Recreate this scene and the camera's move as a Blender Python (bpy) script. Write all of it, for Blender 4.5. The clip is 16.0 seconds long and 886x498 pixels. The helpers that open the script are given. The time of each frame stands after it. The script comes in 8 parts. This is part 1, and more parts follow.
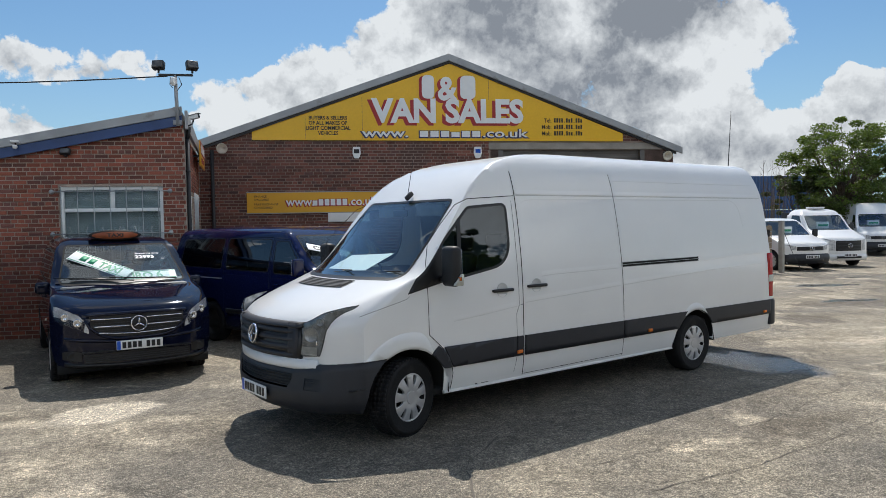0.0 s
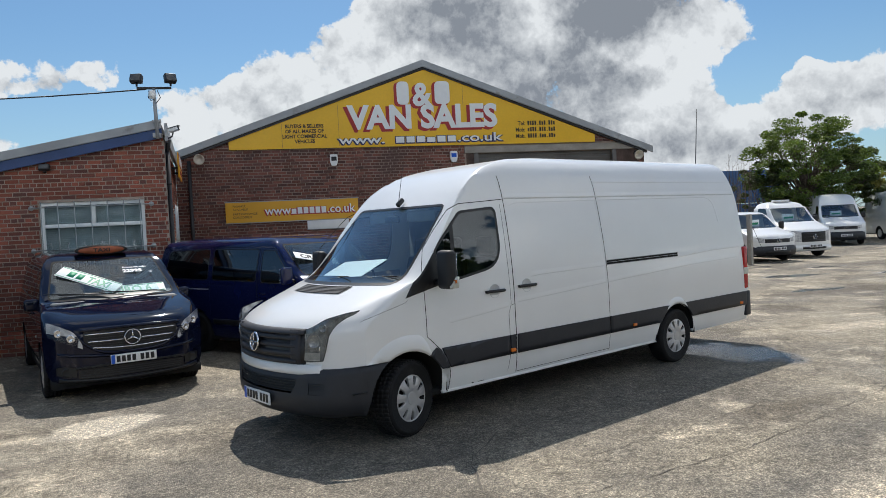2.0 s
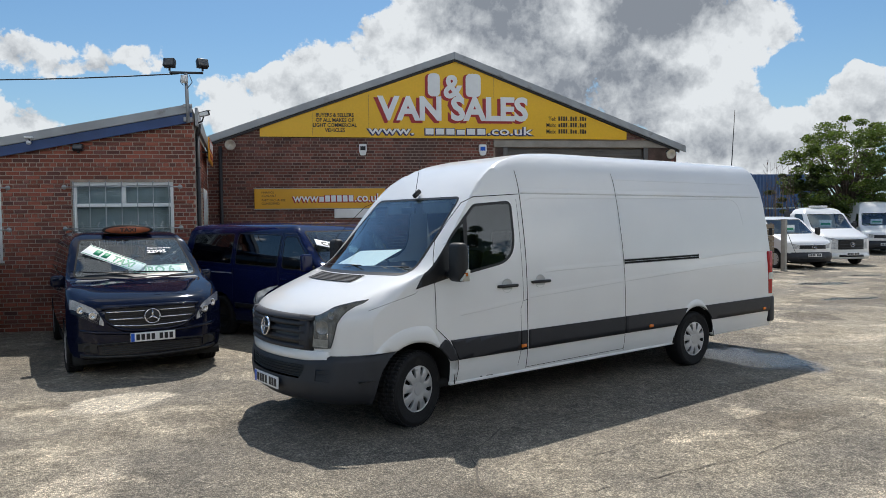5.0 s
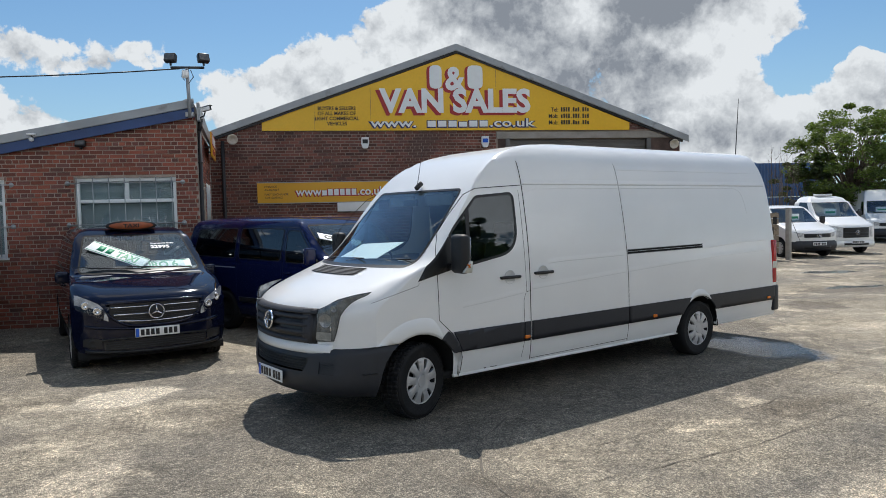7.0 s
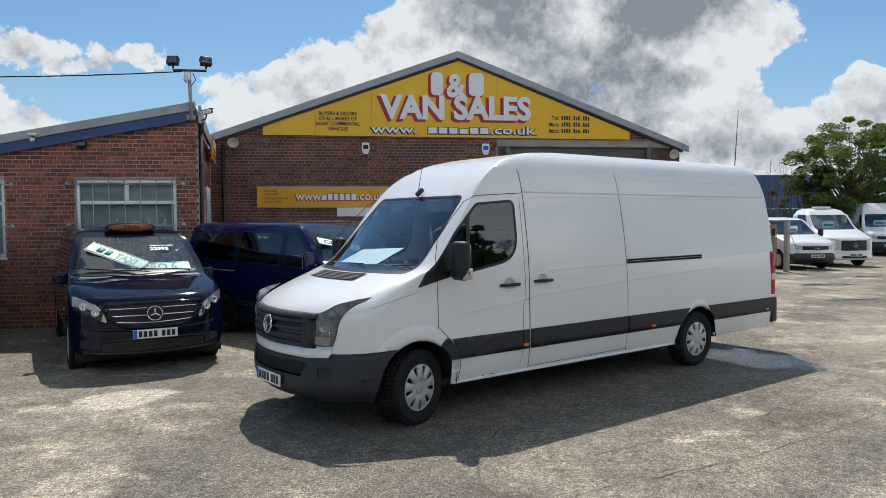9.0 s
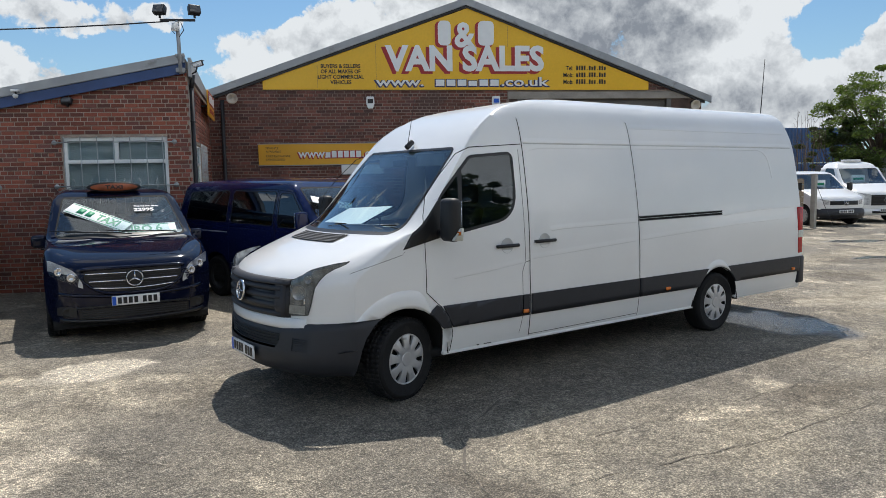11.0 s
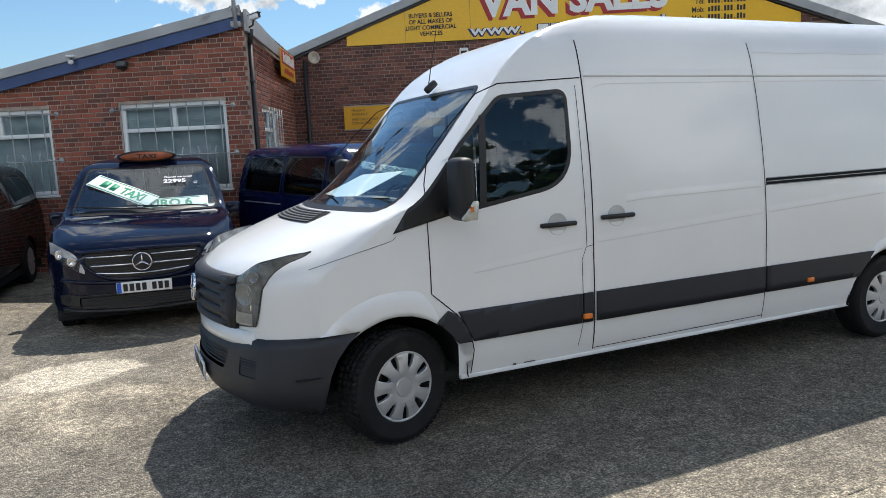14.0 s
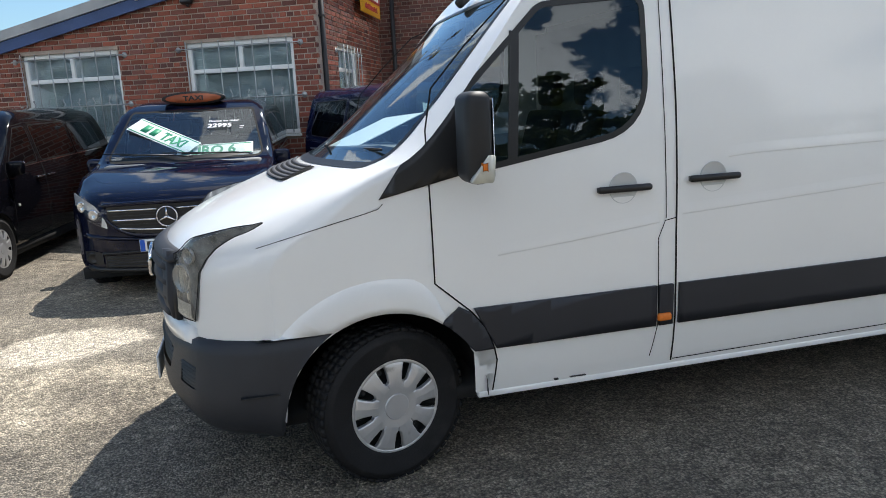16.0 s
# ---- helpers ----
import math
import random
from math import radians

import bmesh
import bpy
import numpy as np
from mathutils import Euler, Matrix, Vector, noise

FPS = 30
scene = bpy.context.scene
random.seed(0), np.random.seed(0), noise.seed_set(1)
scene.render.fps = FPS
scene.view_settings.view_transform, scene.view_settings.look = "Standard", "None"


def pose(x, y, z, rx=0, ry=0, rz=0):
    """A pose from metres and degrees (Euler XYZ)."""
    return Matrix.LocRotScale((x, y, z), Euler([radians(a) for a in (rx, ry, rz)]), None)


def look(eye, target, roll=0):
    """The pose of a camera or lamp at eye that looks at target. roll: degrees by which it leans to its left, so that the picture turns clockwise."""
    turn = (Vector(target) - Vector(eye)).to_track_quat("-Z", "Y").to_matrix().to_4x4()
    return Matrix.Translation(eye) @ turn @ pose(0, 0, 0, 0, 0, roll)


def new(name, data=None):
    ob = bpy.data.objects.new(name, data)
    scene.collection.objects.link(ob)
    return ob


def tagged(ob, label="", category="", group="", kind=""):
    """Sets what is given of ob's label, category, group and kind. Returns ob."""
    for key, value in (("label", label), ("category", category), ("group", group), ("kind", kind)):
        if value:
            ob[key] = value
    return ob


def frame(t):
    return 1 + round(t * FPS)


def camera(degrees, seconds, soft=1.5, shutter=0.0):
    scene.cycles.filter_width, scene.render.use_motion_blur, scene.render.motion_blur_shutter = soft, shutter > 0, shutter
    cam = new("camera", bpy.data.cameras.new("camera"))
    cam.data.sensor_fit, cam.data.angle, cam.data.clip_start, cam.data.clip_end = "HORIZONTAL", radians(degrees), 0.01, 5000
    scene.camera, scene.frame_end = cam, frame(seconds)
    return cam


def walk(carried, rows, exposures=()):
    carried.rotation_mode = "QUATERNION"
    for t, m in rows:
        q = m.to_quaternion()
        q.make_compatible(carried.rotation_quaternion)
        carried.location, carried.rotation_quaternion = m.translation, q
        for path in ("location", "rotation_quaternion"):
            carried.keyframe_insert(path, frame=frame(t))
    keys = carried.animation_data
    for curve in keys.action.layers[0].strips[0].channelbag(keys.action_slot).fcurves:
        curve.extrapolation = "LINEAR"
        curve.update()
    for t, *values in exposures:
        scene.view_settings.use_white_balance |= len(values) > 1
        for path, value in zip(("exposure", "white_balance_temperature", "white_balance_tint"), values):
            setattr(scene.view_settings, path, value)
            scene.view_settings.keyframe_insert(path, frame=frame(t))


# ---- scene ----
cam = camera(62.9, 16.0, soft=0.45)
EXPOSURES = [(0.0, 0.54), (10.0, 0.56), (12.5, 0.63), (14.0, 0.86), (15.0, 0.94), (16.0, 0.99)]
PATH = [
    (0, (-3.598, -6.234, 1.875), (-2.385, -4.645, 1.807), -1.0),
    (0.5, (-3.607, -6.243, 1.88), (-2.391, -4.656, 1.825), -0.8),
    (1, (-3.645, -6.296, 1.876), (-2.452, -4.691, 1.817), -1.1),
    (1.5, (-3.783, -6.278, 1.884), (-2.577, -4.683, 1.85), -1.4),
    (2, (-3.899, -6.266, 1.898), (-2.623, -4.727, 1.836), -2.8),
    (2.5, (-3.882, -6.385, 1.894), (-2.612, -4.841, 1.839), -1.6),
    (3, (-3.785, -6.415, 1.879), (-2.606, -4.801, 1.814), -1.4),
    (3.5, (-3.753, -6.377, 1.88), (-2.567, -4.769, 1.822), -0.6),
    (6, (-3.746, -6.382, 1.884), (-2.534, -4.793, 1.794), -0.8),
    (6.5, (-3.74, -6.391, 1.88), (-2.531, -4.8, 1.788), -0.8),
    (7, (-3.732, -6.385, 1.876), (-2.537, -4.784, 1.778), -1.3),
    (7.5, (-3.733, -6.379, 1.884), (-2.538, -4.778, 1.787), -1.0),
    (8, (-3.741, -6.382, 1.884), (-2.527, -4.794, 1.802), -0.6),
    (8.5, (-3.75, -6.393, 1.874), (-2.536, -4.805, 1.798), -0.5),
    (9, (-3.75, -6.374, 1.877), (-2.55, -4.776, 1.797), -0.4),
    (9.5, (-3.741, -6.393, 1.876), (-2.543, -4.794, 1.784), -0.9),
    (10, (-3.618, -6.319, 1.88), (-2.438, -4.714, 1.698), -2.4),
    (10.2, (-3.539, -6.247, 1.861), (-2.357, -4.645, 1.664), -1.7),
    (12.3, (-2.41, -5.672, 1.821), (-1.315, -4.011, 1.618), -1.9),
    (12.5, (-2.301, -5.6, 1.801), (-1.226, -3.927, 1.584), -2.1),
    (13, (-1.933, -5.374, 1.767), (-1.079, -3.583, 1.516), -0.6),
    (13.5, (-1.662, -5.172, 1.73), (-0.874, -3.357, 1.441), -1.7),
    (14, (-1.427, -4.873, 1.738), (-0.616, -3.066, 1.462), -2.6),
    (14.5, (-1.1, -4.638, 1.711), (-0.442, -2.77, 1.428), -3.0),
    (15, (-0.874, -4.422, 1.707), (-0.284, -2.538, 1.383), -2.6),
    (15.5, (-0.692, -4.152, 1.717), (-0.065, -2.286, 1.363), -3.1),
    (16, (-0.502, -3.916, 1.656), (-0.003, -2.023, 1.251), -2.8),
]
walk(cam, [(t, look(eye, target, roll)) for t, eye, target, roll in PATH], EXPOSURES)

# ---- world, sun, exposure ----

SUN_DIR = Vector((0.40, 0.55, 1.0)).normalized()      # from the yard towards the sun
world = bpy.data.worlds.new("sky")
scene.world = world
world.use_nodes = True


def build_sky():
    """Blue sky with cumulus: banks of cloud placed by bearing and height, ragged by fractal noise and shaded by their own relief."""
    nt = world.node_tree
    nt.nodes.clear()
    N = nt.nodes.new
    L = nt.links.new
    out = N("ShaderNodeOutputWorld")
    bg = N("ShaderNodeBackground")
    sky = N("ShaderNodeTexSky")
    sky.sky_type = 'NISHITA'
    sky.sun_disc = False
    sky.sun_elevation = math.asin(SUN_DIR.z)
    sky.sun_rotation = math.atan2(SUN_DIR.x, SUN_DIR.y)
    sky.air_density = 1.0
    sky.dust_density = 0.6
    way = N("ShaderNodeTexCoord").outputs["Generated"]
    sep = N("ShaderNodeSeparateXYZ")
    L(way, sep.inputs[0])

    def put(sock, q):
        if isinstance(q, (int, float)):
            sock.default_value = q
        else:
            L(q, sock)

    def calc(op, a, b=0.0):
        m = N("ShaderNodeMath"); m.operation = op
        put(m.inputs[0], a); put(m.inputs[1], b)
        return m.outputs[0]

    def vec(op, a, b):
        m = N("ShaderNodeVectorMath"); m.operation = op
        for k, q in enumerate((a, b)):
            if isinstance(q, (tuple, Vector)):
                m.inputs[k].default_value = q
            else:
                L(q, m.inputs[k])
        return m.outputs["Value"] if op in ('DOT_PRODUCT', 'LENGTH') else m.outputs[0]

    def ramp(x, a, b, lo, hi):
        r = N("ShaderNodeMapRange"); r.interpolation_type = 'SMOOTHSTEP'
        for nm, q in (("From Min", a), ("From Max", b), ("To Min", lo), ("To Max", hi)):
            r.inputs[nm].default_value = q
        L(x, r.inputs["Value"])
        return r.outputs[0]

    def fractal(scale, detail, rough, shift, v=way):
        n = N("ShaderNodeTexNoise")
        for nm, q in (("Scale", scale), ("Detail", detail), ("Roughness", rough)):
            n.inputs[nm].default_value = q
        L(vec('ADD', v, shift), n.inputs["Vector"])
        return n

    def billow(scale, shift):
        n = N("ShaderNodeTexVoronoi"); n.feature = 'SMOOTH_F1'
        for nm, q in (("Scale", scale), ("Detail", 4.0), ("Roughness", 0.6), ("Smoothness", 0.6)):
            n.inputs[nm].default_value = q
        L(vec('ADD', wavy, shift), n.inputs["Vector"])
        return n.outputs["Distance"]

    # slightly stirred directions, so that nothing stays round
    stir = vec('SUBTRACT', fractal(11.0, 6, 0.6, (0.4, 0.9, 1.3)).outputs["Color"], (0.5, 0.5, 0.5))
    wavy = vec('ADD', way, vec('MULTIPLY', stir, (0.05, 0.05, 0.05)))
    bearing = calc('MULTIPLY', calc('ARCTAN2', sep.outputs[0], sep.outputs[1]), 57.2958)
    height = calc('MULTIPLY', calc('ARCSINE', sep.outputs[2]), 57.2958)
    flat_way = N("ShaderNodeCombineXYZ")
    L(bearing, flat_way.inputs[0]); L(height, flat_way.inputs[1])
    chart = vec('ADD', flat_way.outputs[0], vec('MULTIPLY', stir, (6.0, 3.6, 0.0)))

    def bank(b, h, rb, rh, amount, soft=(0.35, 1.5)):
        mp = N("ShaderNodeMapping"); mp.vector_type = 'TEXTURE'
        mp.inputs["Location"].default_value = (b, h, 0)
        mp.inputs["Scale"].default_value = (rb, rh, 1)
        L(chart, mp.inputs[0])
        ln = vec('LENGTH', mp.outputs[0], (0, 0, 0))
        return ramp(ln, *soft, amount, 0.0)

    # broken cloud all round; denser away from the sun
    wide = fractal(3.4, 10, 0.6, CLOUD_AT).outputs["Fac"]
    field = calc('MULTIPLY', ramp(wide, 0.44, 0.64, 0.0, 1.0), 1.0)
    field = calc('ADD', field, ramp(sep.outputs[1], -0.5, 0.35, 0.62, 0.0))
    low = calc('MULTIPLY', ramp(height, 18.0, 30.0, 1.0, 0.0), calc('MULTIPLY', ramp(bearing, -12.0, 0.0, 0.0, 1.0), ramp(bearing, 80.0, 95.0, 1.0, 0.0)))
    field = calc('MULTIPLY', field, calc('SUBTRACT', 1.0, low))
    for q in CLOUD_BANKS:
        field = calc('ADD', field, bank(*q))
    ragged = calc('SUBTRACT', fractal(16.0, 12, 0.66, (1.7, 2.2, 0.6)).outputs["Fac"], 0.5)
    lumps = calc('SUBTRACT', 0.45, billow(15.0, (0.2, 0.1, 0.5)))
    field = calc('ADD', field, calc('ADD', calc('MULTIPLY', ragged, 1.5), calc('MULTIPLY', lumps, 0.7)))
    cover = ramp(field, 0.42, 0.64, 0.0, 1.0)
    # relief: how much higher the cloud stands here than a little nearer to the sun
    toward_sun = Vector((0.25, 0.3, 1.0)).normalized() * 0.018
    fold = calc('SUBTRACT', billow(15.0, tuple(Vector((0.2, 0.1, 0.5)) + toward_sun)), billow(15.0, (0.2, 0.1, 0.5)))
    curl = calc('SUBTRACT', fractal(16.0, 12, 0.66, (1.7, 2.2, 0.6)).outputs["Fac"], fractal(16.0, 12, 0.66, tuple(Vector((1.7, 2.2, 0.6)) + toward_sun)).outputs["Fac"])
    relief = calc('ADD', calc('MULTIPLY', fold, 0.75), calc('MULTIPLY', curl, 1.7))
    deep = ramp(field, 0.75, 1.9, 0.0, 0.30)
    grey = deep
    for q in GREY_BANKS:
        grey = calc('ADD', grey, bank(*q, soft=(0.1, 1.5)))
    mottled = calc('MULTIPLY', calc('SUBTRACT', fractal(7.0, 9, 0.6, (3.1, 0.4, 0.0)).outputs["Fac"], 0.5), 1.1)
    shade = calc('ADD', calc('SUBTRACT', grey, relief), mottled)
    facing = vec('DOT_PRODUCT', way, SUN_DIR)
    shade = calc('MULTIPLY', shade, ramp(facing, -0.1, 0.5, 0.35, 1.0))
    tone = N("ShaderNodeClamp")
    L(shade, tone.inputs[0])
    cl = N("ShaderNodeMix"); cl.data_type = 'RGBA'
    cl.inputs["A"].default_value = CLOUD_LIT; cl.inputs["B"].default_value = CLOUD_SHADE
    L(tone.outputs[0], cl.inputs["Factor"])
    lit = N("ShaderNodeVectorMath"); lit.operation = 'SCALE'
    L(cl.outputs["Result"], lit.inputs[0])
    # clouds opposite the sun are lit full on
    L(ramp(facing, -0.4, 0.55, CLOUD_OPPOSITE, 1.0), lit.inputs["Scale"])
    tint = N("ShaderNodeMix"); tint.data_type = 'RGBA'; tint.blend_type = 'MULTIPLY'; tint.inputs["Factor"].default_value = 1.0
    tint.inputs["B"].default_value = SKY_TINT
    L(sky.outputs[0], tint.inputs["A"])
    # thin veil towards the horizon
    veil = N("ShaderNodeMix"); veil.data_type = 'RGBA'
    veil.inputs["B"].default_value = (3.0, 4.1, 4.9, 1)
    L(ramp(height, 0.0, 16.0, 0.42, 0.0), veil.inputs["Factor"]); L(tint.outputs["Result"], veil.inputs["A"])
    mix = N("ShaderNodeMix"); mix.data_type = 'RGBA'
    L(cover, mix.inputs["Factor"]); L(veil.outputs["Result"], mix.inputs["A"]); L(lit.outputs["Vector"], mix.inputs["B"])
    L(mix.outputs["Result"], bg.inputs["Color"])
    bg.inputs["Strength"].default_value = 0.10
    L(bg.outputs[0], out.inputs[0])


CLOUD_AT = (0.3, 1.7, 0.0)
SKY_TINT = (0.42, 0.58, 0.68, 1)
CLOUD_LIT = (5.25, 5.5, 5.7, 1)
CLOUD_SHADE = (1.65, 1.85, 2.15, 1)
CLOUD_OPPOSITE = 3.05
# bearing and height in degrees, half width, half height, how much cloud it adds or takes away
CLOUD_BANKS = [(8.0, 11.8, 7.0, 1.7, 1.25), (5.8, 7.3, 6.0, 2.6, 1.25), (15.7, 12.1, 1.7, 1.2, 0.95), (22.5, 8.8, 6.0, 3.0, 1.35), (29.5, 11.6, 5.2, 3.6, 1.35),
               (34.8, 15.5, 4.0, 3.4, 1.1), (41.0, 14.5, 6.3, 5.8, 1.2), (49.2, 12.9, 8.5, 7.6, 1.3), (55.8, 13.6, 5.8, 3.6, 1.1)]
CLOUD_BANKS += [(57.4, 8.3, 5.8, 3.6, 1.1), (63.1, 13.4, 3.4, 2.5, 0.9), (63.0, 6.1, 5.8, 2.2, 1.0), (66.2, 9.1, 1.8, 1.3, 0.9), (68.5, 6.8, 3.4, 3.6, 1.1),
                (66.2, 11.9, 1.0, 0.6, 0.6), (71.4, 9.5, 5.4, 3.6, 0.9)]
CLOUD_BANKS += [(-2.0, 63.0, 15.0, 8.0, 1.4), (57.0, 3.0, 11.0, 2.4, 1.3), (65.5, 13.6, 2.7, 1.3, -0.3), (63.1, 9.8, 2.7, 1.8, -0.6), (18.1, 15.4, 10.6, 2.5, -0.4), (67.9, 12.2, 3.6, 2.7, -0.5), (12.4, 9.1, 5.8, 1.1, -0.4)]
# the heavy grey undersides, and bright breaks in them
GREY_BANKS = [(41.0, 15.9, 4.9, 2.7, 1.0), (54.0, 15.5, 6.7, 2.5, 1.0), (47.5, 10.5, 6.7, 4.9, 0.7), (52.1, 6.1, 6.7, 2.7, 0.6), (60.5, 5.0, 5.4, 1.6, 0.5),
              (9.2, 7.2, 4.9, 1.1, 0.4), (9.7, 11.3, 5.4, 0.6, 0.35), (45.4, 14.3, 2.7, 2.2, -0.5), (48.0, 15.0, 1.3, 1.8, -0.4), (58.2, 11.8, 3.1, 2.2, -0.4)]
build_sky()
sun = new("sun", bpy.data.lights.new("sun", 'SUN'))
sun.data.energy = 3.1
sun.data.angle = radians(0.55)
sun.data.color = (1.0, 0.955, 0.89)
sun.matrix_world = look(SUN_DIR * 60, (0, 0, 0))


# ---- materials ----
def material(name, color, rough=0.5, metal=0.0, spread=0.0, scale=8.0, fine=0.0, fine_scale=120.0, bump=0.0, coat=0.0,
             per_object=0.0, per_island=0.0, spec=0.5, alpha=1.0, emit=0.0, wear=None, wear_scale=2.0, wear_at=0.6, other=None):
    """Principled surface with two scales of variation, fine relief and wear."""
    m = bpy.data.materials.new(name)
    m.use_nodes = True
    nt = m.node_tree
    N, L = nt.nodes.new, nt.links.new
    b = nt.nodes["Principled BSDF"]
    b.inputs["Roughness"].default_value = rough
    b.inputs["Metallic"].default_value = metal
    b.inputs["Specular IOR Level"].default_value = spec
    b.inputs["Coat Weight"].default_value = coat
    b.inputs["Coat Roughness"].default_value = 0.04
    col = N("ShaderNodeRGB")
    col.outputs[0].default_value = (*color, 1)
    src = col.outputs[0]
    co = N("ShaderNodeTexCoord")

    def vary(src, fac, amount):
        r = N("ShaderNodeMapRange")
        r.inputs["From Min"].default_value, r.inputs["From Max"].default_value = 0.3, 0.7
        r.inputs["To Min"].default_value, r.inputs["To Max"].default_value = 1 - amount, 1 + amount
        L(fac, r.inputs["Value"])
        v = N("ShaderNodeVectorMath"); v.operation = 'SCALE'
        L(src, v.inputs[0]); L(r.outputs[0], v.inputs["Scale"])
        return v.outputs[0]

    def noise_tex(scale, detail=4.0):
        n = N("ShaderNodeTexNoise")
        n.inputs["Scale"].default_value, n.inputs["Detail"].default_value = scale, detail
        L(co.outputs["Object"], n.inputs["Vector"])
        return n.outputs["Fac"]

    if other:
        # some pieces are burnt darker or are of another clay
        pick = N("ShaderNodeObjectInfo").outputs["Random"] if per_object else N("ShaderNodeNewGeometry").outputs["Random Per Island"]
        ml = N("ShaderNodeMath"); ml.operation = 'MULTIPLY'; ml.inputs[1].default_value = 7.31
        fr = N("ShaderNodeMath"); fr.operation = 'FRACT'
        L(pick, ml.inputs[0]); L(ml.outputs[0], fr.inputs[0])
        r = N("ShaderNodeMapRange"); r.inputs["From Min"].default_value = 0.45
        L(fr.outputs[0], r.inputs["Value"])
        w = N("ShaderNodeMix"); w.data_type = 'RGBA'
        w.inputs["B"].default_value = (*other, 1)
        L(r.outputs[0], w.inputs["Factor"]); L(src, w.inputs["A"])
        src = w.outputs["Result"]
    if spread:
        src = vary(src, noise_tex(scale), spread)
    if fine:
        f = noise_tex(fine_scale, 2.0)
        src = vary(src, f, fine)
    if per_object:
        o = N("ShaderNodeObjectInfo")
        src = vary(src, o.outputs["Random"], per_object)
    if per_island:
        g = N("ShaderNodeNewGeometry")
        src = vary(src, g.outputs["Random Per Island"], per_island)
    if wear:
        r = N("ShaderNodeMapRange"); r.interpolation_type = 'SMOOTHSTEP'
        r.inputs["From Min"].default_value, r.inputs["From Max"].default_value = wear_at, wear_at + 0.12
        L(noise_tex(wear_scale, 8.0), r.inputs["Value"])
        w = N("ShaderNodeMix"); w.data_type = 'RGBA'
        w.inputs["B"].default_value = (*wear, 1)
        L(r.outputs[0], w.inputs["Factor"]); L(src, w.inputs["A"])
        src = w.outputs["Result"]
    L(src, b.inputs["Base Color"])
    if bump:
        bp = N("ShaderNodeBump")
        bp.inputs["Strength"].default_value = bump
        bp.inputs["Distance"].default_value = 0.01
        L(noise_tex(fine_scale, 3.0), bp.inputs["Height"])
        L(bp.outputs[0], b.inputs["Normal"])
    if alpha < 1:
        b.inputs["Alpha"].default_value = alpha
    if emit:
        b.inputs["Emission Color"].default_value = (*color, 1)
        b.inputs["Emission Strength"].default_value = emit
    return m


def glass_material(name, tint, clear, ior=1.65):
    """Thin pane: sharp reflection over tinted see-through."""
    m = bpy.data.materials.new(name)
    m.use_nodes = True
    nt = m.node_tree
    nt.nodes.clear()
    N, L = nt.nodes.new, nt.links.new
    out, gl, tr, mx, fr = N("ShaderNodeOutputMaterial"), N("ShaderNodeBsdfGlossy"), N("ShaderNodeBsdfTransparent"), N("ShaderNodeMixShader"), N("ShaderNodeLayerWeight")
    gl.inputs["Roughness"].default_value = 0.01
    gl.inputs["Color"].default_value = (0.9, 0.95, 1.0, 1)
    tr.inputs["Color"].default_value = (tint[0] * clear, tint[1] * clear, tint[2] * clear, 1)
    fr.inputs["Blend"].default_value = 0.5
    f0 = ((ior - 1) / (ior + 1)) ** 2
    pw, ma = N("ShaderNodeMath"), N("ShaderNodeMath")
    pw.operation, ma.operation = 'POWER', 'MULTIPLY_ADD'
    pw.inputs[1].default_value = 5.0
    ma.inputs[1].default_value, ma.inputs[2].default_value = 1.0 - f0, f0
    L(fr.outputs["Facing"], pw.inputs[0]); L(pw.outputs[0], ma.inputs[0])
    L(ma.outputs[0], mx.inputs[0]); L(tr.outputs[0], mx.inputs[1]); L(gl.outputs[0], mx.inputs[2]); L(mx.outputs[0], out.inputs[0])
    return m


WHITE = material("white_paint", (0.83, 0.83, 0.82), 0.25, coat=0.5, spread=0.02, scale=1.5, wear=(0.66, 0.65, 0.62), wear_scale=1.3, wear_at=0.72)
NAVY = material("dark_navy_paint", (0.004, 0.006, 0.020), 0.05, spread=0.12, scale=2.0, spec=0.36)
BLACKCAR = material("black_paint", (0.004, 0.004, 0.006), 0.05, spread=0.1, scale=2.0, spec=0.22)
BLUE = material("deep_blue_paint", (0.005, 0.009, 0.052), 0.07, spread=0.08, scale=2.0)
PLASTIC = material("dark_grey_plastic", (0.022, 0.024, 0.030), 0.52, spread=0.12, scale=5.0, fine=0.12, fine_scale=300, bump=0.12)
STRIP = material("dark_moulding_plastic", (0.019, 0.021, 0.028), 0.5, spread=0.1, scale=3.0, fine=0.08, fine_scale=260, bump=0.08)
BLACK = material("black_trim", (0.010, 0.010, 0.011), 0.4, spread=0.15, scale=6.0)
SEAM = material("shut_line_black", (0.012, 0.012, 0.012), 0.8, spec=0.2)
CREASE_SHADE = material("grey_crease_shade", (0.34, 0.34, 0.34), 0.6)
RUBBER = material("tyre_rubber", (0.011, 0.011, 0.012), 0.75, spread=0.2, scale=9.0, fine=0.2, fine_scale=160, bump=0.2, spec=0.3, wear=(0.024, 0.023, 0.022), wear_scale=6.0, wear_at=0.60)
SILVER = material("silver_wheel_trim", (0.56, 0.56, 0.57), 0.34, metal=0.55, spread=0.06, scale=7.0, wear=(0.33, 0.33, 0.33), wear_scale=9.0, wear_at=0.63)
HOLESTEEL = material("grey_steel_rim_hole", (0.06, 0.06, 0.062), 0.45, metal=0.5, spread=0.2)
STEEL = material("black_steel_rim", (0.02, 0.02, 0.02), 0.6, spread=0.2)
CHROME = material("chrome", (0.75, 0.75, 0.77), 0.10, metal=1.0, spread=0.03, scale=10)
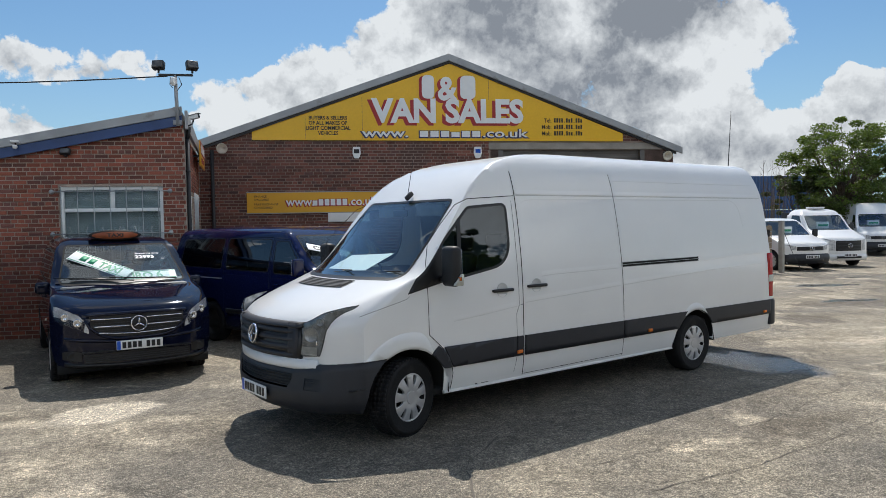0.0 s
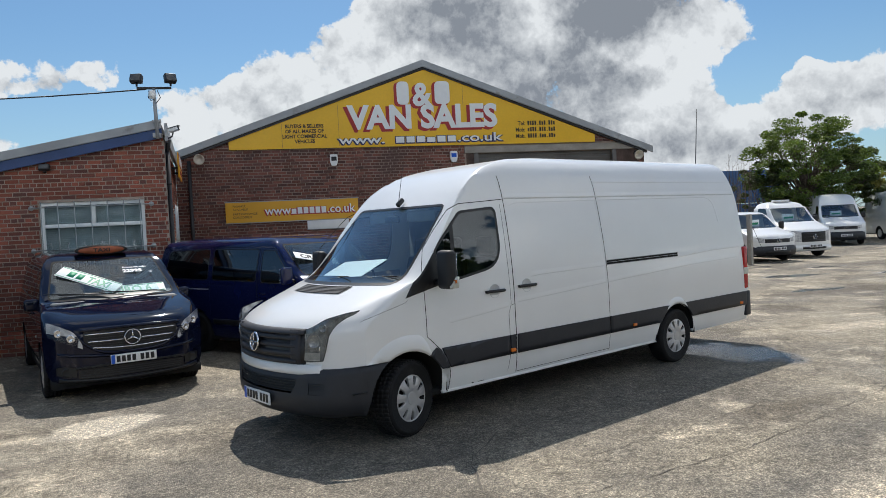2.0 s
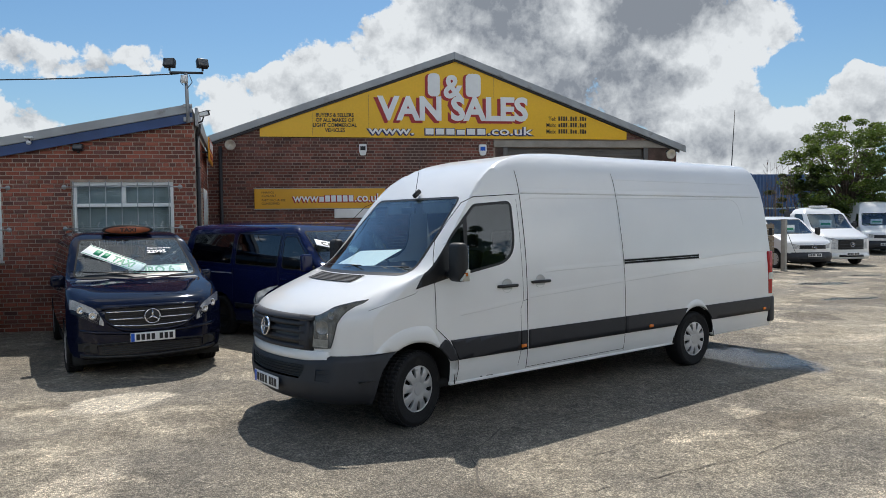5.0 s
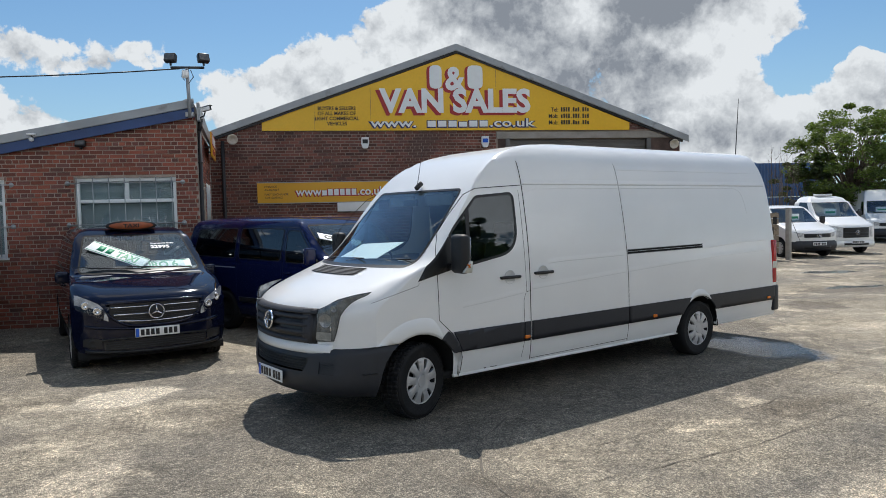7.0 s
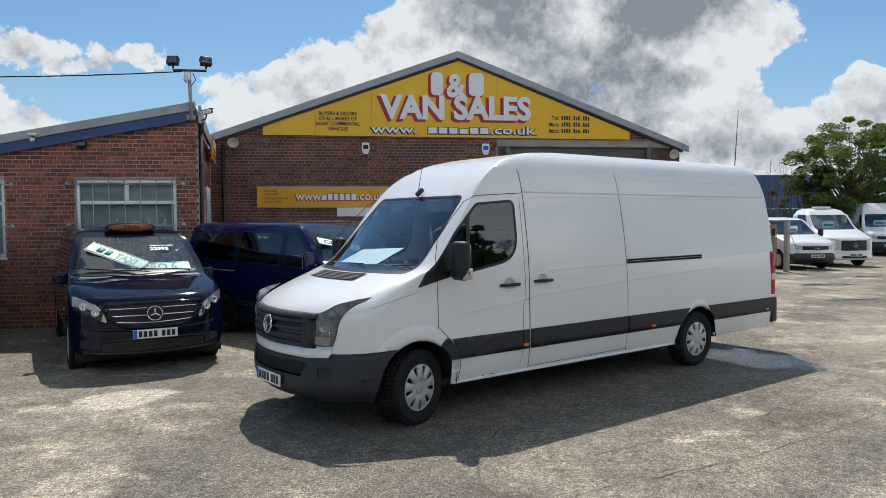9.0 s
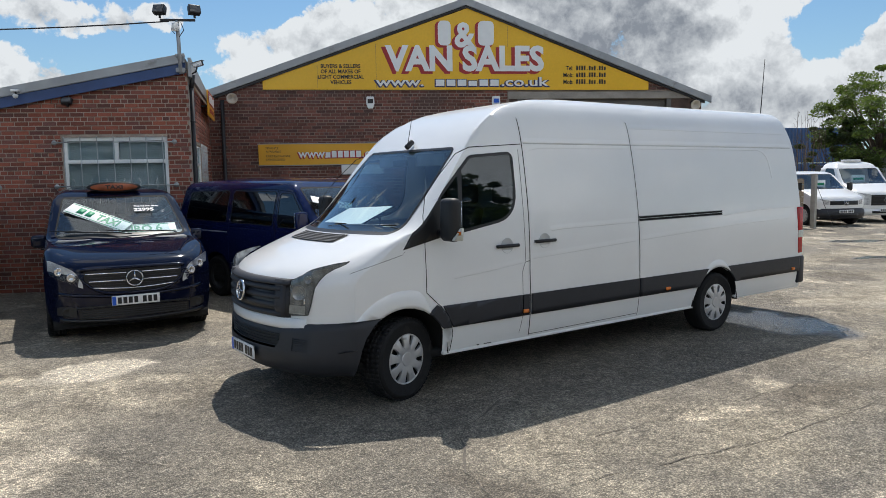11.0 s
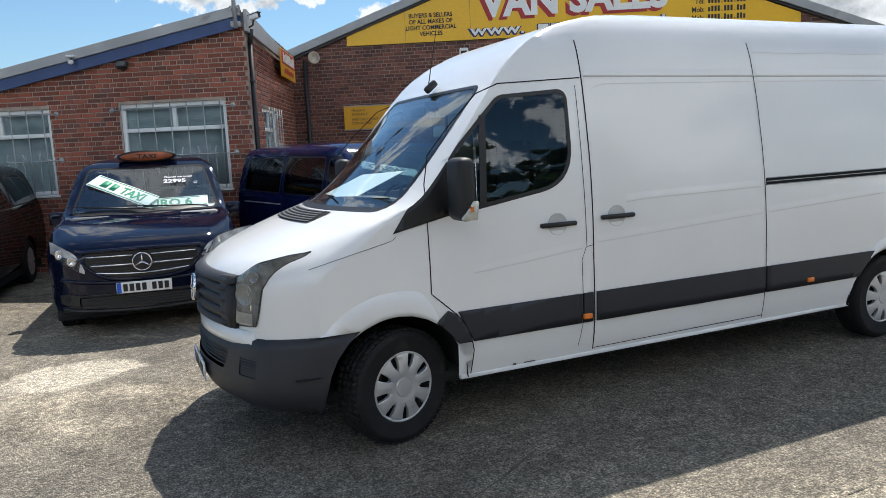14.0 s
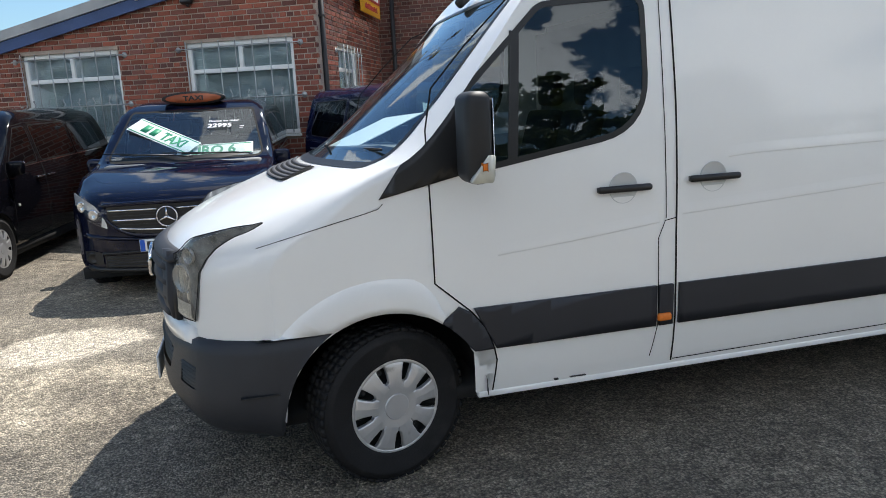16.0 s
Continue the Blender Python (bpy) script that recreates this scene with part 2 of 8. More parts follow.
LAMPCLEAR = material("clear_headlamp_inner", (0.60, 0.61, 0.63), 0.2, metal=0.25, spread=0.40, scale=9.0)
# smoked grey; its strong tone variation imitates streaks of reflection in the lamp
LAMPDARK = material("smoked_headlamp_with_sheen", (0.19, 0.205, 0.22), 0.25, metal=0.3, spread=0.6, scale=14.0)
AMBER = material("amber_lens", (0.75, 0.20, 0.03), 0.18, spread=0.1, scale=60)
RED = material("red_lens", (0.42, 0.02, 0.02), 0.15, spread=0.2, scale=30)
INTERIOR = material("grey_cab_plastic", (0.15, 0.157, 0.16), 0.6, spread=0.12, scale=7.0, fine=0.1, fine_scale=200)
SEATCLOTH = material("dark_seat_cloth", (0.035, 0.037, 0.042), 0.85, spread=0.2, scale=14, fine=0.3, fine_scale=260)
PAPER = material("white_paper", (0.82, 0.85, 0.84), 0.6, spread=0.03, scale=4)
MIRRORBLACK = material("black_mirror_shell", (0.012, 0.012, 0.013), 0.55, spread=0.15, scale=8.0, fine=0.1, fine_scale=300)
FLOODGLASS = material("dark_lamp_glass", (0.10, 0.10, 0.10), 0.15, spread=0.2, scale=20)
GRILLE = material("matt_black_grille", (0.026, 0.027, 0.033), 0.6, spread=0.15, scale=6)
GREENINK = material("green_print", (0.02, 0.30, 0.14), 0.5)
WHITEINK = material("white_print", (0.85, 0.86, 0.88), 0.5)
UNDER = material("underbody_black", (0.010, 0.010, 0.010), 0.9, spread=0.2)
PLATEWHITE = material("plate_white", (0.78, 0.78, 0.77), 0.3, spread=0.03)
PLATEBLUE = material("plate_blue", (0.01, 0.10, 0.55), 0.3)
INK = material("black_print", (0.012, 0.012, 0.013), 0.5)
CARGLASS = glass_material("clear_car_glass", (0.80, 0.94, 0.97), 0.92, 2.2)
GLASS = glass_material("clear_windscreen_glass", (0.72, 0.92, 0.98), 0.90, 2.35)
DARKGLASS = glass_material("privacy_glass", (0.6, 0.75, 0.9), 0.16, 1.9)
TINTGLASS = glass_material("tinted_door_glass", (0.75, 0.95, 0.95), 0.34)
ROOMGLASS = glass_material("window_glass", (0.90, 0.97, 0.98), 0.85, 1.62)


# ---- mesh tools ----
def link(name, bm, mat, parent=None, label="", smooth=True, mats=None):
    me = bpy.data.meshes.new(name)
    bmesh.ops.recalc_face_normals(bm, faces=bm.faces)
    for f in bm.faces:
        f.smooth = smooth
    bm.to_mesh(me)
    bm.free()
    for m in (mats or [mat]):
        me.materials.append(m)
    ob = new(name, me)
    if parent:
        ob.parent = parent
    if label:
        ob["label"] = label
    return ob


def part(name, bm, mat, parent, label="", smooth=True):
    return link(name, bm, mat, parent, label, smooth)


def empty(name, m=None, label="", category="", group=""):
    ob = new(name)
    ob.empty_display_size = 0.2
    if m is not None:
        ob.matrix_world = m
    return tagged(ob, label, category, group)


def box(bm, x0, x1, y0, y1, z0, z1, bevel=0.0, m=None, seg=2):
    g = bmesh.ops.create_cube(bm, size=1.0)
    vs = g["verts"]
    for v in vs:
        v.co = Vector((x0 + (x1 - x0) * (v.co.x + 0.5), y0 + (y1 - y0) * (v.co.y + 0.5), z0 + (z1 - z0) * (v.co.z + 0.5)))
    if bevel:
        es = list({e for v in vs for e in v.link_edges})
        r = bmesh.ops.bevel(bm, geom=es, offset=bevel, segments=seg, profile=0.5, affect='EDGES')
        vs = list({v for f in r["faces"] for v in f.verts} | {v for v in vs if v.is_valid})
    if m is not None:
        for v in vs:
            v.co = m @ v.co
    return vs


def boxes(*specs, bevel=0.0, m=None):
    bm = bmesh.new()
    for s in specs:
        box(bm, *s, bevel=bevel, m=m)
    return bm


def rod(bm, a, b, r0, r1=None, seg=10, cap=True):
    a, b = Vector(a), Vector(b)
    d = b - a
    q = d.to_track_quat('Z', 'Y').to_matrix().to_4x4()
    g = bmesh.ops.create_cone(bm, cap_ends=cap, segments=seg, radius1=r0, radius2=r0 if r1 is None else r1, depth=d.length)
    m = Matrix.Translation((a + b) / 2) @ q
    for v in g["verts"]:
        v.co = m @ v.co
    return g["verts"]


def rods(*specs, seg=10):
    bm = bmesh.new()
    for a, b, r in specs:
        rod(bm, a, b, r, seg=seg)
    return bm


def tube(bm, pts, r, seg=8):
    """A bent round bar through the points."""
    for a, b in zip(pts, pts[1:]):
        rod(bm, a, b, r, seg=seg)
    for p in pts[1:-1]:
        g = bmesh.ops.create_icosphere(bm, subdivisions=1, radius=r * 1.02)
        for v in g["verts"]:
            v.co = v.co + Vector(p)


def spin(bm, prof, axis_m, seg=40, close=True):
    """Turns a profile of (radius, height) round the axis z of axis_m."""
    rings = []
    for k in range(seg):
        a = 2 * math.pi * k / seg
        rings.append([bm.verts.new(axis_m @ Vector((r * math.cos(a), r * math.sin(a), h))) for r, h in prof])
    for k in range(seg):
        A, B = rings[k], rings[(k + 1) % seg]
        for i in range(len(prof) - 1):
            bm.faces.new((A[i], A[i + 1], B[i + 1], B[i]))
    return rings


def prism(bm, poly, depth, m=None):
    """A slab: a polygon in x, z pushed along y by depth."""
    a = [bm.verts.new((x, 0, z)) for x, z in poly]
    b = [bm.verts.new((x, depth, z)) for x, z in poly]
    n = len(poly)
    fs = [bm.faces.new(a), bm.faces.new(list(reversed(b)))]
    for i in range(n):
        fs.append(bm.faces.new((a[i], b[i], b[(i + 1) % n], a[(i + 1) % n])))
    if m is not None:
        for v in a + b:
            v.co = m @ v.co
    return a + b


def rounded(poly, r, n=4):
    """The polygon with its corners rounded by radius r (one number or one a corner)."""
    out = []
    k = len(poly)
    for i in range(k):
        p, a, b = Vector(poly[i]), Vector(poly[i - 1]), Vector(poly[(i + 1) % k])
        ri = r[i] if isinstance(r, (list, tuple)) else r
        u, w = (a - p), (b - p)
        lu, lw = u.length, w.length
        u, w = u / lu, w / lw
        ang = u.angle(w)
        t = min(ri / math.tan(ang / 2), 0.45 * lu, 0.45 * lw) if ri > 0 else 0
        if t <= 1e-4:
            out.append((p.x, p.y))
            continue
        p0, p1 = p + u * t, p + w * t
        for j in range(n + 1):
            s = j / n
            q = p0 * (1 - s) ** 2 + p * 2 * s * (1 - s) + p1 * s ** 2
            out.append((q.x, q.y))
    return out


def grow(poly, d):
    """The convex polygon pushed outwards by d."""
    k = len(poly)
    area = sum(poly[i - 1][0] * poly[i][1] - poly[i][0] * poly[i - 1][1] for i in range(k))
    s = 1 if area > 0 else -1
    out = []
    for i in range(k):
        p, a, b = Vector(poly[i]), Vector(poly[i - 1]), Vector(poly[(i + 1) % k])
        e0, e1 = (p - a).normalized(), (b - p).normalized()
        n0, n1 = Vector((e0.y, -e0.x)) * s, Vector((e1.y, -e1.x)) * s
        n = (n0 + n1)
        n = n / max(n.length_squared / 2, 0.5)
        q = p + n * d
        out.append((q.x, q.y))
    return out


def carve(bm, poly, ax, keep):
    """Cuts the convex polygon, which lies in the two axes ax, out of the sheet where keep(centre, normal) holds, and returns the piece as a bmesh."""
    i, j = ax
    k = len(poly)
    area = sum(poly[a - 1][0] * poly[a][1] - poly[a][0] * poly[a - 1][1] for a in range(k))
    s = 1 if area > 0 else -1
    lo = [min(p[d] for p in poly) - 0.02 for d in (0, 1)]
    hi = [max(p[d] for p in poly) + 0.02 for d in (0, 1)]

    def near(f):
        for d, a in enumerate((i, j)):
            c = [v.co[a] for v in f.verts]
            if max(c) < lo[d] or min(c) > hi[d]:
                return False
        return keep(f.calc_center_median(), f.normal)

    bm.normal_update()
    for a in range(k):
        p, q = poly[a - 1], poly[a]
        e = Vector((q[0] - p[0], q[1] - p[1]))
        if e.length < 1e-5:
            continue
        no, co = Vector((0, 0, 0)), Vector((0, 0, 0))
        no[i], no[j] = e.y * s, -e.x * s
        co[i], co[j] = p
        bm.normal_update()
        fs = [f for f in bm.faces if near(f)]
        geom = fs + list({e2 for f in fs for e2 in f.edges}) + list({v for f in fs for v in f.verts})
        bmesh.ops.bisect_plane(bm, geom=geom, dist=1e-6, plane_co=co, plane_no=no.normalized())
    bm.normal_update()

    def inside(c):
        for a in range(k):
            p, q = poly[a - 1], poly[a]
            if s * ((q[0] - p[0]) * (c[j] - p[1]) - (q[1] - p[1]) * (c[i] - p[0])) < 0:
                return False
        return True

    fs = [f for f in bm.faces if inside(f.calc_center_median()) and near(f)]
    out = bmesh.new()
    vm = {}
    for f in fs:
        vs = []
        for v in f.verts:
            key = tuple(round(c, 5) for c in v.co)
            if key not in vm:
                vm[key] = out.verts.new(v.co)
            vs.append(vm[key])
        try:
            out.faces.new(vs)
        except ValueError:
            pass
    bmesh.ops.delete(bm, geom=fs, context='FACES')
    return out


def thicken(bm, d):
    """Pushes the sheet out along its normals by d and closes its edges."""
    bmesh.ops.recalc_face_normals(bm, faces=bm.faces)
    g = bmesh.ops.solidify(bm, geom=list(bm.faces), thickness=-d)
    return bm


def shifted(bm, v):
    for q in bm.verts:
        q.co += Vector(v)
    return bm


def lerp(tab, t):
    if t <= tab[0][0]:
        return tab[0][1]
    for (a, b), (c, d) in zip(tab, tab[1:]):
        if t <= c:
            return b + (d - b) * (t - a) / (c - a)
    return tab[-1][1]


def smooth_line(pts, step, rounds=3):
    """Even steps along a polyline, softened."""
    out = [Vector(pts[0])]
    for a, b in zip(pts, pts[1:]):
        a, b = Vector(a), Vector(b)
        n = max(1, round((b - a).length / step))
        out += [a + (b - a) * (k / n) for k in range(1, n + 1)]
    for _ in range(rounds):
        out = [out[0]] + [out[i - 1] * 0.25 + out[i] * 0.5 + out[i + 1] * 0.25 for i in range(1, len(out) - 1)] + [out[-1]]
    return out


def smoothstep(a, b, x):
    t = min(1, max(0, (x - a) / (b - a)))
    return t * t * (3 - 2 * t)


class Hull:
    """A vehicle's sheet: a long profile, swept back towards the sides, inside a tunnel of given half widths."""

    def __init__(self, front, profile, sides, roof, sweep, sill, rear, taper_from, edge, fade=(0.9, 2.4), rounds=3, corner=5.0, corner_from=0.80):
        self.corner, self.corner_from = corner, corner_from
        self.sides, self.roof, self.sweep, self.rear, self.taper_from = sides, roof, sweep, rear, taper_from
        self.edge, self.sill, self.fade = edge, sill, fade
        self.length = profile[-1][0]
        self.front_x, self.front_z = front
        self.line = smooth_line([front] + [profile[0]], 0.08, 0)[:-1], smooth_line(profile, 0.07, rounds)

    def w(self, z):
        return lerp(self.sides, z)

    def bent(self, x, y, z):
        x += (self.sweep * y * y + self.corner * max(0.0, abs(y) - self.corner_from) ** 2 * (1 - smoothstep(-0.75, -0.25, x))) * (1 - smoothstep(self.fade[0], self.fade[1], x))
        if x > self.taper_from:
            x = self.taper_from + (x - self.taper_from) * (lerp(self.rear, z) - self.taper_from) / (self.length - self.taper_from)
        return Vector((x, y, z))

    def sheet(self, n_across=15, n_down=26):
        bm = bmesh.new()
        lower, upper = self.line
        line = list(lower) + list(upper)
        i1 = len(lower)
        rows = []
        for p in line:
            ze = min(p.y, self.edge)
            ye = self.w(ze)
            row = []
            for k in range(-n_across, n_across + 1):
                f = k / n_across
                f = math.copysign(abs(f) ** 0.8, f)
                y = ye * f
                z = min(p.y, lerp(self.roof, abs(y)))
                row.append(bm.verts.new(self.bent(p.x, y, z)))
            rows.append(row)
        for A, B in zip(rows, rows[1:]):
            for k in range(len(A) - 1):
                bm.faces.new((A[k], A[k + 1], B[k + 1], B[k]))
        for s in (-1, 1):
            cols = []
            for p in line[i1:]:
                ze = min(p.y, self.edge)
                col = []
                for k in range(n_down + 1):
                    z = ze + (self.sill - ze) * k / n_down
                    q = self.bent(p.x, self.w(ze) * s, ze)
                    x = q.x
                    if p.x > self.taper_from:
                        x = self.bent(p.x, 0, z).x
                    col.append(bm.verts.new((x, s * self.w(z), z)))
                cols.append(col)
            for A, B in zip(cols, cols[1:]):
                for k in range(n_down):
                    bm.faces.new((A[k], A[k + 1], B[k + 1], B[k]))
        bmesh.ops.remove_doubles(bm, verts=bm.verts, dist=1e-4)
        return bm


def ribbon(hull, pts, width, off, side=-1, closed=False):
    """A narrow strip along x, z points on the side of a hull, standing off by off."""
    bm = bmesh.new()
    pts = [Vector(p) for p in pts]
    prev = None
    first = None
    n = len(pts)
    for i, p in enumerate(pts):
        a = pts[i - 1] if (i or closed) else p
        b = pts[(i + 1) % n] if (i < n - 1 or closed) else p
        t = (b - a).normalized()
        nn = Vector((-t.y, t.x)) * width / 2
        q = [p + nn, p - nn]
        vs = [bm.verts.new((v.x, side * (hull.w(v.y) + off), v.y)) for v in q]
        if prev:
            bm.faces.new((prev[0], prev[1], vs[1], vs[0]))
        else:
            first = vs
        prev = vs
    if closed:
        bm.faces.new((prev[0], prev[1], first[1], first[0]))
    return bm


def bead(hull, pts, width, off, side=-1):
    """A pressed bead along x, z points on the side of a hull: a soft swell above one sharp lower edge."""
    bm = bmesh.new()
    pts = [Vector(p) for p in pts]
    prev = None
    n = len(pts)
    for i, p in enumerate(pts):
        t = (pts[min(n - 1, i + 1)] - pts[max(0, i - 1)]).normalized()
        nn = Vector((-t.y, t.x))
        row = []
        for k, o in ((-0.10, 0.0004), (-0.05, off * 0.9), (0.0, off), (0.22, off * 0.55), (0.5, 0.0004)):
            q = p + nn * width * k
            row.append(bm.verts.new((q.x, side * (hull.w(q.y) + o), q.y)))
        if prev:
            for k in range(4):
                bm.faces.new((prev[k], prev[k + 1], row[k + 1], row[k]))
        prev = row
    return bm


def fine(pts, step=0.06):
    out = [Vector(pts[0])]
    for a, b in zip(pts, pts[1:]):
        a, b = Vector(a), Vector(b)
        n = max(1, round((b - a).length / step))
        out += [a + (b - a) * (k / n) for k in range(1, n + 1)]
    return [tuple(p) for p in out]


def words(text, size, mat, m, name="lettering", parent=None, label="", depth=0.004, bold=0.0, stretch=1.0, align='LEFT'):
    cu = bpy.data.curves.new("text", 'FONT')
    cu.body, cu.size, cu.extrude, cu.offset = text, size, depth, bold
    cu.align_x = align
    cu.resolution_u = 3
    ob = bpy.data.objects.new("text", cu)
    scene.collection.objects.link(ob)
    dg = bpy.context.evaluated_depsgraph_get()
    me = bpy.data.meshes.new_from_object(ob.evaluated_get(dg))
    bpy.data.objects.remove(ob)
    me.transform(Matrix.Diagonal((stretch, 1, 1, 1)))
    me.materials.clear()
    me.materials.append(mat)
    me.name = name
    r = new(name, me)
    if parent:
        r.parent = parent
    r.matrix_local = m
    if label:
        r["label"] = label
    return r

# ---- the ground ----
def ground_material():
    m = bpy.data.materials.new("worn_concrete_yard")
    m.use_nodes = True
    nt = m.node_tree
    N, L = nt.nodes.new, nt.links.new
    b = nt.nodes["Principled BSDF"]
    co = N("ShaderNodeTexCoord")

    def tex(scale, detail, rough=0.55, dist=0.0):
        n = N("ShaderNodeTexNoise")
        n.inputs["Scale"].default_value, n.inputs["Detail"].default_value = scale, detail
        n.inputs["Roughness"].default_value, n.inputs["Distortion"].default_value = rough, dist
        L(co.outputs["Object"], n.inputs["Vector"])
        return n.outputs["Fac"]

    def ramp(fac, a, bb, lo=0.0, hi=1.0):
        r = N("ShaderNodeMapRange"); r.interpolation_type = 'SMOOTHSTEP'
        r.inputs["From Min"].default_value, r.inputs["From Max"].default_value = a, bb
        r.inputs["To Min"].default_value, r.inputs["To Max"].default_value = lo, hi
        L(fac, r.inputs["Value"])
        return r.outputs[0]

    def mixc(fac, a, c, blend='MIX'):
        x = N("ShaderNodeMix"); x.data_type = 'RGBA'; x.blend_type = blend
        L(fac, x.inputs["Factor"])
        for sock, val in (("A", a), ("B", c)):
            if isinstance(val, tuple):
                x.inputs[sock].default_value = (*val, 1)
            else:
                L(val, x.inputs[sock])
        return x.outputs["Result"]

    broad = tex(0.35, 6, 0.6, 0.4)
    base = mixc(ramp(broad, 0.40, 0.62), (0.155, 0.142, 0.120), (0.285, 0.256, 0.204))
    pale = ramp(tex(0.9, 8, 0.62, 0.6), 0.55, 0.64)
    base = mixc(pale, base, (0.42, 0.375, 0.300))
    oil = ramp(tex(0.55, 7, 0.6, 0.8), 0.55, 0.66, 0.0, 0.8)
    base = mixc(oil, base, (0.115, 0.100, 0.082))
    warp = N("ShaderNodeTexNoise"); warp.inputs["Scale"].default_value = 1.6; warp.inputs["Detail"].default_value = 7
    L(co.outputs["Object"], warp.inputs["Vector"])
    wv = N("ShaderNodeVectorMath"); wv.operation = 'MULTIPLY_ADD'
    L(warp.outputs["Color"], wv.inputs[0]); wv.inputs[1].default_value = (0.9, 0.9, 0.0); L(co.outputs["Object"], wv.inputs[2])

    def stain_or_shade(x, y, rx, ry, turn, soft=0.45):
        """A blot with a ragged edge at a place of the yard."""
        mp = N("ShaderNodeMapping"); mp.vector_type = 'TEXTURE'
        mp.inputs["Location"].default_value = (x + 0.45, y + 0.45, 0)
        mp.inputs["Rotation"].default_value = (0, 0, turn)
        mp.inputs["Scale"].default_value = (rx, ry, 1)
        L(wv.outputs[0], mp.inputs[0])
        ln = N("ShaderNodeVectorMath"); ln.operation = 'LENGTH'
        L(mp.outputs[0], ln.inputs[0])
        return ramp(ln.outputs["Value"], 1.0 - soft, 1.0 + soft * 0.4, 1.0, 0.0)

    base = mixc(stain_or_shade(-1.95, 1.80, 0.62, 0.34, 0.3, 0.25), base, (0.50, 0.455, 0.38))
    for x, y, rx, ry, turn in ((-3.0, -0.9, 1.1, 0.32, 0.9), (-4.2, 1.2, 1.0, 0.4, 0.4), (2.2, -4.9, 3.2, 0.8, -0.1), (8.6, -1.6, 1.5, 0.35, -0.4), (10.5, 2.0, 2.0, 0.5, 0.2)):
        base = mixc(stain_or_shade(x, y, rx, ry, turn), base, (0.42, 0.375, 0.305))
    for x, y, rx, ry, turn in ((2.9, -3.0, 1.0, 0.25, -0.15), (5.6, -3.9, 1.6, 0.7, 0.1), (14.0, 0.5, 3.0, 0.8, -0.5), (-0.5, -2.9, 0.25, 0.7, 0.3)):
        base = mixc(stain_or_shade(x, y, rx, ry, turn, 0.7), base, (0.135, 0.118, 0.094))
    # ground darkened under and beside the van: its shade put into the colour
    van_shade = stain_or_shade(2.4, -0.6, 5.2, 2.0, 0.0, 0.6)
    base = mixc(van_shade, base, (0.150, 0.136, 0.114))
    wet = stain_or_shade(5.30, -1.20, 0.62, 1.0, 0.1, 0.3)
    for x, y, rx, ry in ((17.0, 3.3, 1.1, 0.35), (13.5, 1.2, 0.9, 0.22), (19.5, 1.0, 1.5, 0.45), (15.0, -0.8, 1.4, 0.35), (12.0, -1.5, 0.6, 0.3), (20.5, 3.8, 0.8, 0.2), (22.0, -1.0, 1.6, 0.3)):
        k = N("ShaderNodeMath"); k.operation = 'MAXIMUM'
        L(wet, k.inputs[0]); L(stain_or_shade(x, y, rx, ry, -0.5, 0.3), k.inputs[1])
        wet = k.outputs[0]
    base = mixc(wet, base, (0.085, 0.080, 0.072))
    # aggregate: small stones of many tones, worn proud of the binder
    def stones(scale):
        n = N("ShaderNodeTexVoronoi"); n.inputs["Scale"].default_value = scale
        L(co.outputs["Object"], n.inputs["Vector"])
        q = N("ShaderNodeSeparateColor")
        L(n.outputs["Color"], q.inputs[0])
        return q.outputs[0], n.outputs["Distance"]

    tone_a, gap_a = stones(88.0)
    tone_b, gap_b = stones(37.0)
    grit = tex(62.0, 5, 0.9)
    scales = [ramp(tone_a, 0.0, 1.0, 0.60, 1.36), ramp(gap_a, 0.35, 0.75, 1.12, 0.55), ramp(tone_b, 0.55, 1.0, 0.92, 1.25), ramp(grit, 0.38, 0.62, 0.70, 1.28), ramp(tex(17.0, 8, 0.8), 0.34, 0.66, 0.68, 1.32), ramp(tex(4.5, 9, 0.75), 0.3, 0.7, 0.72, 1.28)]
    warm = N("ShaderNodeVectorMath"); warm.operation = 'MULTIPLY'
    warm.inputs[1].default_value = (1.50, 1.44, 1.35)
    L(base, warm.inputs[0])
    src = warm.outputs[0]
    for k in scales:
        v = N("ShaderNodeVectorMath"); v.operation = 'SCALE'
        L(src, v.inputs[0]); L(k, v.inputs["Scale"])
        src = v.outputs[0]
    L(src, b.inputs["Base Color"])
    rr = ramp(tex(0.8, 5), 0.35, 0.7, 0.62, 0.9)
    rw = N("ShaderNodeMix"); rw.data_type = 'FLOAT'
    L(wet, rw.inputs["Factor"]); L(rr, rw.inputs["A"]); rw.inputs["B"].default_value = 0.08
    L(rw.outputs["Result"], b.inputs["Roughness"])
    b.inputs["Specular IOR Level"].default_value = 0.35
    hs = N("ShaderNodeMath"); hs.operation = 'ADD'
    L(ramp(gap_a, 0.1, 0.8, 1.1, 0.0), hs.inputs[0]); L(tex(22.0, 5), hs.inputs[1])
    bp = N("ShaderNodeBump"); bp.inputs["Distance"].default_value = 0.012
    L(ramp(wet, 0.0, 1.0, 0.75, 0.10), bp.inputs["Strength"])
    L(hs.outputs[0], bp.inputs["Height"]); L(bp.outputs[0], b.inputs["Normal"])
    return m


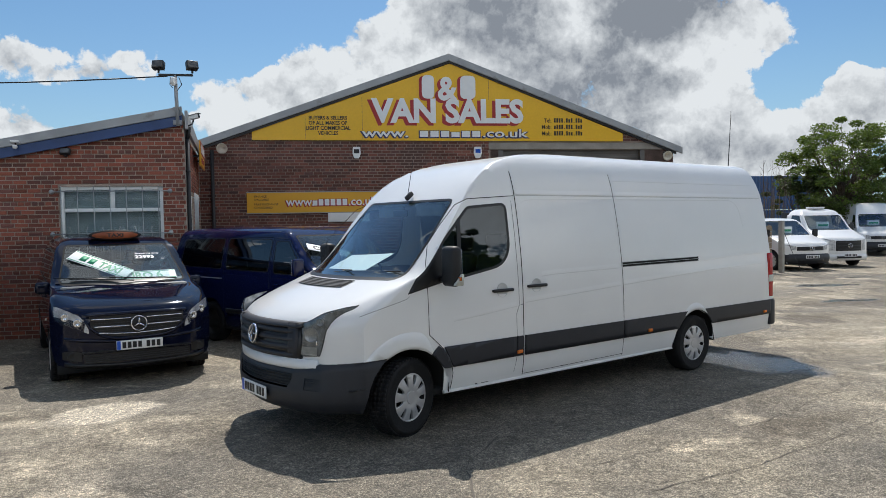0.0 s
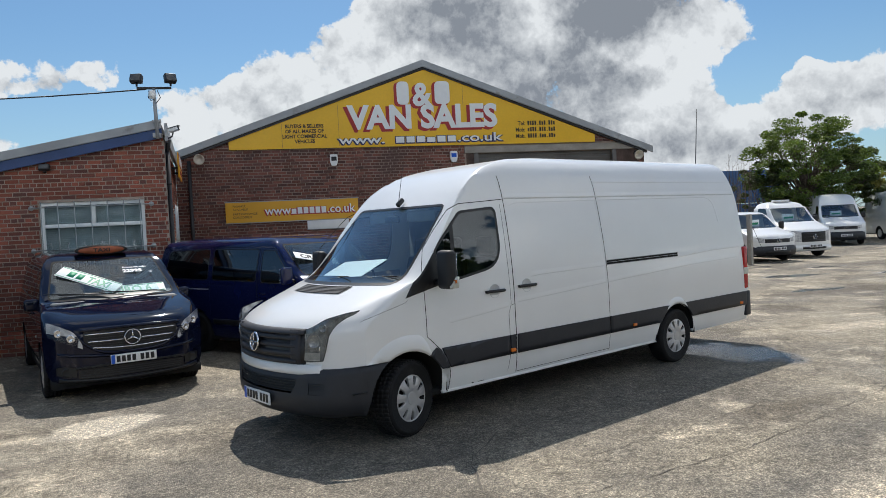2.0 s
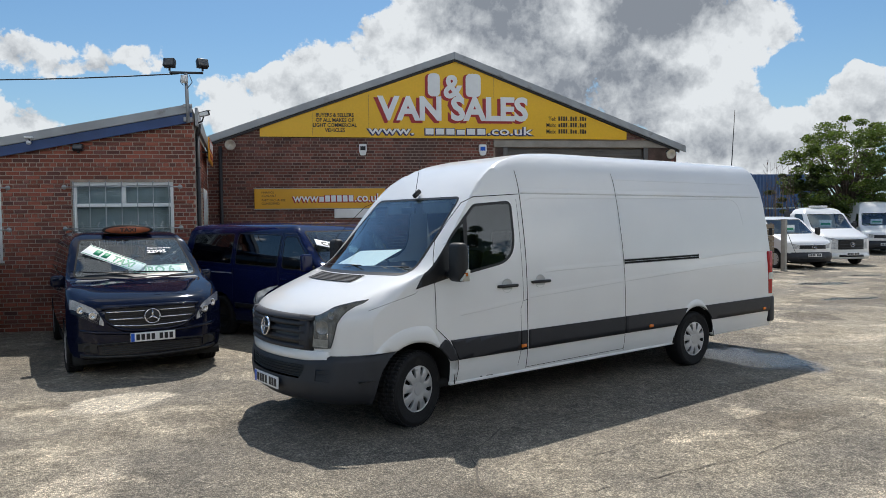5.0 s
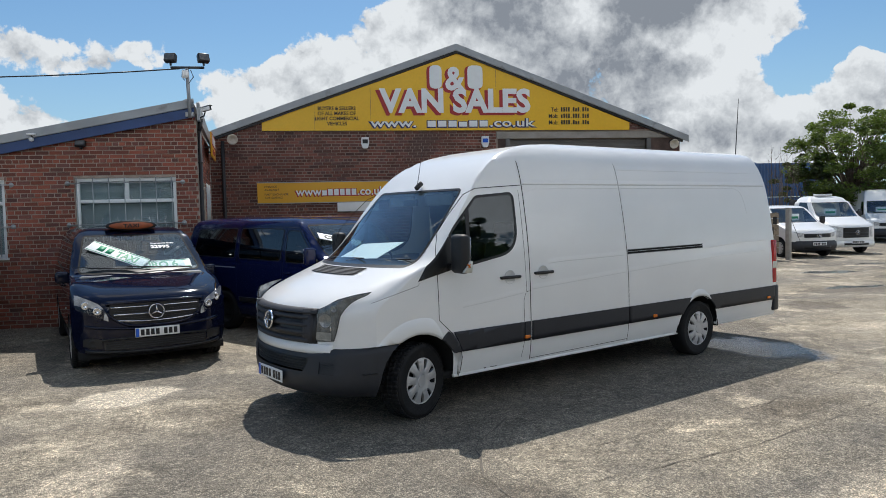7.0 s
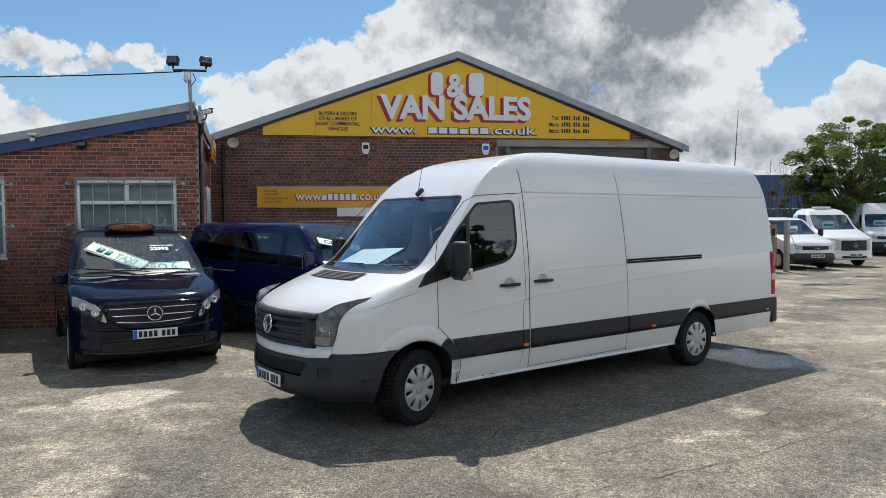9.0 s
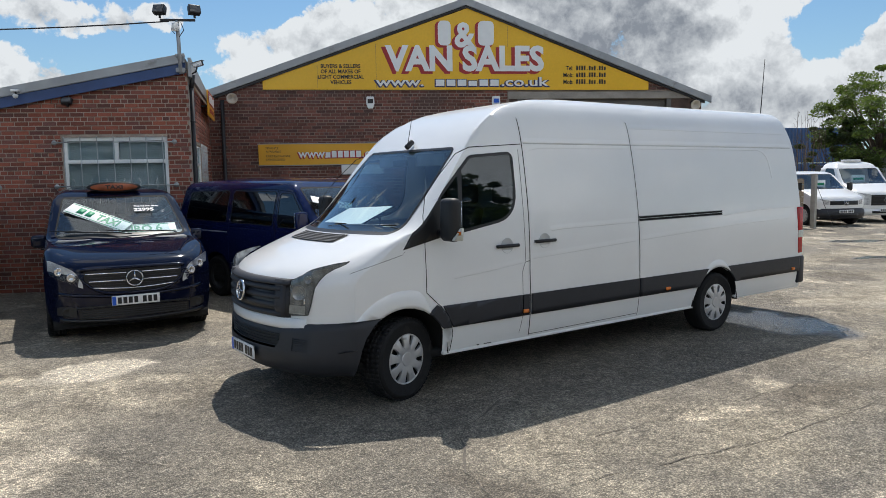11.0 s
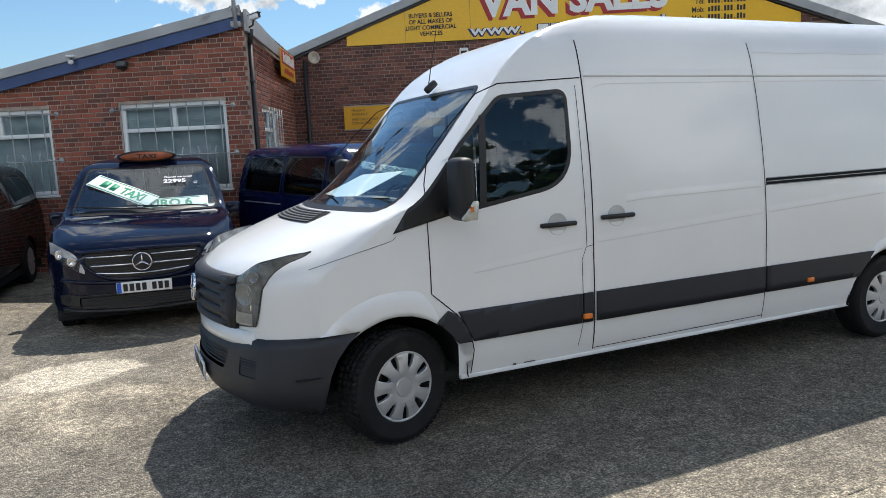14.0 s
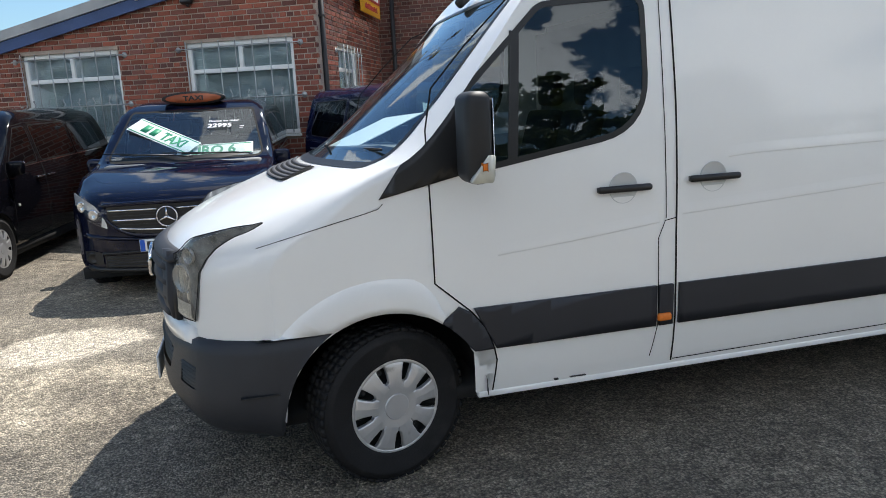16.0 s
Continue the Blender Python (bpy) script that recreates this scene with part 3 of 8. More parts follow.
def build_ground():
    bm = bmesh.new()
    xs = [-3000, -400, -80, -30] + [-20 + i for i in range(0, 61)] + [60, 120, 500, 3000]
    grid = [[bm.verts.new((x, y, 0.0)) for y in xs] for x in xs]
    for i in range(len(xs) - 1):
        for j in range(len(xs) - 1):
            bm.faces.new((grid[i][j], grid[i + 1][j], grid[i + 1][j + 1], grid[i][j + 1]))
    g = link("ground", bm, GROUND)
    tagged(g, "worn grey-beige concrete yard with patches, grit and shade painted round the van", "ground", kind="structure")


GROUND = ground_material()
build_ground()
CRACK = material("crack_filler_dark", (0.125, 0.108, 0.088), 0.9, spread=0.3, scale=12.0)


def crack(pts, w, seed):
    rnd = random.Random(seed)
    bm = bmesh.new()
    pts = fine([Vector((*p,)) for p in pts], 0.12)
    prev = None
    for i, p in enumerate(pts):
        a, b = Vector(pts[max(0, i - 1)]), Vector(pts[min(len(pts) - 1, i + 1)])
        t = (b - a).normalized()
        n = Vector((-t.y, t.x))
        q = Vector(p) + n * rnd.uniform(-0.02, 0.02)
        ww = w * rnd.uniform(0.15, 0.9)
        vs = [bm.verts.new((*(q + n * ww / 2), 0.005)), bm.verts.new((*(q - n * ww / 2), 0.005))]
        if prev:
            bm.faces.new((prev[0], prev[1], vs[1], vs[0]))
        prev = vs
    return tagged(link("ground_crack", bm, CRACK), "thin dark crack line in the concrete yard", "crack", "cracks in the yard")


crack([(-0.9, -4.0), (-0.5, -2.5), (-0.1, -1.9), (0.6, -1.5)], 0.022, 3)
crack([(-0.2, -3.0), (1.6, -3.35), (4.0, -3.4), (7.5, -3.3)], 0.014, 4)
crack([(0.6, -2.55), (2.8, -2.75), (5.0, -2.55)], 0.011, 5)
crack([(-3.6, 0.2), (-2.6, -0.2), (-1.9, -1.4)], 0.008, 6)
crack([(8.0, -4.0), (12.0, 0.0), (20.0, 5.0)], 0.025, 7)

# ---- the workshop and the office: u runs along the fronts, v goes back from the yard ----
TURN = radians(-28.5)
B = Matrix.Rotation(TURN, 4, 'Z')
OFF_V, FAC_V = 6.40, 10.90
BRICK = material("red_brown_brick", (0.275, 0.080, 0.049), 0.85, spread=0.16, scale=3.0, fine=0.22, fine_scale=150, bump=0.35, per_island=0.26, wear=(0.19, 0.075, 0.055), wear_scale=1.1, wear_at=0.60, other=(0.15, 0.062, 0.052))
BRICK1 = material("red_brown_brick_single", (0.275, 0.080, 0.049), 0.85, spread=0.16, scale=3.0, fine=0.22, fine_scale=150, bump=0.35, per_object=0.26, wear=(0.19, 0.075, 0.055), wear_scale=1.1, wear_at=0.60, other=(0.15, 0.062, 0.052))
BRICKOLD = material("dark_brown_brick", (0.175, 0.066, 0.048), 0.85, spread=0.2, scale=2.0, fine=0.22, fine_scale=150, bump=0.35, per_island=0.26, wear=(0.10, 0.052, 0.044), wear_scale=0.7, wear_at=0.56, other=(0.10, 0.05, 0.045))
MORTAR = material("grey_mortar", (0.39, 0.315, 0.26), 0.95, spread=0.2, scale=5.0, fine=0.2, fine_scale=140, bump=0.3)
MORTAR_DARK = material("sooty_mortar", (0.28, 0.215, 0.175), 0.95, spread=0.2, scale=2.0, fine=0.2, fine_scale=140, bump=0.3)
GREYTRIM = material("grey_metal_trim", (0.33, 0.34, 0.35), 0.5, metal=0.2, spread=0.12, scale=2.0, wear=(0.22, 0.22, 0.21), wear_scale=3.0)
BLUETRIM = material("blue_painted_board", (0.028, 0.065, 0.185), 0.5, spread=0.15, scale=2.0, fine=0.1, wear=(0.05, 0.09, 0.2), wear_scale=3.0)
ROOFING = material("grey_corrugated_roof", (0.24, 0.245, 0.25), 0.7, spread=0.2, scale=1.0, fine=0.1)
UPVC = material("white_window_frame", (0.86, 0.87, 0.86), 0.35, spread=0.04, scale=3.0)
GALV = material("galvanised_bar", (0.42, 0.44, 0.45), 0.45, metal=0.7, spread=0.15, scale=12.0)
BLIND = material("pale_blind_slats", (0.47, 0.51, 0.51), 0.7, spread=0.1, scale=6.0)
ROOM = material("dim_office_wall", (0.25, 0.25, 0.24), 0.9, spread=0.1, scale=1.0)
YELLOW = material("yellow_sign_board", (0.80, 0.46, 0.012), 0.35, spread=0.04, scale=0.8, fine=0.03, fine_scale=20)
YELLOW2 = material("amber_sign_board", (0.72, 0.37, 0.018), 0.4, spread=0.05, scale=1.5)
SIGNRED = material("red_letter_shadow", (0.36, 0.022, 0.022), 0.5)
SIGNBLUE = material("dark_blue_letter_edge", (0.02, 0.02, 0.09), 0.5)
CONCRETE = material("grey_concrete_lintel", (0.30, 0.27, 0.235), 0.9, spread=0.2, scale=3.0, fine=0.15, bump=0.3)
SHUTTER = material("brown_grey_roller_shutter", (0.115, 0.105, 0.095), 0.5, metal=0.3, spread=0.2, scale=2.0)
LAMPHOUSING = material("black_lamp_housing", (0.02, 0.02, 0.022), 0.5, spread=0.15)
LAMPGLASS = material("pale_lamp_glass", (0.62, 0.62, 0.55), 0.2, spread=0.15, scale=20)
HORN = material("cream_horn_plastic", (0.55, 0.50, 0.42), 0.5, spread=0.1, scale=14)


def bp(u, v, z):
    return B @ Vector((u, v, z))


def sheet_wall(name, pieces, v, thick, mat, label):
    """A wall out of upright slabs whose outlines are u, z polygons."""
    bm = bmesh.new()
    for poly in pieces:
        prism(bm, poly, thick, B @ Matrix.Translation((0, v, 0)))
    return tagged(link(name, bm, mat, smooth=False), label, "wall", kind="structure")


def office_top(u):
    return 3.78 + (u + 2.83) * 0.193


def gable_top(u):
    return 6.02 - abs(u - 2.84) * (0.352 if u < 2.84 else 0.375)


W1 = (-4.86, -3.12, 1.26, 2.65)
W2 = (-7.80, -6.03, 1.26, 2.64)
DOORS = (4.22, 7.92, 0.0, 3.75)


def slab_poly(u0, u1, top, z0=0.0, z1=None):
    if z1 is not None:
        return [(u0, z0), (u1, z0), (u1, z1), (u0, z1)]
    return [(u0, z0), (u1, z0), (u1, top(u1)), (u0, top(u0))]


office_front = sheet_wall("wall_office_front", [
    slab_poly(-13, W2[0], office_top), slab_poly(W2[0], W2[1], office_top, 0, W2[2]), slab_poly(W2[0], W2[1], office_top, W2[3]),
    slab_poly(W2[1], W1[0], office_top), slab_poly(W1[0], W1[1], office_top, 0, W1[2]), slab_poly(W1[0], W1[1], office_top, W1[3]),
    slab_poly(W1[1], -2.735, office_top)], OFF_V + 0.008, 0.28, MORTAR, "red-brown brick front wall of the low office")
facade = sheet_wall("wall_workshop_front", [
    slab_poly(-3.25, 2.84, gable_top), slab_poly(2.84, DOORS[0], gable_top), slab_poly(DOORS[0], DOORS[1], gable_top, DOORS[3]),
    slab_poly(DOORS[1], 8.85, gable_top)], FAC_V + 0.008, 0.3, MORTAR_DARK, "dark brown brick gable wall of the workshop")

# office side wall, running back to the gable at a slight angle
SIDE_A, SIDE_B = Vector((-2.735, OFF_V + 0.288, 0)), Vector((-3.22, FAC_V, 0))
side_len = (SIDE_B - SIDE_A).length
side_dir = (SIDE_B - SIDE_A).normalized()
S = B @ Matrix.Translation((-2.735, OFF_V + 0.01, 0)) @ Matrix.Rotation(math.atan2(side_dir.y, side_dir.x), 4, 'Z')
SW = (1.10, 2.42, 1.35, 2.57)


def side_top(s):
    return 3.72 - 0.02 * s


def build_side_wall():
    bm = bmesh.new()
    for poly in ([(0.28, 0), (SW[0], 0), (SW[0], side_top(SW[0])), (0.28, side_top(0.28))], [(SW[0], 0), (SW[1], 0), (SW[1], SW[2]), (SW[0], SW[2])],
                 [(SW[0], SW[3]), (SW[1], SW[3]), (SW[1], side_top(SW[1])), (SW[0], side_top(SW[0]))], [(SW[1], 0), (4.70, 0), (4.70, side_top(4.7)), (SW[1], side_top(SW[1]))]):
        prism(bm, poly, 0.25, S @ Matrix.Translation((0, 0.008, 0)))
    return tagged(link("wall_office_side", bm, MORTAR, smooth=False), "red-brown brick side wall of the low office", "wall", kind="structure")


side_wall = build_side_wall()


def closing_walls():
    """Backs and far sides that close the two buildings."""
    bm = bmesh.new()
    m = B
    box(bm, -3.25, -2.97, FAC_V + 0.31, FAC_V + 22, 0, 3.85, m=m)
    box(bm, 8.57, 8.85, FAC_V + 0.31, FAC_V + 22, 0, 3.75, m=m)
    box(bm, -2.97, 8.57, FAC_V + 21.7, FAC_V + 22, 0, 3.75, m=m)
    box(bm, -13, -12.72, OFF_V + 0.29, FAC_V + 3, 0, 1.7, m=m)
    box(bm, -12.72, -3.26, FAC_V + 2.7, FAC_V + 3, 0, 1.7, m=m)
    return tagged(link("wall_backs", bm, BRICKOLD, smooth=False), "plain brick backs and sides of the buildings", "wall", kind="structure")


closing_walls()


def roof_sheet(name, u0, z0, u1, z1, v0, v1, mat, label, pitch=0.15, skew=0.0):
    """A corrugated roof slope with thickness."""
    bm = bmesh.new()
    n = 6
    rows = []
    steps = int((v1 - v0) / (pitch / 2))
    for k in range(steps + 1):
        v = v0 + (v1 - v0) * k / steps
        lift = 0.018 * (1 if k % 2 else -1)
        rows.append([bm.verts.new(B @ Vector((u, v, z + lift))) for u, z in ((u0 + skew * (v - v0), z0 + skew * (v - v0) * (z1 - z0) / (u1 - u0)), (u1, z1))])
    for A, C in zip(rows, rows[1:]):
        bm.faces.new((A[0], A[1], C[1], C[0]))
    bmesh.ops.solidify(bm, geom=list(bm.faces), thickness=0.03)
    return tagged(link(name, bm, mat, smooth=False), label, "roof", kind="structure")


roof_sheet("roof_workshop_west", -3.45, 3.90, 2.84, 6.10, FAC_V - 0.10, FAC_V + 22, ROOFING, "grey corrugated workshop roof slope")
roof_sheet("roof_workshop_east", 9.05, 3.79, 2.84, 6.10, FAC_V - 0.10, FAC_V + 22, ROOFING, "grey corrugated workshop roof slope")
roof_sheet("roof_office", -2.75, 3.98, -13.2, 1.94, OFF_V - 0.08, FAC_V - 0.02, ROOFING, "grey sheet roof of the office", skew=-0.105)


def sloped_board(name, u0, z0, u1, z1, drop, v0, v1, mat, label):
    bm = bmesh.new()
    a = prism(bm, [(u0, z0 - drop), (u1, z1 - drop), (u1, z1), (u0, z0)], v1 - v0, B @ Matrix.Translation((0, v0, 0)))
    return tagged(link(name, bm, mat, smooth=False), label, "trim", kind="structure")


sloped_board("trim_gable_west", -3.45, 3.90, 2.84, 6.13, 0.17, FAC_V - 0.13, FAC_V - 0.085, GREYTRIM, "grey metal bargeboard on the gable")
sloped_board("trim_gable_east", 2.843, 6.13, 9.05, 3.80, 0.17, FAC_V - 0.13, FAC_V - 0.085, GREYTRIM, "grey metal bargeboard on the gable")
sloped_board("trim_soffit_west", -3.3, 3.78, 2.84, 5.97, 0.06, FAC_V - 0.084, FAC_V - 0.002, LAMPHOUSING, "dark soffit board under the gable edge")
sloped_board("trim_soffit_east", 2.843, 5.97, 8.9, 3.69, 0.06, FAC_V - 0.084, FAC_V - 0.002, LAMPHOUSING, "dark soffit board under the gable edge")
sloped_board("trim_office_grey", -13.2, 2.03, -2.74, 4.045, 0.15, OFF_V - 0.13, OFF_V - 0.085, GREYTRIM, "grey metal roof edge over the office front")
sloped_board("trim_office_blue", -13.2, 1.875, -2.74, 3.89, 0.17, OFF_V - 0.095, OFF_V - 0.05, BLUETRIM, "blue painted fascia board on the office")


def side_eave():
    bm = bmesh.new()
    prism(bm, [(-0.1, 3.66), (4.42, 3.57), (4.42, 3.72), (-0.1, 3.98)], 0.05, S @ Matrix.Translation((0, -0.08, 0)))
    return tagged(link("trim_office_side", bm, GREYTRIM, smooth=False), "grey gutter board along the office side", "trim", kind="structure")


side_eave()


# ---- bricks ----
def brick_cells(inside, u0, u1, z0, z1, seed):
    """Cells of an English garden wall: three courses of stretchers to one of headers."""
    rnd = random.Random(seed)
    out = []
    row = 0
    z = z0
    while z < z1:
        long = 0.1125 if row % 4 == 3 else 0.225
        u = u0 - (0.05625 if row % 4 == 3 else 0.1125 if row % 2 else 0.0)
        while u < u1:
            a, b = u + 0.007, u + long - 0.007
            if inside(a, z, b, z + 0.061):
                out.append((a, b, z, z + 0.061, rnd.uniform(0.0, 0.006)))
            else:
                # cut bricks at the edges
                step = (b - a) / 5
                for k in range(5):
                    c, d = a + step * k, a + step * (k + 1) - 0.0005
                    if inside(c, z, d, z + 0.061):
                        if out and abs(out[-1][1] - c) < 0.002 and out[-1][2] == z and out[-1][0] >= a:
                            out[-1] = (out[-1][0], d, *out[-1][2:])
                        else:
                            out.append((c, d, z, z + 0.061, rnd.uniform(0.0, 0.006)))
            u += long
        z += 0.075
        row += 1
    return out


def brick_mesh(bm, a, b, c, d, p, m):
    """One brick face with rounded arrises: a shallow five-sided block."""
    e = 0.004
    v = [bm.verts.new(m @ Vector(q)) for q in ((a, 0.01, c), (b, 0.01, c), (b, 0.01, d), (a, 0.01, d), (a + e, -p, c + e), (b - e, -p, c + e), (b - e, -p, d - e), (a + e, -p, d - e))]
    for f in ((4, 5, 6, 7), (0, 1, 5, 4), (1, 2, 6, 5), (2, 3, 7, 6), (3, 0, 4, 7)):
        bm.faces.new([v[i] for i in f])


def outside_of(win, a, c, b, d, gap=0.0):
    return b <= win[0] - gap or a >= win[1] + gap or d <= win[2] - gap or c >= win[3] + gap


def in_office(a, c, b, d):
    return d < office_top(a) + 0.1 and d < office_top(b) + 0.1 and b < -2.73 and outside_of(W1, a, c, b, d) and outside_of(W2, a, c, b, d)


def in_facade(a, c, b, d):
    return d < gable_top(a) - 0.05 and d < gable_top(b) - 0.05 and a > -3.25 and b < 8.85 and outside_of((3.86, 8.67, -1, 3.93), a, c, b, d) and c > 0.9


def in_side(a, c, b, d):
    return d < side_top(b) - 0.05 and b < 4.53 and outside_of(SW, a, c, b, d)


def stuff_bricks(name, cells, m, mat, parent, label):
    bm = bmesh.new()
    for a, b, c, d, p in cells:
        brick_mesh(bm, a, b, c, d, p, m)
    ob = link(name, bm, mat, parent, label, smooth=False)
    ob["kind"] = "stuff"
    return ob


MO, MF = B @ Matrix.Translation((0, OFF_V, 0)), B @ Matrix.Translation((0, FAC_V, 0))
office_cells = brick_cells(in_office, -11.0, -2.7, 0.0, 3.8, 1)
near_cells = [k for k in office_cells if k[0] > -6.03 and k[2] > 1.9 and k[1] - k[0] > 0.205][:300]
near_set = set(near_cells)
stuff_bricks("brick_courses", [k for k in office_cells if k not in near_set], MO, BRICK, office_front, "red-brown bricks of the office front")
facade_cells = brick_cells(in_facade, -3.25, 8.85, 0.9, 6.1, 2)
facade_near = [k for k in facade_cells if k[1] - k[0] > 0.2 and k[1] < 1.0 and 2.76 < k[2] < 3.9][:300]
facade_set = set(facade_near)
stuff_bricks("brick_courses", [k for k in facade_cells if k not in facade_set], MF, BRICKOLD, facade, "dark brown bricks of the gable wall")
stuff_bricks("brick_courses", brick_cells(in_side, 0.0, 4.55, 0.0, 3.8, 3), S, BRICK, side_wall, "red-brown bricks of the office side")


# ---- windows with bars ----
def barred_window(name, m, u0, u1, z0, z1, label, n_bars=7):
    """White frame, a transom, two top lights over one wide pane, blinds inside and a bar grille outside. m: u along, y back, z up."""
    w = tagged(new(name), label, "window", kind="structure")
    w.matrix_world = m
    f, y0, y1 = 0.064, 0.05, 0.12
    zt = z0 + (z1 - z0) * 0.70
    um = (u0 + u1) / 2
    part("window_frame", boxes((u0, u1, y0, y1, z0, z0 + f), (u0, u1, y0, y1, z1 - f, z1), (u0, u0 + f, y0, y1, z0 + f, z1 - f), (u1 - f, u1, y0, y1, z0 + f, z1 - f), bevel=0.006), UPVC, w)
    part("transom", boxes((u0 + f, u1 - f, y0 + 0.004, y1, zt - f / 2, zt + f / 2), bevel=0.006), UPVC, w)
    part("mullion", boxes((um - f / 2, um + f / 2, y0 + 0.004, y1, zt + f / 2, z1 - f), bevel=0.006), UPVC, w)
    part("window_sill", boxes((u0 - 0.03, u1 + 0.03, -0.05, 0.06, z0 - 0.035, z0), bevel=0.006), UPVC, w)
    for a, b, c, d in ((u0 + f, u1 - f, z0 + f, zt - f / 2), (u0 + f, um - f / 2, zt + f / 2, z1 - f), (um + f / 2, u1 - f, zt + f / 2, z1 - f)):
        p = part("pane", boxes((a, b, 0.082, 0.088, c, d)), ROOMGLASS, w)
        p.visible_shadow = False
    bm = bmesh.new()
    z = z1 - 0.03
    while z > z0 + 0.04:
        box(bm, u0 + 0.03, u1 - 0.03, 0.135, 0.150, z - 0.030, z, m=Matrix.Translation((0, 0, 0)))
        z -= 0.034
    part("blind", bm, BLIND, w, "pale slatted blind", smooth=False)
    part("room_back", boxes((u0 - 0.2, u1 + 0.2, 0.9, 0.95, z0 - 0.3, z1 + 0.2)), ROOM, w, "dim room behind the blind")
    # grille
    za, zb = z1 - 0.09, z0 + (z1 - z0) * 0.40
    for z in (za, zb):
        part("grille_rail", rods(((u0 - 0.13, -0.07, z), (u1 + 0.13, -0.07, z), 0.009)), GALV, w, "galvanised rail")
        for u in (u0 - 0.12, u1 + 0.12):
            bm = bmesh.new()
            spin(bm, [(0.0, -0.014), (0.03, -0.012), (0.045, 0.0), (0.045, 0.004)], Matrix.Translation((u, -0.004, z)) @ Matrix.Rotation(radians(90), 4, 'X') @ Matrix.Rotation(radians(180), 4, 'X'), seg=14)
            rod(bm, (u, 0.0, z), (u, -0.08, z), 0.008)
            part("fixing_plate", bm, GALV, w, "round fixing plate")
    for k in range(n_bars):
        u = u0 + 0.06 + (u1 - u0 - 0.12) * k / (n_bars - 1)
        part("grille_bar", rods(((u, -0.085, z0 + 0.02), (u, -0.085, z1 + 0.01), 0.008)), GALV, w)
        if k < n_bars - 1:
            h = u + (u1 - u0 - 0.12) / (n_bars - 1) / 2
            s = 1 if k % 2 else -1
            bm = bmesh.new()
            tube(bm, [(h, -0.07, z0 + 0.05), (h, -0.07, zb - 0.08), (h + 0.02 * s, -0.075, zb - 0.02), (h - 0.015 * s, -0.075, zb + 0.05), (h + 0.012 * s, -0.075, zb + 0.10)], 0.008)
            g = bmesh.ops.create_icosphere(bm, subdivisions=1, radius=0.017)
            for v in g["verts"]:
                v.co += Vector((h + 0.012 * s, -0.075, zb + 0.11))
            part("curled_bar", bm, GALV, w)
    return w


barred_window("window_1", MO, *W1[:2], *W1[2:], "white-framed barred office window with pale blinds")
barred_window("window_2", MO, *W2[:2], *W2[2:], "white-framed barred office window with pale blinds")
barred_window("window_3", S, SW[0], SW[1], SW[2], SW[3], "white-framed barred window in the office side wall", n_bars=6)


# ---- signs on the gable ----
def flat(u, z, v=FAC_V, m=None):
    return (B if m is None else m) @ Matrix.Translation((u, v, z)) @ Matrix.Rotation(radians(90), 4, 'X')


def bars(name, mat, parent, rects, y, m, label="", depth=0.012):
    bm = bmesh.new()
    for a, b, c, d in rects:
        box(bm, a, b, y - depth, y, c, d, m=m)
    return part(name, bm, mat, parent, label, smooth=False)


def each_bar(name, mat, parent, rects, y, m, label="", depth=0.012):
    for r in rects:
        bars(name, mat, parent, [r], y, m, label, depth)


def letter_blocks(u0, u1, z0, z1, n, rnd, gap=0.25, dots=()):
    """Plain upright bars of varied width in place of lettering that is not to be read."""
    w = (u1 - u0) / n
    out = []
    for k in range(n):
        a = u0 + w * k
        if k in dots:
            out.append((a + w * 0.35, a + w * 0.65, z0, z0 + (z1 - z0) * 0.2))
        else:
            out.append((a + w * gap / 2, a + w * (1 - gap / 2), z0, z0 + (z1 - z0) * rnd.choice((1.0, 1.0, 0.8))))
    return out


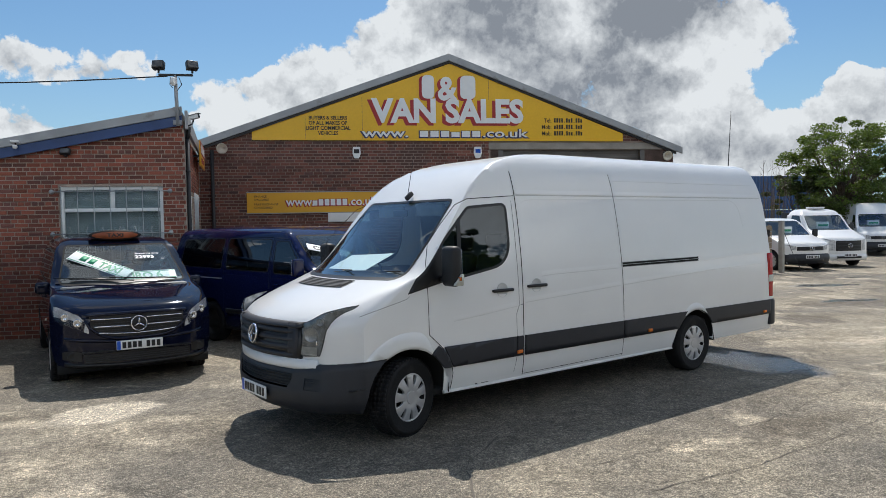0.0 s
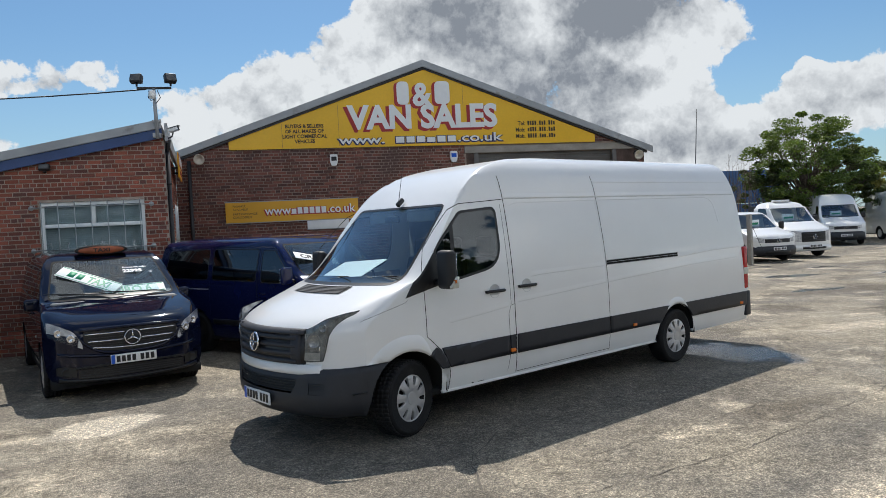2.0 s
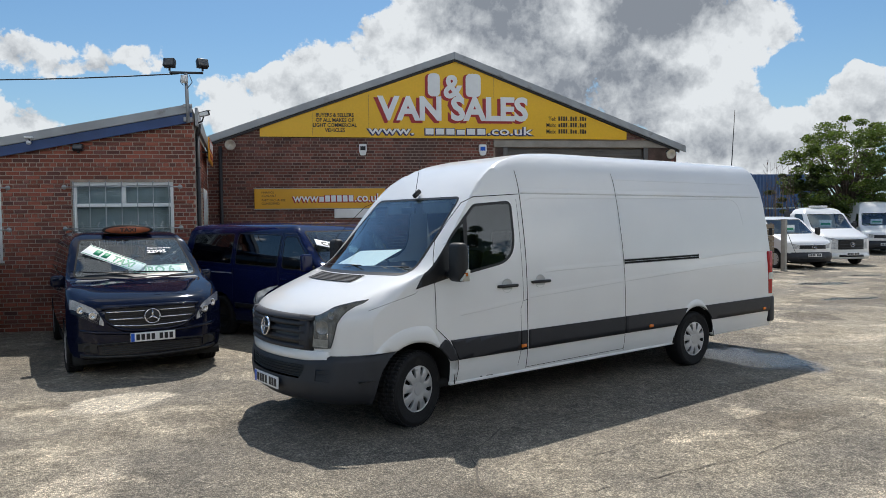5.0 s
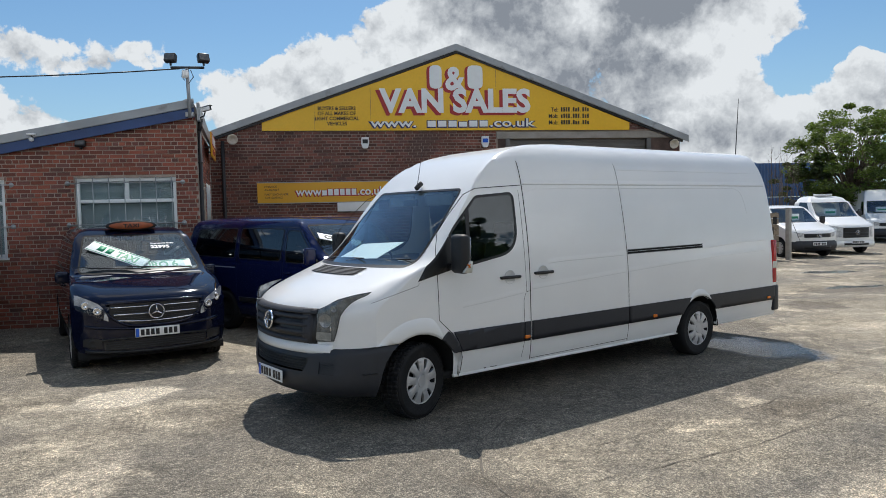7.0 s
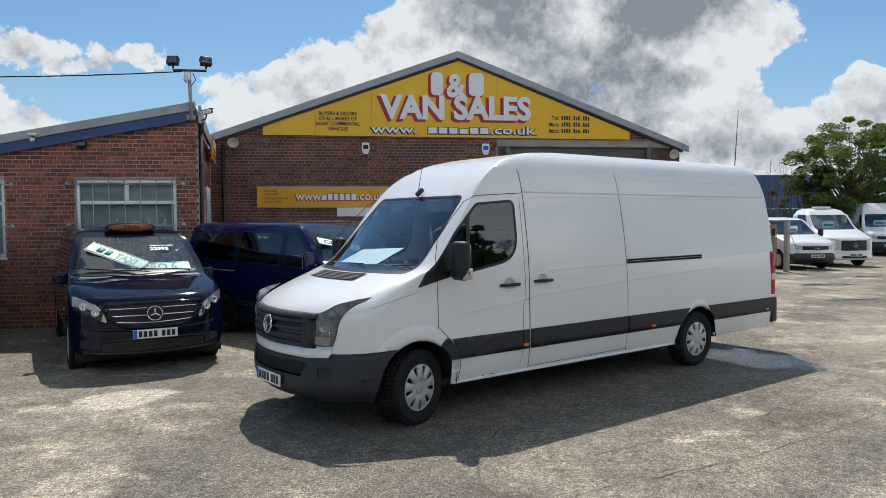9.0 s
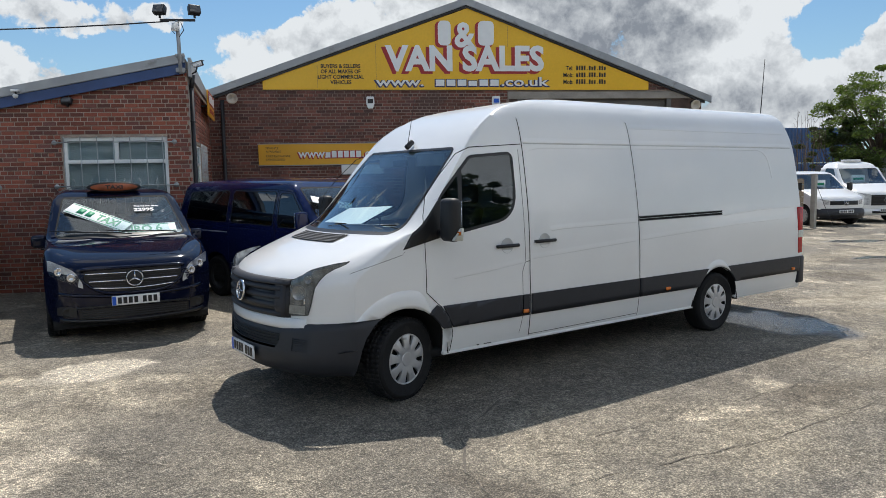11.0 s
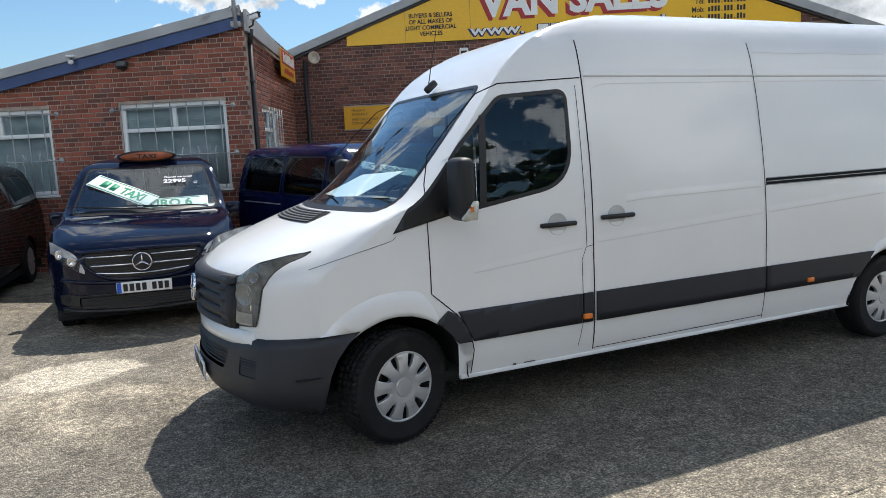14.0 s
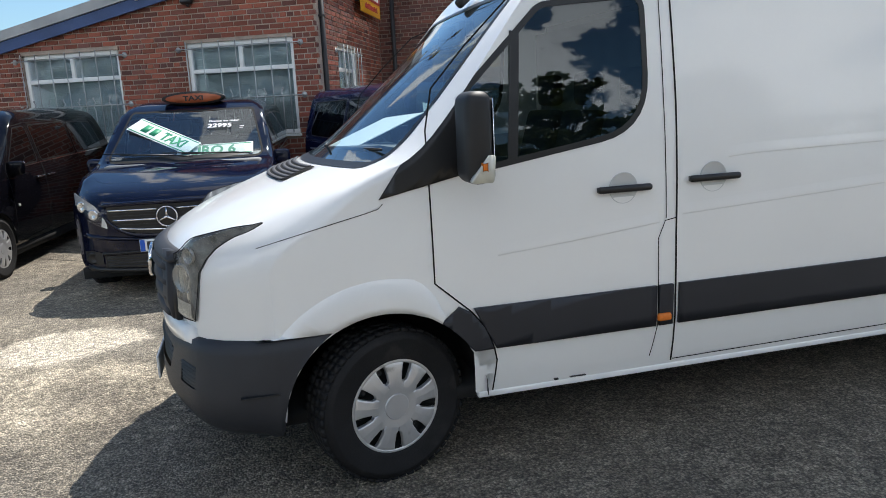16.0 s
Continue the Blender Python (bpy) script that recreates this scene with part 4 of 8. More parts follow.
def gable_sign():
    rnd = random.Random(4)
    s = empty("gable_sign", label="large yellow triangular sign board with white and red lettering", category="sign")
    bm = bmesh.new()
    prism(bm, [(-1.99, 3.99), (7.43, 3.96), (7.43, 4.16), (2.88, 5.90), (-1.99, 4.19)], 0.03, B @ Matrix.Translation((0, FAC_V - 0.045, 0)))
    part("board", bm, YELLOW, s, smooth=False)
    each_bar("panel_joint", SIGNBLUE, s, [(0.665, 0.670, 4.02, 5.05), (3.86, 3.865, 5.0, 5.5), (-0.72, -0.716, 4.02, 4.6)], FAC_V - 0.0455, B, "thin joint between sign panels", depth=0.002)
    y = FAC_V - 0.05
    words("VAN SALES", 0.80, SIGNRED, flat(0.855, 4.395, y), "lettering_shadow", s, "red block shadow of the letters", 0.004, 0.044, 0.975)
    words("VAN SALES", 0.80, PLATEWHITE, flat(0.93, 4.445, y - 0.008), "lettering", s, "white letters", 0.004, 0.032, 0.975)
    # the trader's initials, as plain rounded blocks in their colours, either side of an ampersand
    for a, b in ((2.16, 2.47), (3.13, 3.52)):
        for nm, mat, du, dz, yy, lab in (("initial_shadow", SIGNRED, -0.065, -0.05, y + 0.004, "red block behind a white block"), ("initial_block", PLATEWHITE, 0.0, 0.0, y - 0.008, "plain white block in place of an initial")):
            bm = bmesh.new()
            e = 0.035 if du else 0.0
            prism(bm, rounded([(a + du - e * 0.2, 5.02 + dz), (b + du + e, 5.02 + dz), (b + du + e, 5.60 + dz + e), (a + du - e * 0.2, 5.60 + dz + e)], 0.13), 0.012, B @ Matrix.Translation((0, yy - 0.012, 0)))
            part(nm, bm, mat, s, lab, smooth=False)
    words("&", 0.80, SIGNRED, flat(2.50, 4.96, y), "lettering_shadow", s, "red block shadow of the letters", 0.004, 0.040, 0.92)
    words("&", 0.80, PLATEWHITE, flat(2.565, 5.005, y - 0.008), "lettering", s, "white letters", 0.004, 0.026, 0.92)
    # the web address, its trader's name as plain blocks
    for t, u in (("www.", 0.66), (".co.uk", 3.68)):
        words(t, 0.30, SIGNBLUE, flat(u - 0.012, 4.052, y), "address_shadow", s, "dark edges of the white letters", 0.002, 0.020, 1.62)
        words(t, 0.30, PLATEWHITE, flat(u, 4.065, y - 0.006), "address_lettering", s, "white letters", 0.002, 0.004, 1.62)
    blocks = letter_blocks(2.06, 3.66, 4.065, 4.215, 6, rnd, 0.22)
    each_bar("address_shadow", SIGNBLUE, s, [(a - 0.028, b + 0.014, c - 0.028, d + 0.014) for a, b, c, d in blocks], y + 0.003, B, "dark edges of white bars", depth=0.006)
    each_bar("address_bar", PLATEWHITE, s, blocks, y - 0.006, B, "white bars in place of a name", depth=0.006)
    for k, t in enumerate(("BUYERS & SELLERS", "OF ALL MAKES OF", "LIGHT COMMERCIAL", "VEHICLES")):
        words(t, 0.125, INK, flat(-0.17, 4.49 - 0.125 * k, y), "small_lettering", s, "small black lettering", 0.002, 0.003, 0.92, 'CENTER')
    for k, t in enumerate(("Tel:", "Mob:", "Mob:")):
        z = 4.44 - 0.165 * k
        words(t, 0.15, INK, flat(5.50, z, y), "small_lettering", s, "small black lettering", 0.002, 0.002, 0.85, 'RIGHT')
        each_bar("number_bar", INK, s, letter_blocks(5.56, 6.33, z, z + 0.11, 12, rnd, 0.35, (4, 8)), y + 0.002, B, "black bars in place of a number", depth=0.004)
    return s


def banner_sign():
    rnd = random.Random(6)
    s = empty("banner_sign", label="long amber sign board with white bars of lettering", category="sign")
    bm = boxes((-2.15, 1.05, FAC_V - 0.05, FAC_V - 0.008, 2.225, 2.715), bevel=0.004, m=B)
    part("board", bm, YELLOW2, s, smooth=False)
    bars("board_frame", GREYTRIM, s, [(-2.17, 1.07, 2.205, 2.225), (-2.17, 1.07, 2.715, 2.735)], FAC_V - 0.02, B, "thin metal edge", depth=0.035)
    y = FAC_V - 0.052
    for t, u in (("www.", -1.22), (".co.uk", 0.28)):
        words(t, 0.29, SIGNRED, flat(u - 0.015, 2.375, y), "address_shadow", s, "dark red edges of the white letters", 0.002, 0.016, 0.98)
        words(t, 0.29, PLATEWHITE, flat(u, 2.39, y - 0.005), "address_lettering", s, "white letters", 0.002, 0.004, 0.98)
    blocks = letter_blocks(-0.60, 0.27, 2.39, 2.545, 6, rnd, 0.22)
    each_bar("address_shadow", SIGNRED, s, [(a - 0.024, b + 0.010, c - 0.024, d + 0.010) for a, b, c, d in blocks], y + 0.001, B, "dark red edges of white bars", depth=0.004)
    each_bar("address_bar", PLATEWHITE, s, blocks, y - 0.004, B, "white bars in place of a name", depth=0.005)
    for t, z in (("FINANCE", 2.60), ("AVAILABLE", 2.52), ("PART EXCHANGE", 2.41), ("CONSIDERED", 2.33)):
        words(t, 0.072, INK, flat(-1.98, z, y), "small_lettering", s, "small black lettering", 0.002, 0.0, 1.0)
    return s


gable_sign()
banner_sign()


def small_board():
    s = empty("white_notice_board", label="plain white notice board fixed to the brick wall", category="sign")
    part("board", boxes((-0.22, 0.80, FAC_V - 0.045, FAC_V - 0.008, 1.99, 2.25), bevel=0.005, m=B), PLATEWHITE, s)
    part("board_edge", boxes((-0.23, 0.81, FAC_V - 0.05, FAC_V - 0.02, 1.975, 1.99), bevel=0.003, m=B), GREYTRIM, s, "grey metal edge")


def side_board():
    """The tilted advert board high on the office side wall."""
    rnd = random.Random(9)
    s = empty("wall_advert_board", label="amber and red advert board high on the side wall", category="sign")
    m = S
    part("board", boxes((2.35, 3.95, -0.16, -0.13, 3.22, 3.74), bevel=0.004, m=m), AMBERBOARD, s)
    part("upper_panel", boxes((2.37, 3.93, -0.165, -0.161, 3.46, 3.72), m=m), SIGNRED, s, "red upper panel", smooth=False)
    each_bar("white_bar", PLATEWHITE, s, letter_blocks(2.48, 3.82, 3.50, 3.68, 9, rnd, 0.3), -0.1655, m, "white bars in place of unreadable words", depth=0.004)
    each_bar("red_bar", SIGNRED, s, letter_blocks(2.6, 3.7, 3.30, 3.40, 11, rnd, 0.3), -0.161, m, "red bars in place of unreadable words", depth=0.004)
    part("bracket", boxes((2.5, 2.54, -0.13, 0.0, 3.40, 3.44), (3.75, 3.79, -0.13, 0.0, 3.40, 3.44), m=m), LAMPHOUSING, s, "dark steel bracket", smooth=False)


AMBERBOARD = material("amber_advert_board", (0.74, 0.36, 0.02), 0.45, spread=0.1, scale=2.0)
small_board()
side_board()


def lintel_and_shutter():
    bm = boxes((3.86, 8.67, FAC_V - 0.03, FAC_V + 0.2, 3.755, 3.925), bevel=0.008, m=B)
    tagged(link("lintel", bm, CONCRETE, smooth=False), "grey concrete lintel over the roller shutter", "lintel", kind="structure")
    d = tagged(new("door_1"), "brown-grey roller shutter door, closed", "roller shutter", kind="structure")
    for k in range(30):
        bm = bmesh.new()
        z0 = 3.75 - 0.125 * (k + 1)
        prism(bm, [(4.22, z0), (7.92, z0), (7.92, z0 + 0.121), (4.22, z0 + 0.121)], 0.02, B @ Matrix.Translation((0, FAC_V + 0.10, 0)))
        box(bm, 4.22, 7.92, FAC_V + 0.085, FAC_V + 0.10, z0 + 0.03, z0 + 0.085, bevel=0.006, m=B)
        part("slat", bm, SHUTTER, d, smooth=False)
    for a, b in ((4.10, 4.22), (7.92, 8.04)):
        part("guide_rail", boxes((a, b, FAC_V - 0.02, FAC_V + 0.12, 0, 3.75), bevel=0.004, m=B), SHUTTER, d)


lintel_and_shutter()


SOOT = material("sooty_brown_pier", (0.085, 0.055, 0.045), 0.9, spread=0.35, scale=4.0, fine=0.25, fine_scale=90, bump=0.4)


def pier_bricks():
    """Brickwork beside the roller shutter."""
    bm = boxes((3.9, 4.10, FAC_V + 0.0, FAC_V + 0.01, 0, 3.75), (8.04, 8.84, FAC_V + 0.0, FAC_V + 0.01, 0, 3.75), m=B)
    part("brick_pier", bm, SOOT, facade, "sooty brick pier beside the shutter", smooth=False)


pier_bricks()


# ---- fittings on the walls ----
def alarm_box(u, z, face):
    a = empty("alarm_box", label="shield-shaped white alarm bell box on the brick wall", category="alarm box", group="alarm boxes")
    bm = bmesh.new()
    prism(bm, rounded([(u - 0.10, z - 0.02), (u - 0.06, z - 0.14), (u + 0.06, z - 0.14), (u + 0.10, z - 0.02), (u + 0.09, z + 0.14), (u - 0.09, z + 0.14)], 0.03), 0.07, B @ Matrix.Translation((0, FAC_V - 0.075, 0)))
    part("case", bm, PLATEWHITE, a, smooth=False)
    part("face_panel", boxes((u - 0.065, u + 0.065, FAC_V - 0.082, FAC_V - 0.076, z - 0.02, z + 0.08), bevel=0.002, m=B), face, a, "dark panel", smooth=False)
    return a


alarm_box(0.51, 3.68, INK)
alarm_box(3.56, 3.68, PLATEBLUE)


def horn_speaker(u, v, z, label):
    a = empty("horn_speaker", label=label, category="loudspeaker", group="horn speakers")
    m = B @ Matrix.Translation((u, v, z)) @ Matrix.Rotation(radians(105), 4, 'X')
    bm = bmesh.new()
    spin(bm, [(0.0, -0.02), (0.045, -0.02), (0.05, 0.05), (0.07, 0.11), (0.125, 0.17), (0.13, 0.175), (0.10, 0.16), (0.04, 0.08), (0.0, 0.06)], m, seg=20)
    part("horn", bm, HORN, a)
    bm = bmesh.new()
    tube(bm, [B @ Vector((u, v + 0.14, z + 0.02)), B @ Vector((u, v + 0.05, z + 0.09)), B @ Vector((u, v, z + 0.05))], 0.012)
    part("bracket", bm, LAMPHOUSING, a)
    return a


horn_speaker(-2.66, FAC_V - 0.16, 3.80, "cream horn loudspeaker high on the gable wall")
horn_speaker(8.54, FAC_V - 0.16, 3.60, "cream horn loudspeaker under the eaves")


def flood_lamp(parent, u, v, z, yaw, size=0.2):
    f = new("floodlight")
    f.parent = parent
    f["label"] = "black floodlight head"
    m = B @ Matrix.Translation((u, v, z)) @ Matrix.Rotation(radians(yaw), 4, 'Z') @ Matrix.Rotation(radians(-20), 4, 'X')
    bm = bmesh.new()
    vs = box(bm, -size / 2, size / 2, -0.05, 0.06, -size * 0.38, size * 0.38, bevel=0.012, m=m)
    for k in range(5):
        x = -size / 2 + size * (k + 0.5) / 5
        box(bm, x - 0.006, x + 0.006, 0.06, 0.085, -size * 0.3, size * 0.3, m=m)
    h = part("housing", bm, LAMPHOUSING, f)
    part("lens", boxes((-size * 0.43, size * 0.43, -0.056, -0.05, -size * 0.31, size * 0.31), bevel=0.003, m=m), FLOODGLASS, f, "pale glass front")
    bm = bmesh.new()
    rod(bm, B @ Vector((u, v + 0.01, z - size * 0.38)), B @ Vector((u, v + 0.01, z - size * 0.38 - 0.06)), 0.018)
    part("bracket", bm, LAMPHOUSING, f)


def lamp_post():
    p = empty("floodlight_mast", label="grey mast with two black floodlights on the roof corner", category="floodlight mast")
    v = OFF_V - 0.15
    bm = bmesh.new()
    rod(bm, bp(-2.80, v, 3.70), bp(-2.82, v, 4.58), 0.032, seg=14)
    box(bm, -2.88, -2.74, v - 0.01, OFF_V - 0.05, 3.72, 3.80, bevel=0.004, m=B)
    box(bm, -2.88, -2.74, v - 0.01, OFF_V - 0.05, 3.98, 4.03, bevel=0.004, m=B)
    part("pole", bm, GREYTRIM, p)
    part("crossarm", boxes((-3.10, -2.52, v - 0.02, v + 0.02, 4.57, 4.61), bevel=0.006, m=B), LAMPHOUSING, p)
    flood_lamp(p, -3.10, v, 4.76, -12)
    flood_lamp(p, -2.53, v, 4.76, 28)
    bm = bmesh.new()
    spin(bm, [(0.0, 0.09), (0.05, 0.08), (0.06, 0.04), (0.06, 0.0), (0.045, -0.05), (0.0, -0.065)], B @ Matrix.Translation((-2.84, v - 0.06, 4.45)), seg=16)
    part("dome_camera", bm, PLATEWHITE, p, "white dome camera")
    bm = bmesh.new()
    tube(bm, [bp(-2.9, v, 4.55), bp(-2.91, v - 0.02, 4.42), bp(-2.86, v - 0.03, 4.36)], 0.007)
    tube(bm, [bp(-2.76, v, 4.55), bp(-2.71, v - 0.02, 4.42), bp(-2.80, v - 0.02, 4.30)], 0.007)
    part("cable", bm, LAMPHOUSING, p, "loose black cable")


lamp_post()


def bullet_camera(u, v, z, yaw, label):
    c = empty("security_camera", label=label, category="security camera", group="security cameras")
    m = B @ Matrix.Translation((u, v, z)) @ Matrix.Rotation(radians(yaw), 4, 'Z') @ Matrix.Rotation(radians(-12), 4, 'Y')
    part("camera_body", boxes((-0.04, 0.13, -0.04, 0.04, -0.035, 0.04), bevel=0.012, m=m), PLATEWHITE, c)
    part("sun_shield", boxes((-0.06, 0.16, -0.05, 0.05, 0.04, 0.05), bevel=0.004, m=m), GREYTRIM, c)
    part("lens", boxes((0.13, 0.136, -0.03, 0.035, -0.03, 0.035), bevel=0.002, m=m), INK, c, "dark lens")
    bm = bmesh.new()
    tube(bm, [m @ Vector((0.02, 0, -0.04)), m @ Vector((-0.02, 0, -0.11)), m @ Vector((-0.14, 0.03, -0.12))], 0.014)
    part("arm", bm, LAMPHOUSING, c)


bullet_camera(-2.58, OFF_V - 0.02, 3.86, -15, "white security camera on an arm at the roof corner")


def wall_lamp(u, z, label, dome):
    c = empty("wall_floodlight", label=label, category="wall lamp", group="wall lamps")
    if dome:
        m = B @ Matrix.Translation((u, OFF_V - 0.16, z))
        bm = bmesh.new()
        spin(bm, [(0.0, -0.05), (0.035, -0.035), (0.045, 0.0), (0.03, 0.02)], m, seg=16)
        part("sensor", bm, PLATEWHITE, c)
        part("lamp_head", boxes((-0.07, 0.07, -0.03, 0.06, 0.06, 0.10), bevel=0.012, m=m), PLATEWHITE, c)
        part("bracket", rods((m @ Vector((0, 0.08, 0.0)), m @ Vector((0, 0, 0.06)), 0.012), (m @ Vector((0, 0.02, 0.02)), m @ Vector((0, 0.1, 0.02)), 0.014)), LAMPHOUSING, c)
    else:
        m = B @ Matrix.Translation((u, OFF_V - 0.07, z)) @ Matrix.Rotation(radians(-30), 4, 'X')
        part("housing", boxes((-0.085, 0.085, -0.03, 0.04, -0.055, 0.055), bevel=0.01, m=m), LAMPHOUSING, c)
        part("lens", boxes((-0.07, 0.07, -0.035, -0.03, -0.04, 0.045), bevel=0.002, m=m), FLOODGLASS, c, "pale glass front")
        part("bracket", boxes((-0.02, 0.02, 0.03, 0.075, -0.07, 0.0), bevel=0.004, m=m), LAMPHOUSING, c)


wall_lamp(-5.48, 3.34, "white sensor lamp under the blue fascia", True)
wall_lamp(-4.71, 3.26, "small black floodlight on the brick wall", False)


def drainpipe():
    d = empty("drainpipe", label="black drainpipe down the office corner", category="drainpipe")
    bm = bmesh.new()
    tube(bm, [S @ Vector((0.12, -0.09, 3.72)), S @ Vector((0.14, -0.05, 3.5)), S @ Vector((0.14, -0.05, 0.0))], 0.038, seg=12)
    part("pipe", bm, LAMPHOUSING, d)
    for z in (0.6, 1.8, 2.9):
        part("pipe_clip", boxes((0.09, 0.19, -0.095, 0.0, z, z + 0.03), bevel=0.003, m=S), LAMPHOUSING, d)
    d2 = empty("drainpipe", label="dark pipe on the gable wall in the corner", category="drainpipe")
    bm = bmesh.new()
    rod(bm, bp(-2.93, FAC_V - 0.06, 0.0), bp(-2.93, FAC_V - 0.06, 3.75), 0.045, seg=12)
    part("pipe", bm, LAMPHOUSING, d2)


drainpipe()


def overhead_cable():
    bm = bmesh.new()
    a, b = Vector((-14.0, OFF_V + 1.5, 4.95)), Vector((-2.95, OFF_V - 0.15, 4.57))
    pts = []
    for k in range(15):
        s = k / 14
        p = a.lerp(b, s)
        p.z -= 0.22 * 4 * s * (1 - s)
        pts.append(B @ p)
    tube(bm, pts, 0.012, seg=6)
    tagged(link("overhead_cable", bm, LAMPHOUSING), "thin black overhead cable running to the mast", "cable")


overhead_cable()


def whip_mast():
    bm = bmesh.new()
    rod(bm, (22.9, 10.0, 0.0), (23.35, 9.9, 6.2), 0.035, 0.012, seg=8)
    tagged(link("whip_mast", bm, LAMPHOUSING), "thin dark whip mast standing in the yard", "mast")


whip_mast()

# ---- vehicle parts ----
def wheel(parent, x, side, y, radius, width, rim, style="trim", steer=0.0, spokes=9, tread=True):
    """A tyre with tread blocks, and a trim with spokes; its outer face looks to side * y."""
    w = new("wheel")
    w.parent = parent
    w["label"] = "black tyre with a silver spoked wheel trim" if style == "trim" else "black tyre with a plain rim"
    w.matrix_local = Matrix.Translation((x, side * y, radius)) @ Matrix.Rotation(radians(steer), 4, 'Z') @ Matrix.Rotation(radians(90 if side < 0 else -90), 4, 'X')
    h = width / 2
    bm = bmesh.new()
    spin(bm, [(rim * 0.95, -h * 0.8), (rim * 1.02, -h * 0.95), (radius * 0.86, -h), (radius * 0.965, -h * 0.9), (radius, -h * 0.7), (radius, h * 0.7),
              (radius * 0.965, h * 0.9), (radius * 0.90, h * 1.0), (radius * 0.885, h * 1.015), (radius * 0.87, h), (rim * 1.12, h * 0.97), (rim * 1.02, h * 0.9), (rim * 0.95, h * 0.75)], Matrix.Identity(4), seg=48)
    part("tyre", bm, RUBBER, w)
    bm = bmesh.new()
    if tread:
        for k in range(54):
            a = 2 * math.pi * k / 54
            m = Matrix.Rotation(a, 4, 'Z')
            for z0, z1 in ((-h * 0.86, -h * 0.45), (-h * 0.36, -h * 0.02), (h * 0.06, h * 0.38), (h * 0.46, h * 0.88)):
                box(bm, radius - 0.008, radius + 0.004, -radius * 0.045, radius * 0.045, z0, z1, m=m @ Matrix.Rotation(0.08, 4, 'X'))
        part("tread", bm, RUBBER, w)["kind"] = "stuff"
        bm = bmesh.new()
    spin(bm, [(0.0, h * 0.35), (rim * 0.5, h * 0.40), (rim * 0.85, h * 0.25), (rim * 0.97, h * 0.5), (rim * 1.0, h * 0.9)], Matrix.Identity(4), seg=32)
    part("rim", bm, STEEL, w)
    if style == "trim":
        bm = bmesh.new()
        # a domed hub and broad paddles that widen to the edge, with dark windows between their outer halves
        spin(bm, [(0.0, h * 0.99), (rim * 0.27, h * 0.985), (rim * 0.285, h * 0.95), (rim * 0.32, h * 0.955), (rim * 0.46, h * 0.985)], Matrix.Identity(4), seg=45)
        spin(bm, [(rim * 0.955, h * 0.90), (rim * 0.985, h * 0.925), (rim * 1.02, h * 0.92), (rim * 1.035, h * 0.86)], Matrix.Identity(4), seg=60)
        pitch = 2 * math.pi / spokes
        for k in range(spokes):
            a0 = pitch * (k + 0.25)
            rows = []
            for r, half, z in ((0.45, 0.5, 0.985), (0.55, 0.485, 0.99), (0.60, 0.36, 0.992), (0.70, 0.335, 0.985), (0.82, 0.325, 0.965), (0.92, 0.335, 0.935), (0.97, 0.36, 0.905)):
                line = []
                for q, drop in ((-1.0, 0.024), (-1.0, 0.003), (-0.86, 0.0), (0.0, -0.002), (0.86, 0.0), (1.0, 0.003), (1.0, 0.024)):
                    a = a0 + q * half * pitch
                    line.append(bm.verts.new((rim * r * math.cos(a), rim * r * math.sin(a), h * z - drop)))
                rows.append(line)
            for A, C in zip(rows, rows[1:]):
                for i in range(6):
                    bm.faces.new((A[i], A[i + 1], C[i + 1], C[i]))
        for k in range(spokes):
            # a rim hole behind every window
            a = pitch * (k + 0.75)
            b2 = bmesh.new()
            spin(b2, [(0.0, 0.0), (rim * 0.055, 0.0), (rim * 0.065, 0.006), (rim * 0.085, 0.004), (rim * 0.09, -0.004)], Matrix.Translation((rim * 0.76 * math.cos(a), rim * 0.76 * math.sin(a), h * 0.42)), seg=10)
            if tread:
                part("rim_hole", b2, HOLESTEEL, w, "pressed hole in the steel rim")
            else:
                b2.free()
        part("wheel_trim", bm, SILVER, w, "silver plastic wheel trim with broad spokes", smooth=False)
    return w


def number_plate(parent, x, y, z, turn, width=0.52, height=0.111, chars=7, blue=True, seed=1):
    """A white plate with plain bars; it faces -x before the turn."""
    p = new("number_plate")
    p.parent = parent
    p["label"] = "white number plate with plain black bars"
    p.matrix_local = Matrix.Translation((x, y, z)) @ Matrix.Rotation(radians(turn), 4, 'Z')
    part("plate_base", boxes((-0.006, 0.006, -width / 2, width / 2, -height / 2, height / 2), bevel=0.003), PLATEWHITE, p)
    rnd = random.Random(seed)
    u0, u1 = -width / 2 + (0.055 if blue else 0.02), width / 2 - 0.02
    step = (u1 - u0) / (chars + 0.6)
    for k in range(chars):
        a = u0 + step * (k + (0.6 if k > 3 else 0)) + step * 0.15
        part("plate_bar", boxes((-0.009, -0.006, -(a + step * 0.7), -a, -height * 0.33, height * 0.33)), INK, p, "black bar", smooth=False)
    if blue:
        part("plate_band", boxes((-0.0085, -0.006, width / 2 - 0.045, width / 2 - 0.004, -height / 2 + 0.004, height / 2 - 0.004)), PLATEBLUE, p, "blue band", smooth=False)
    return p


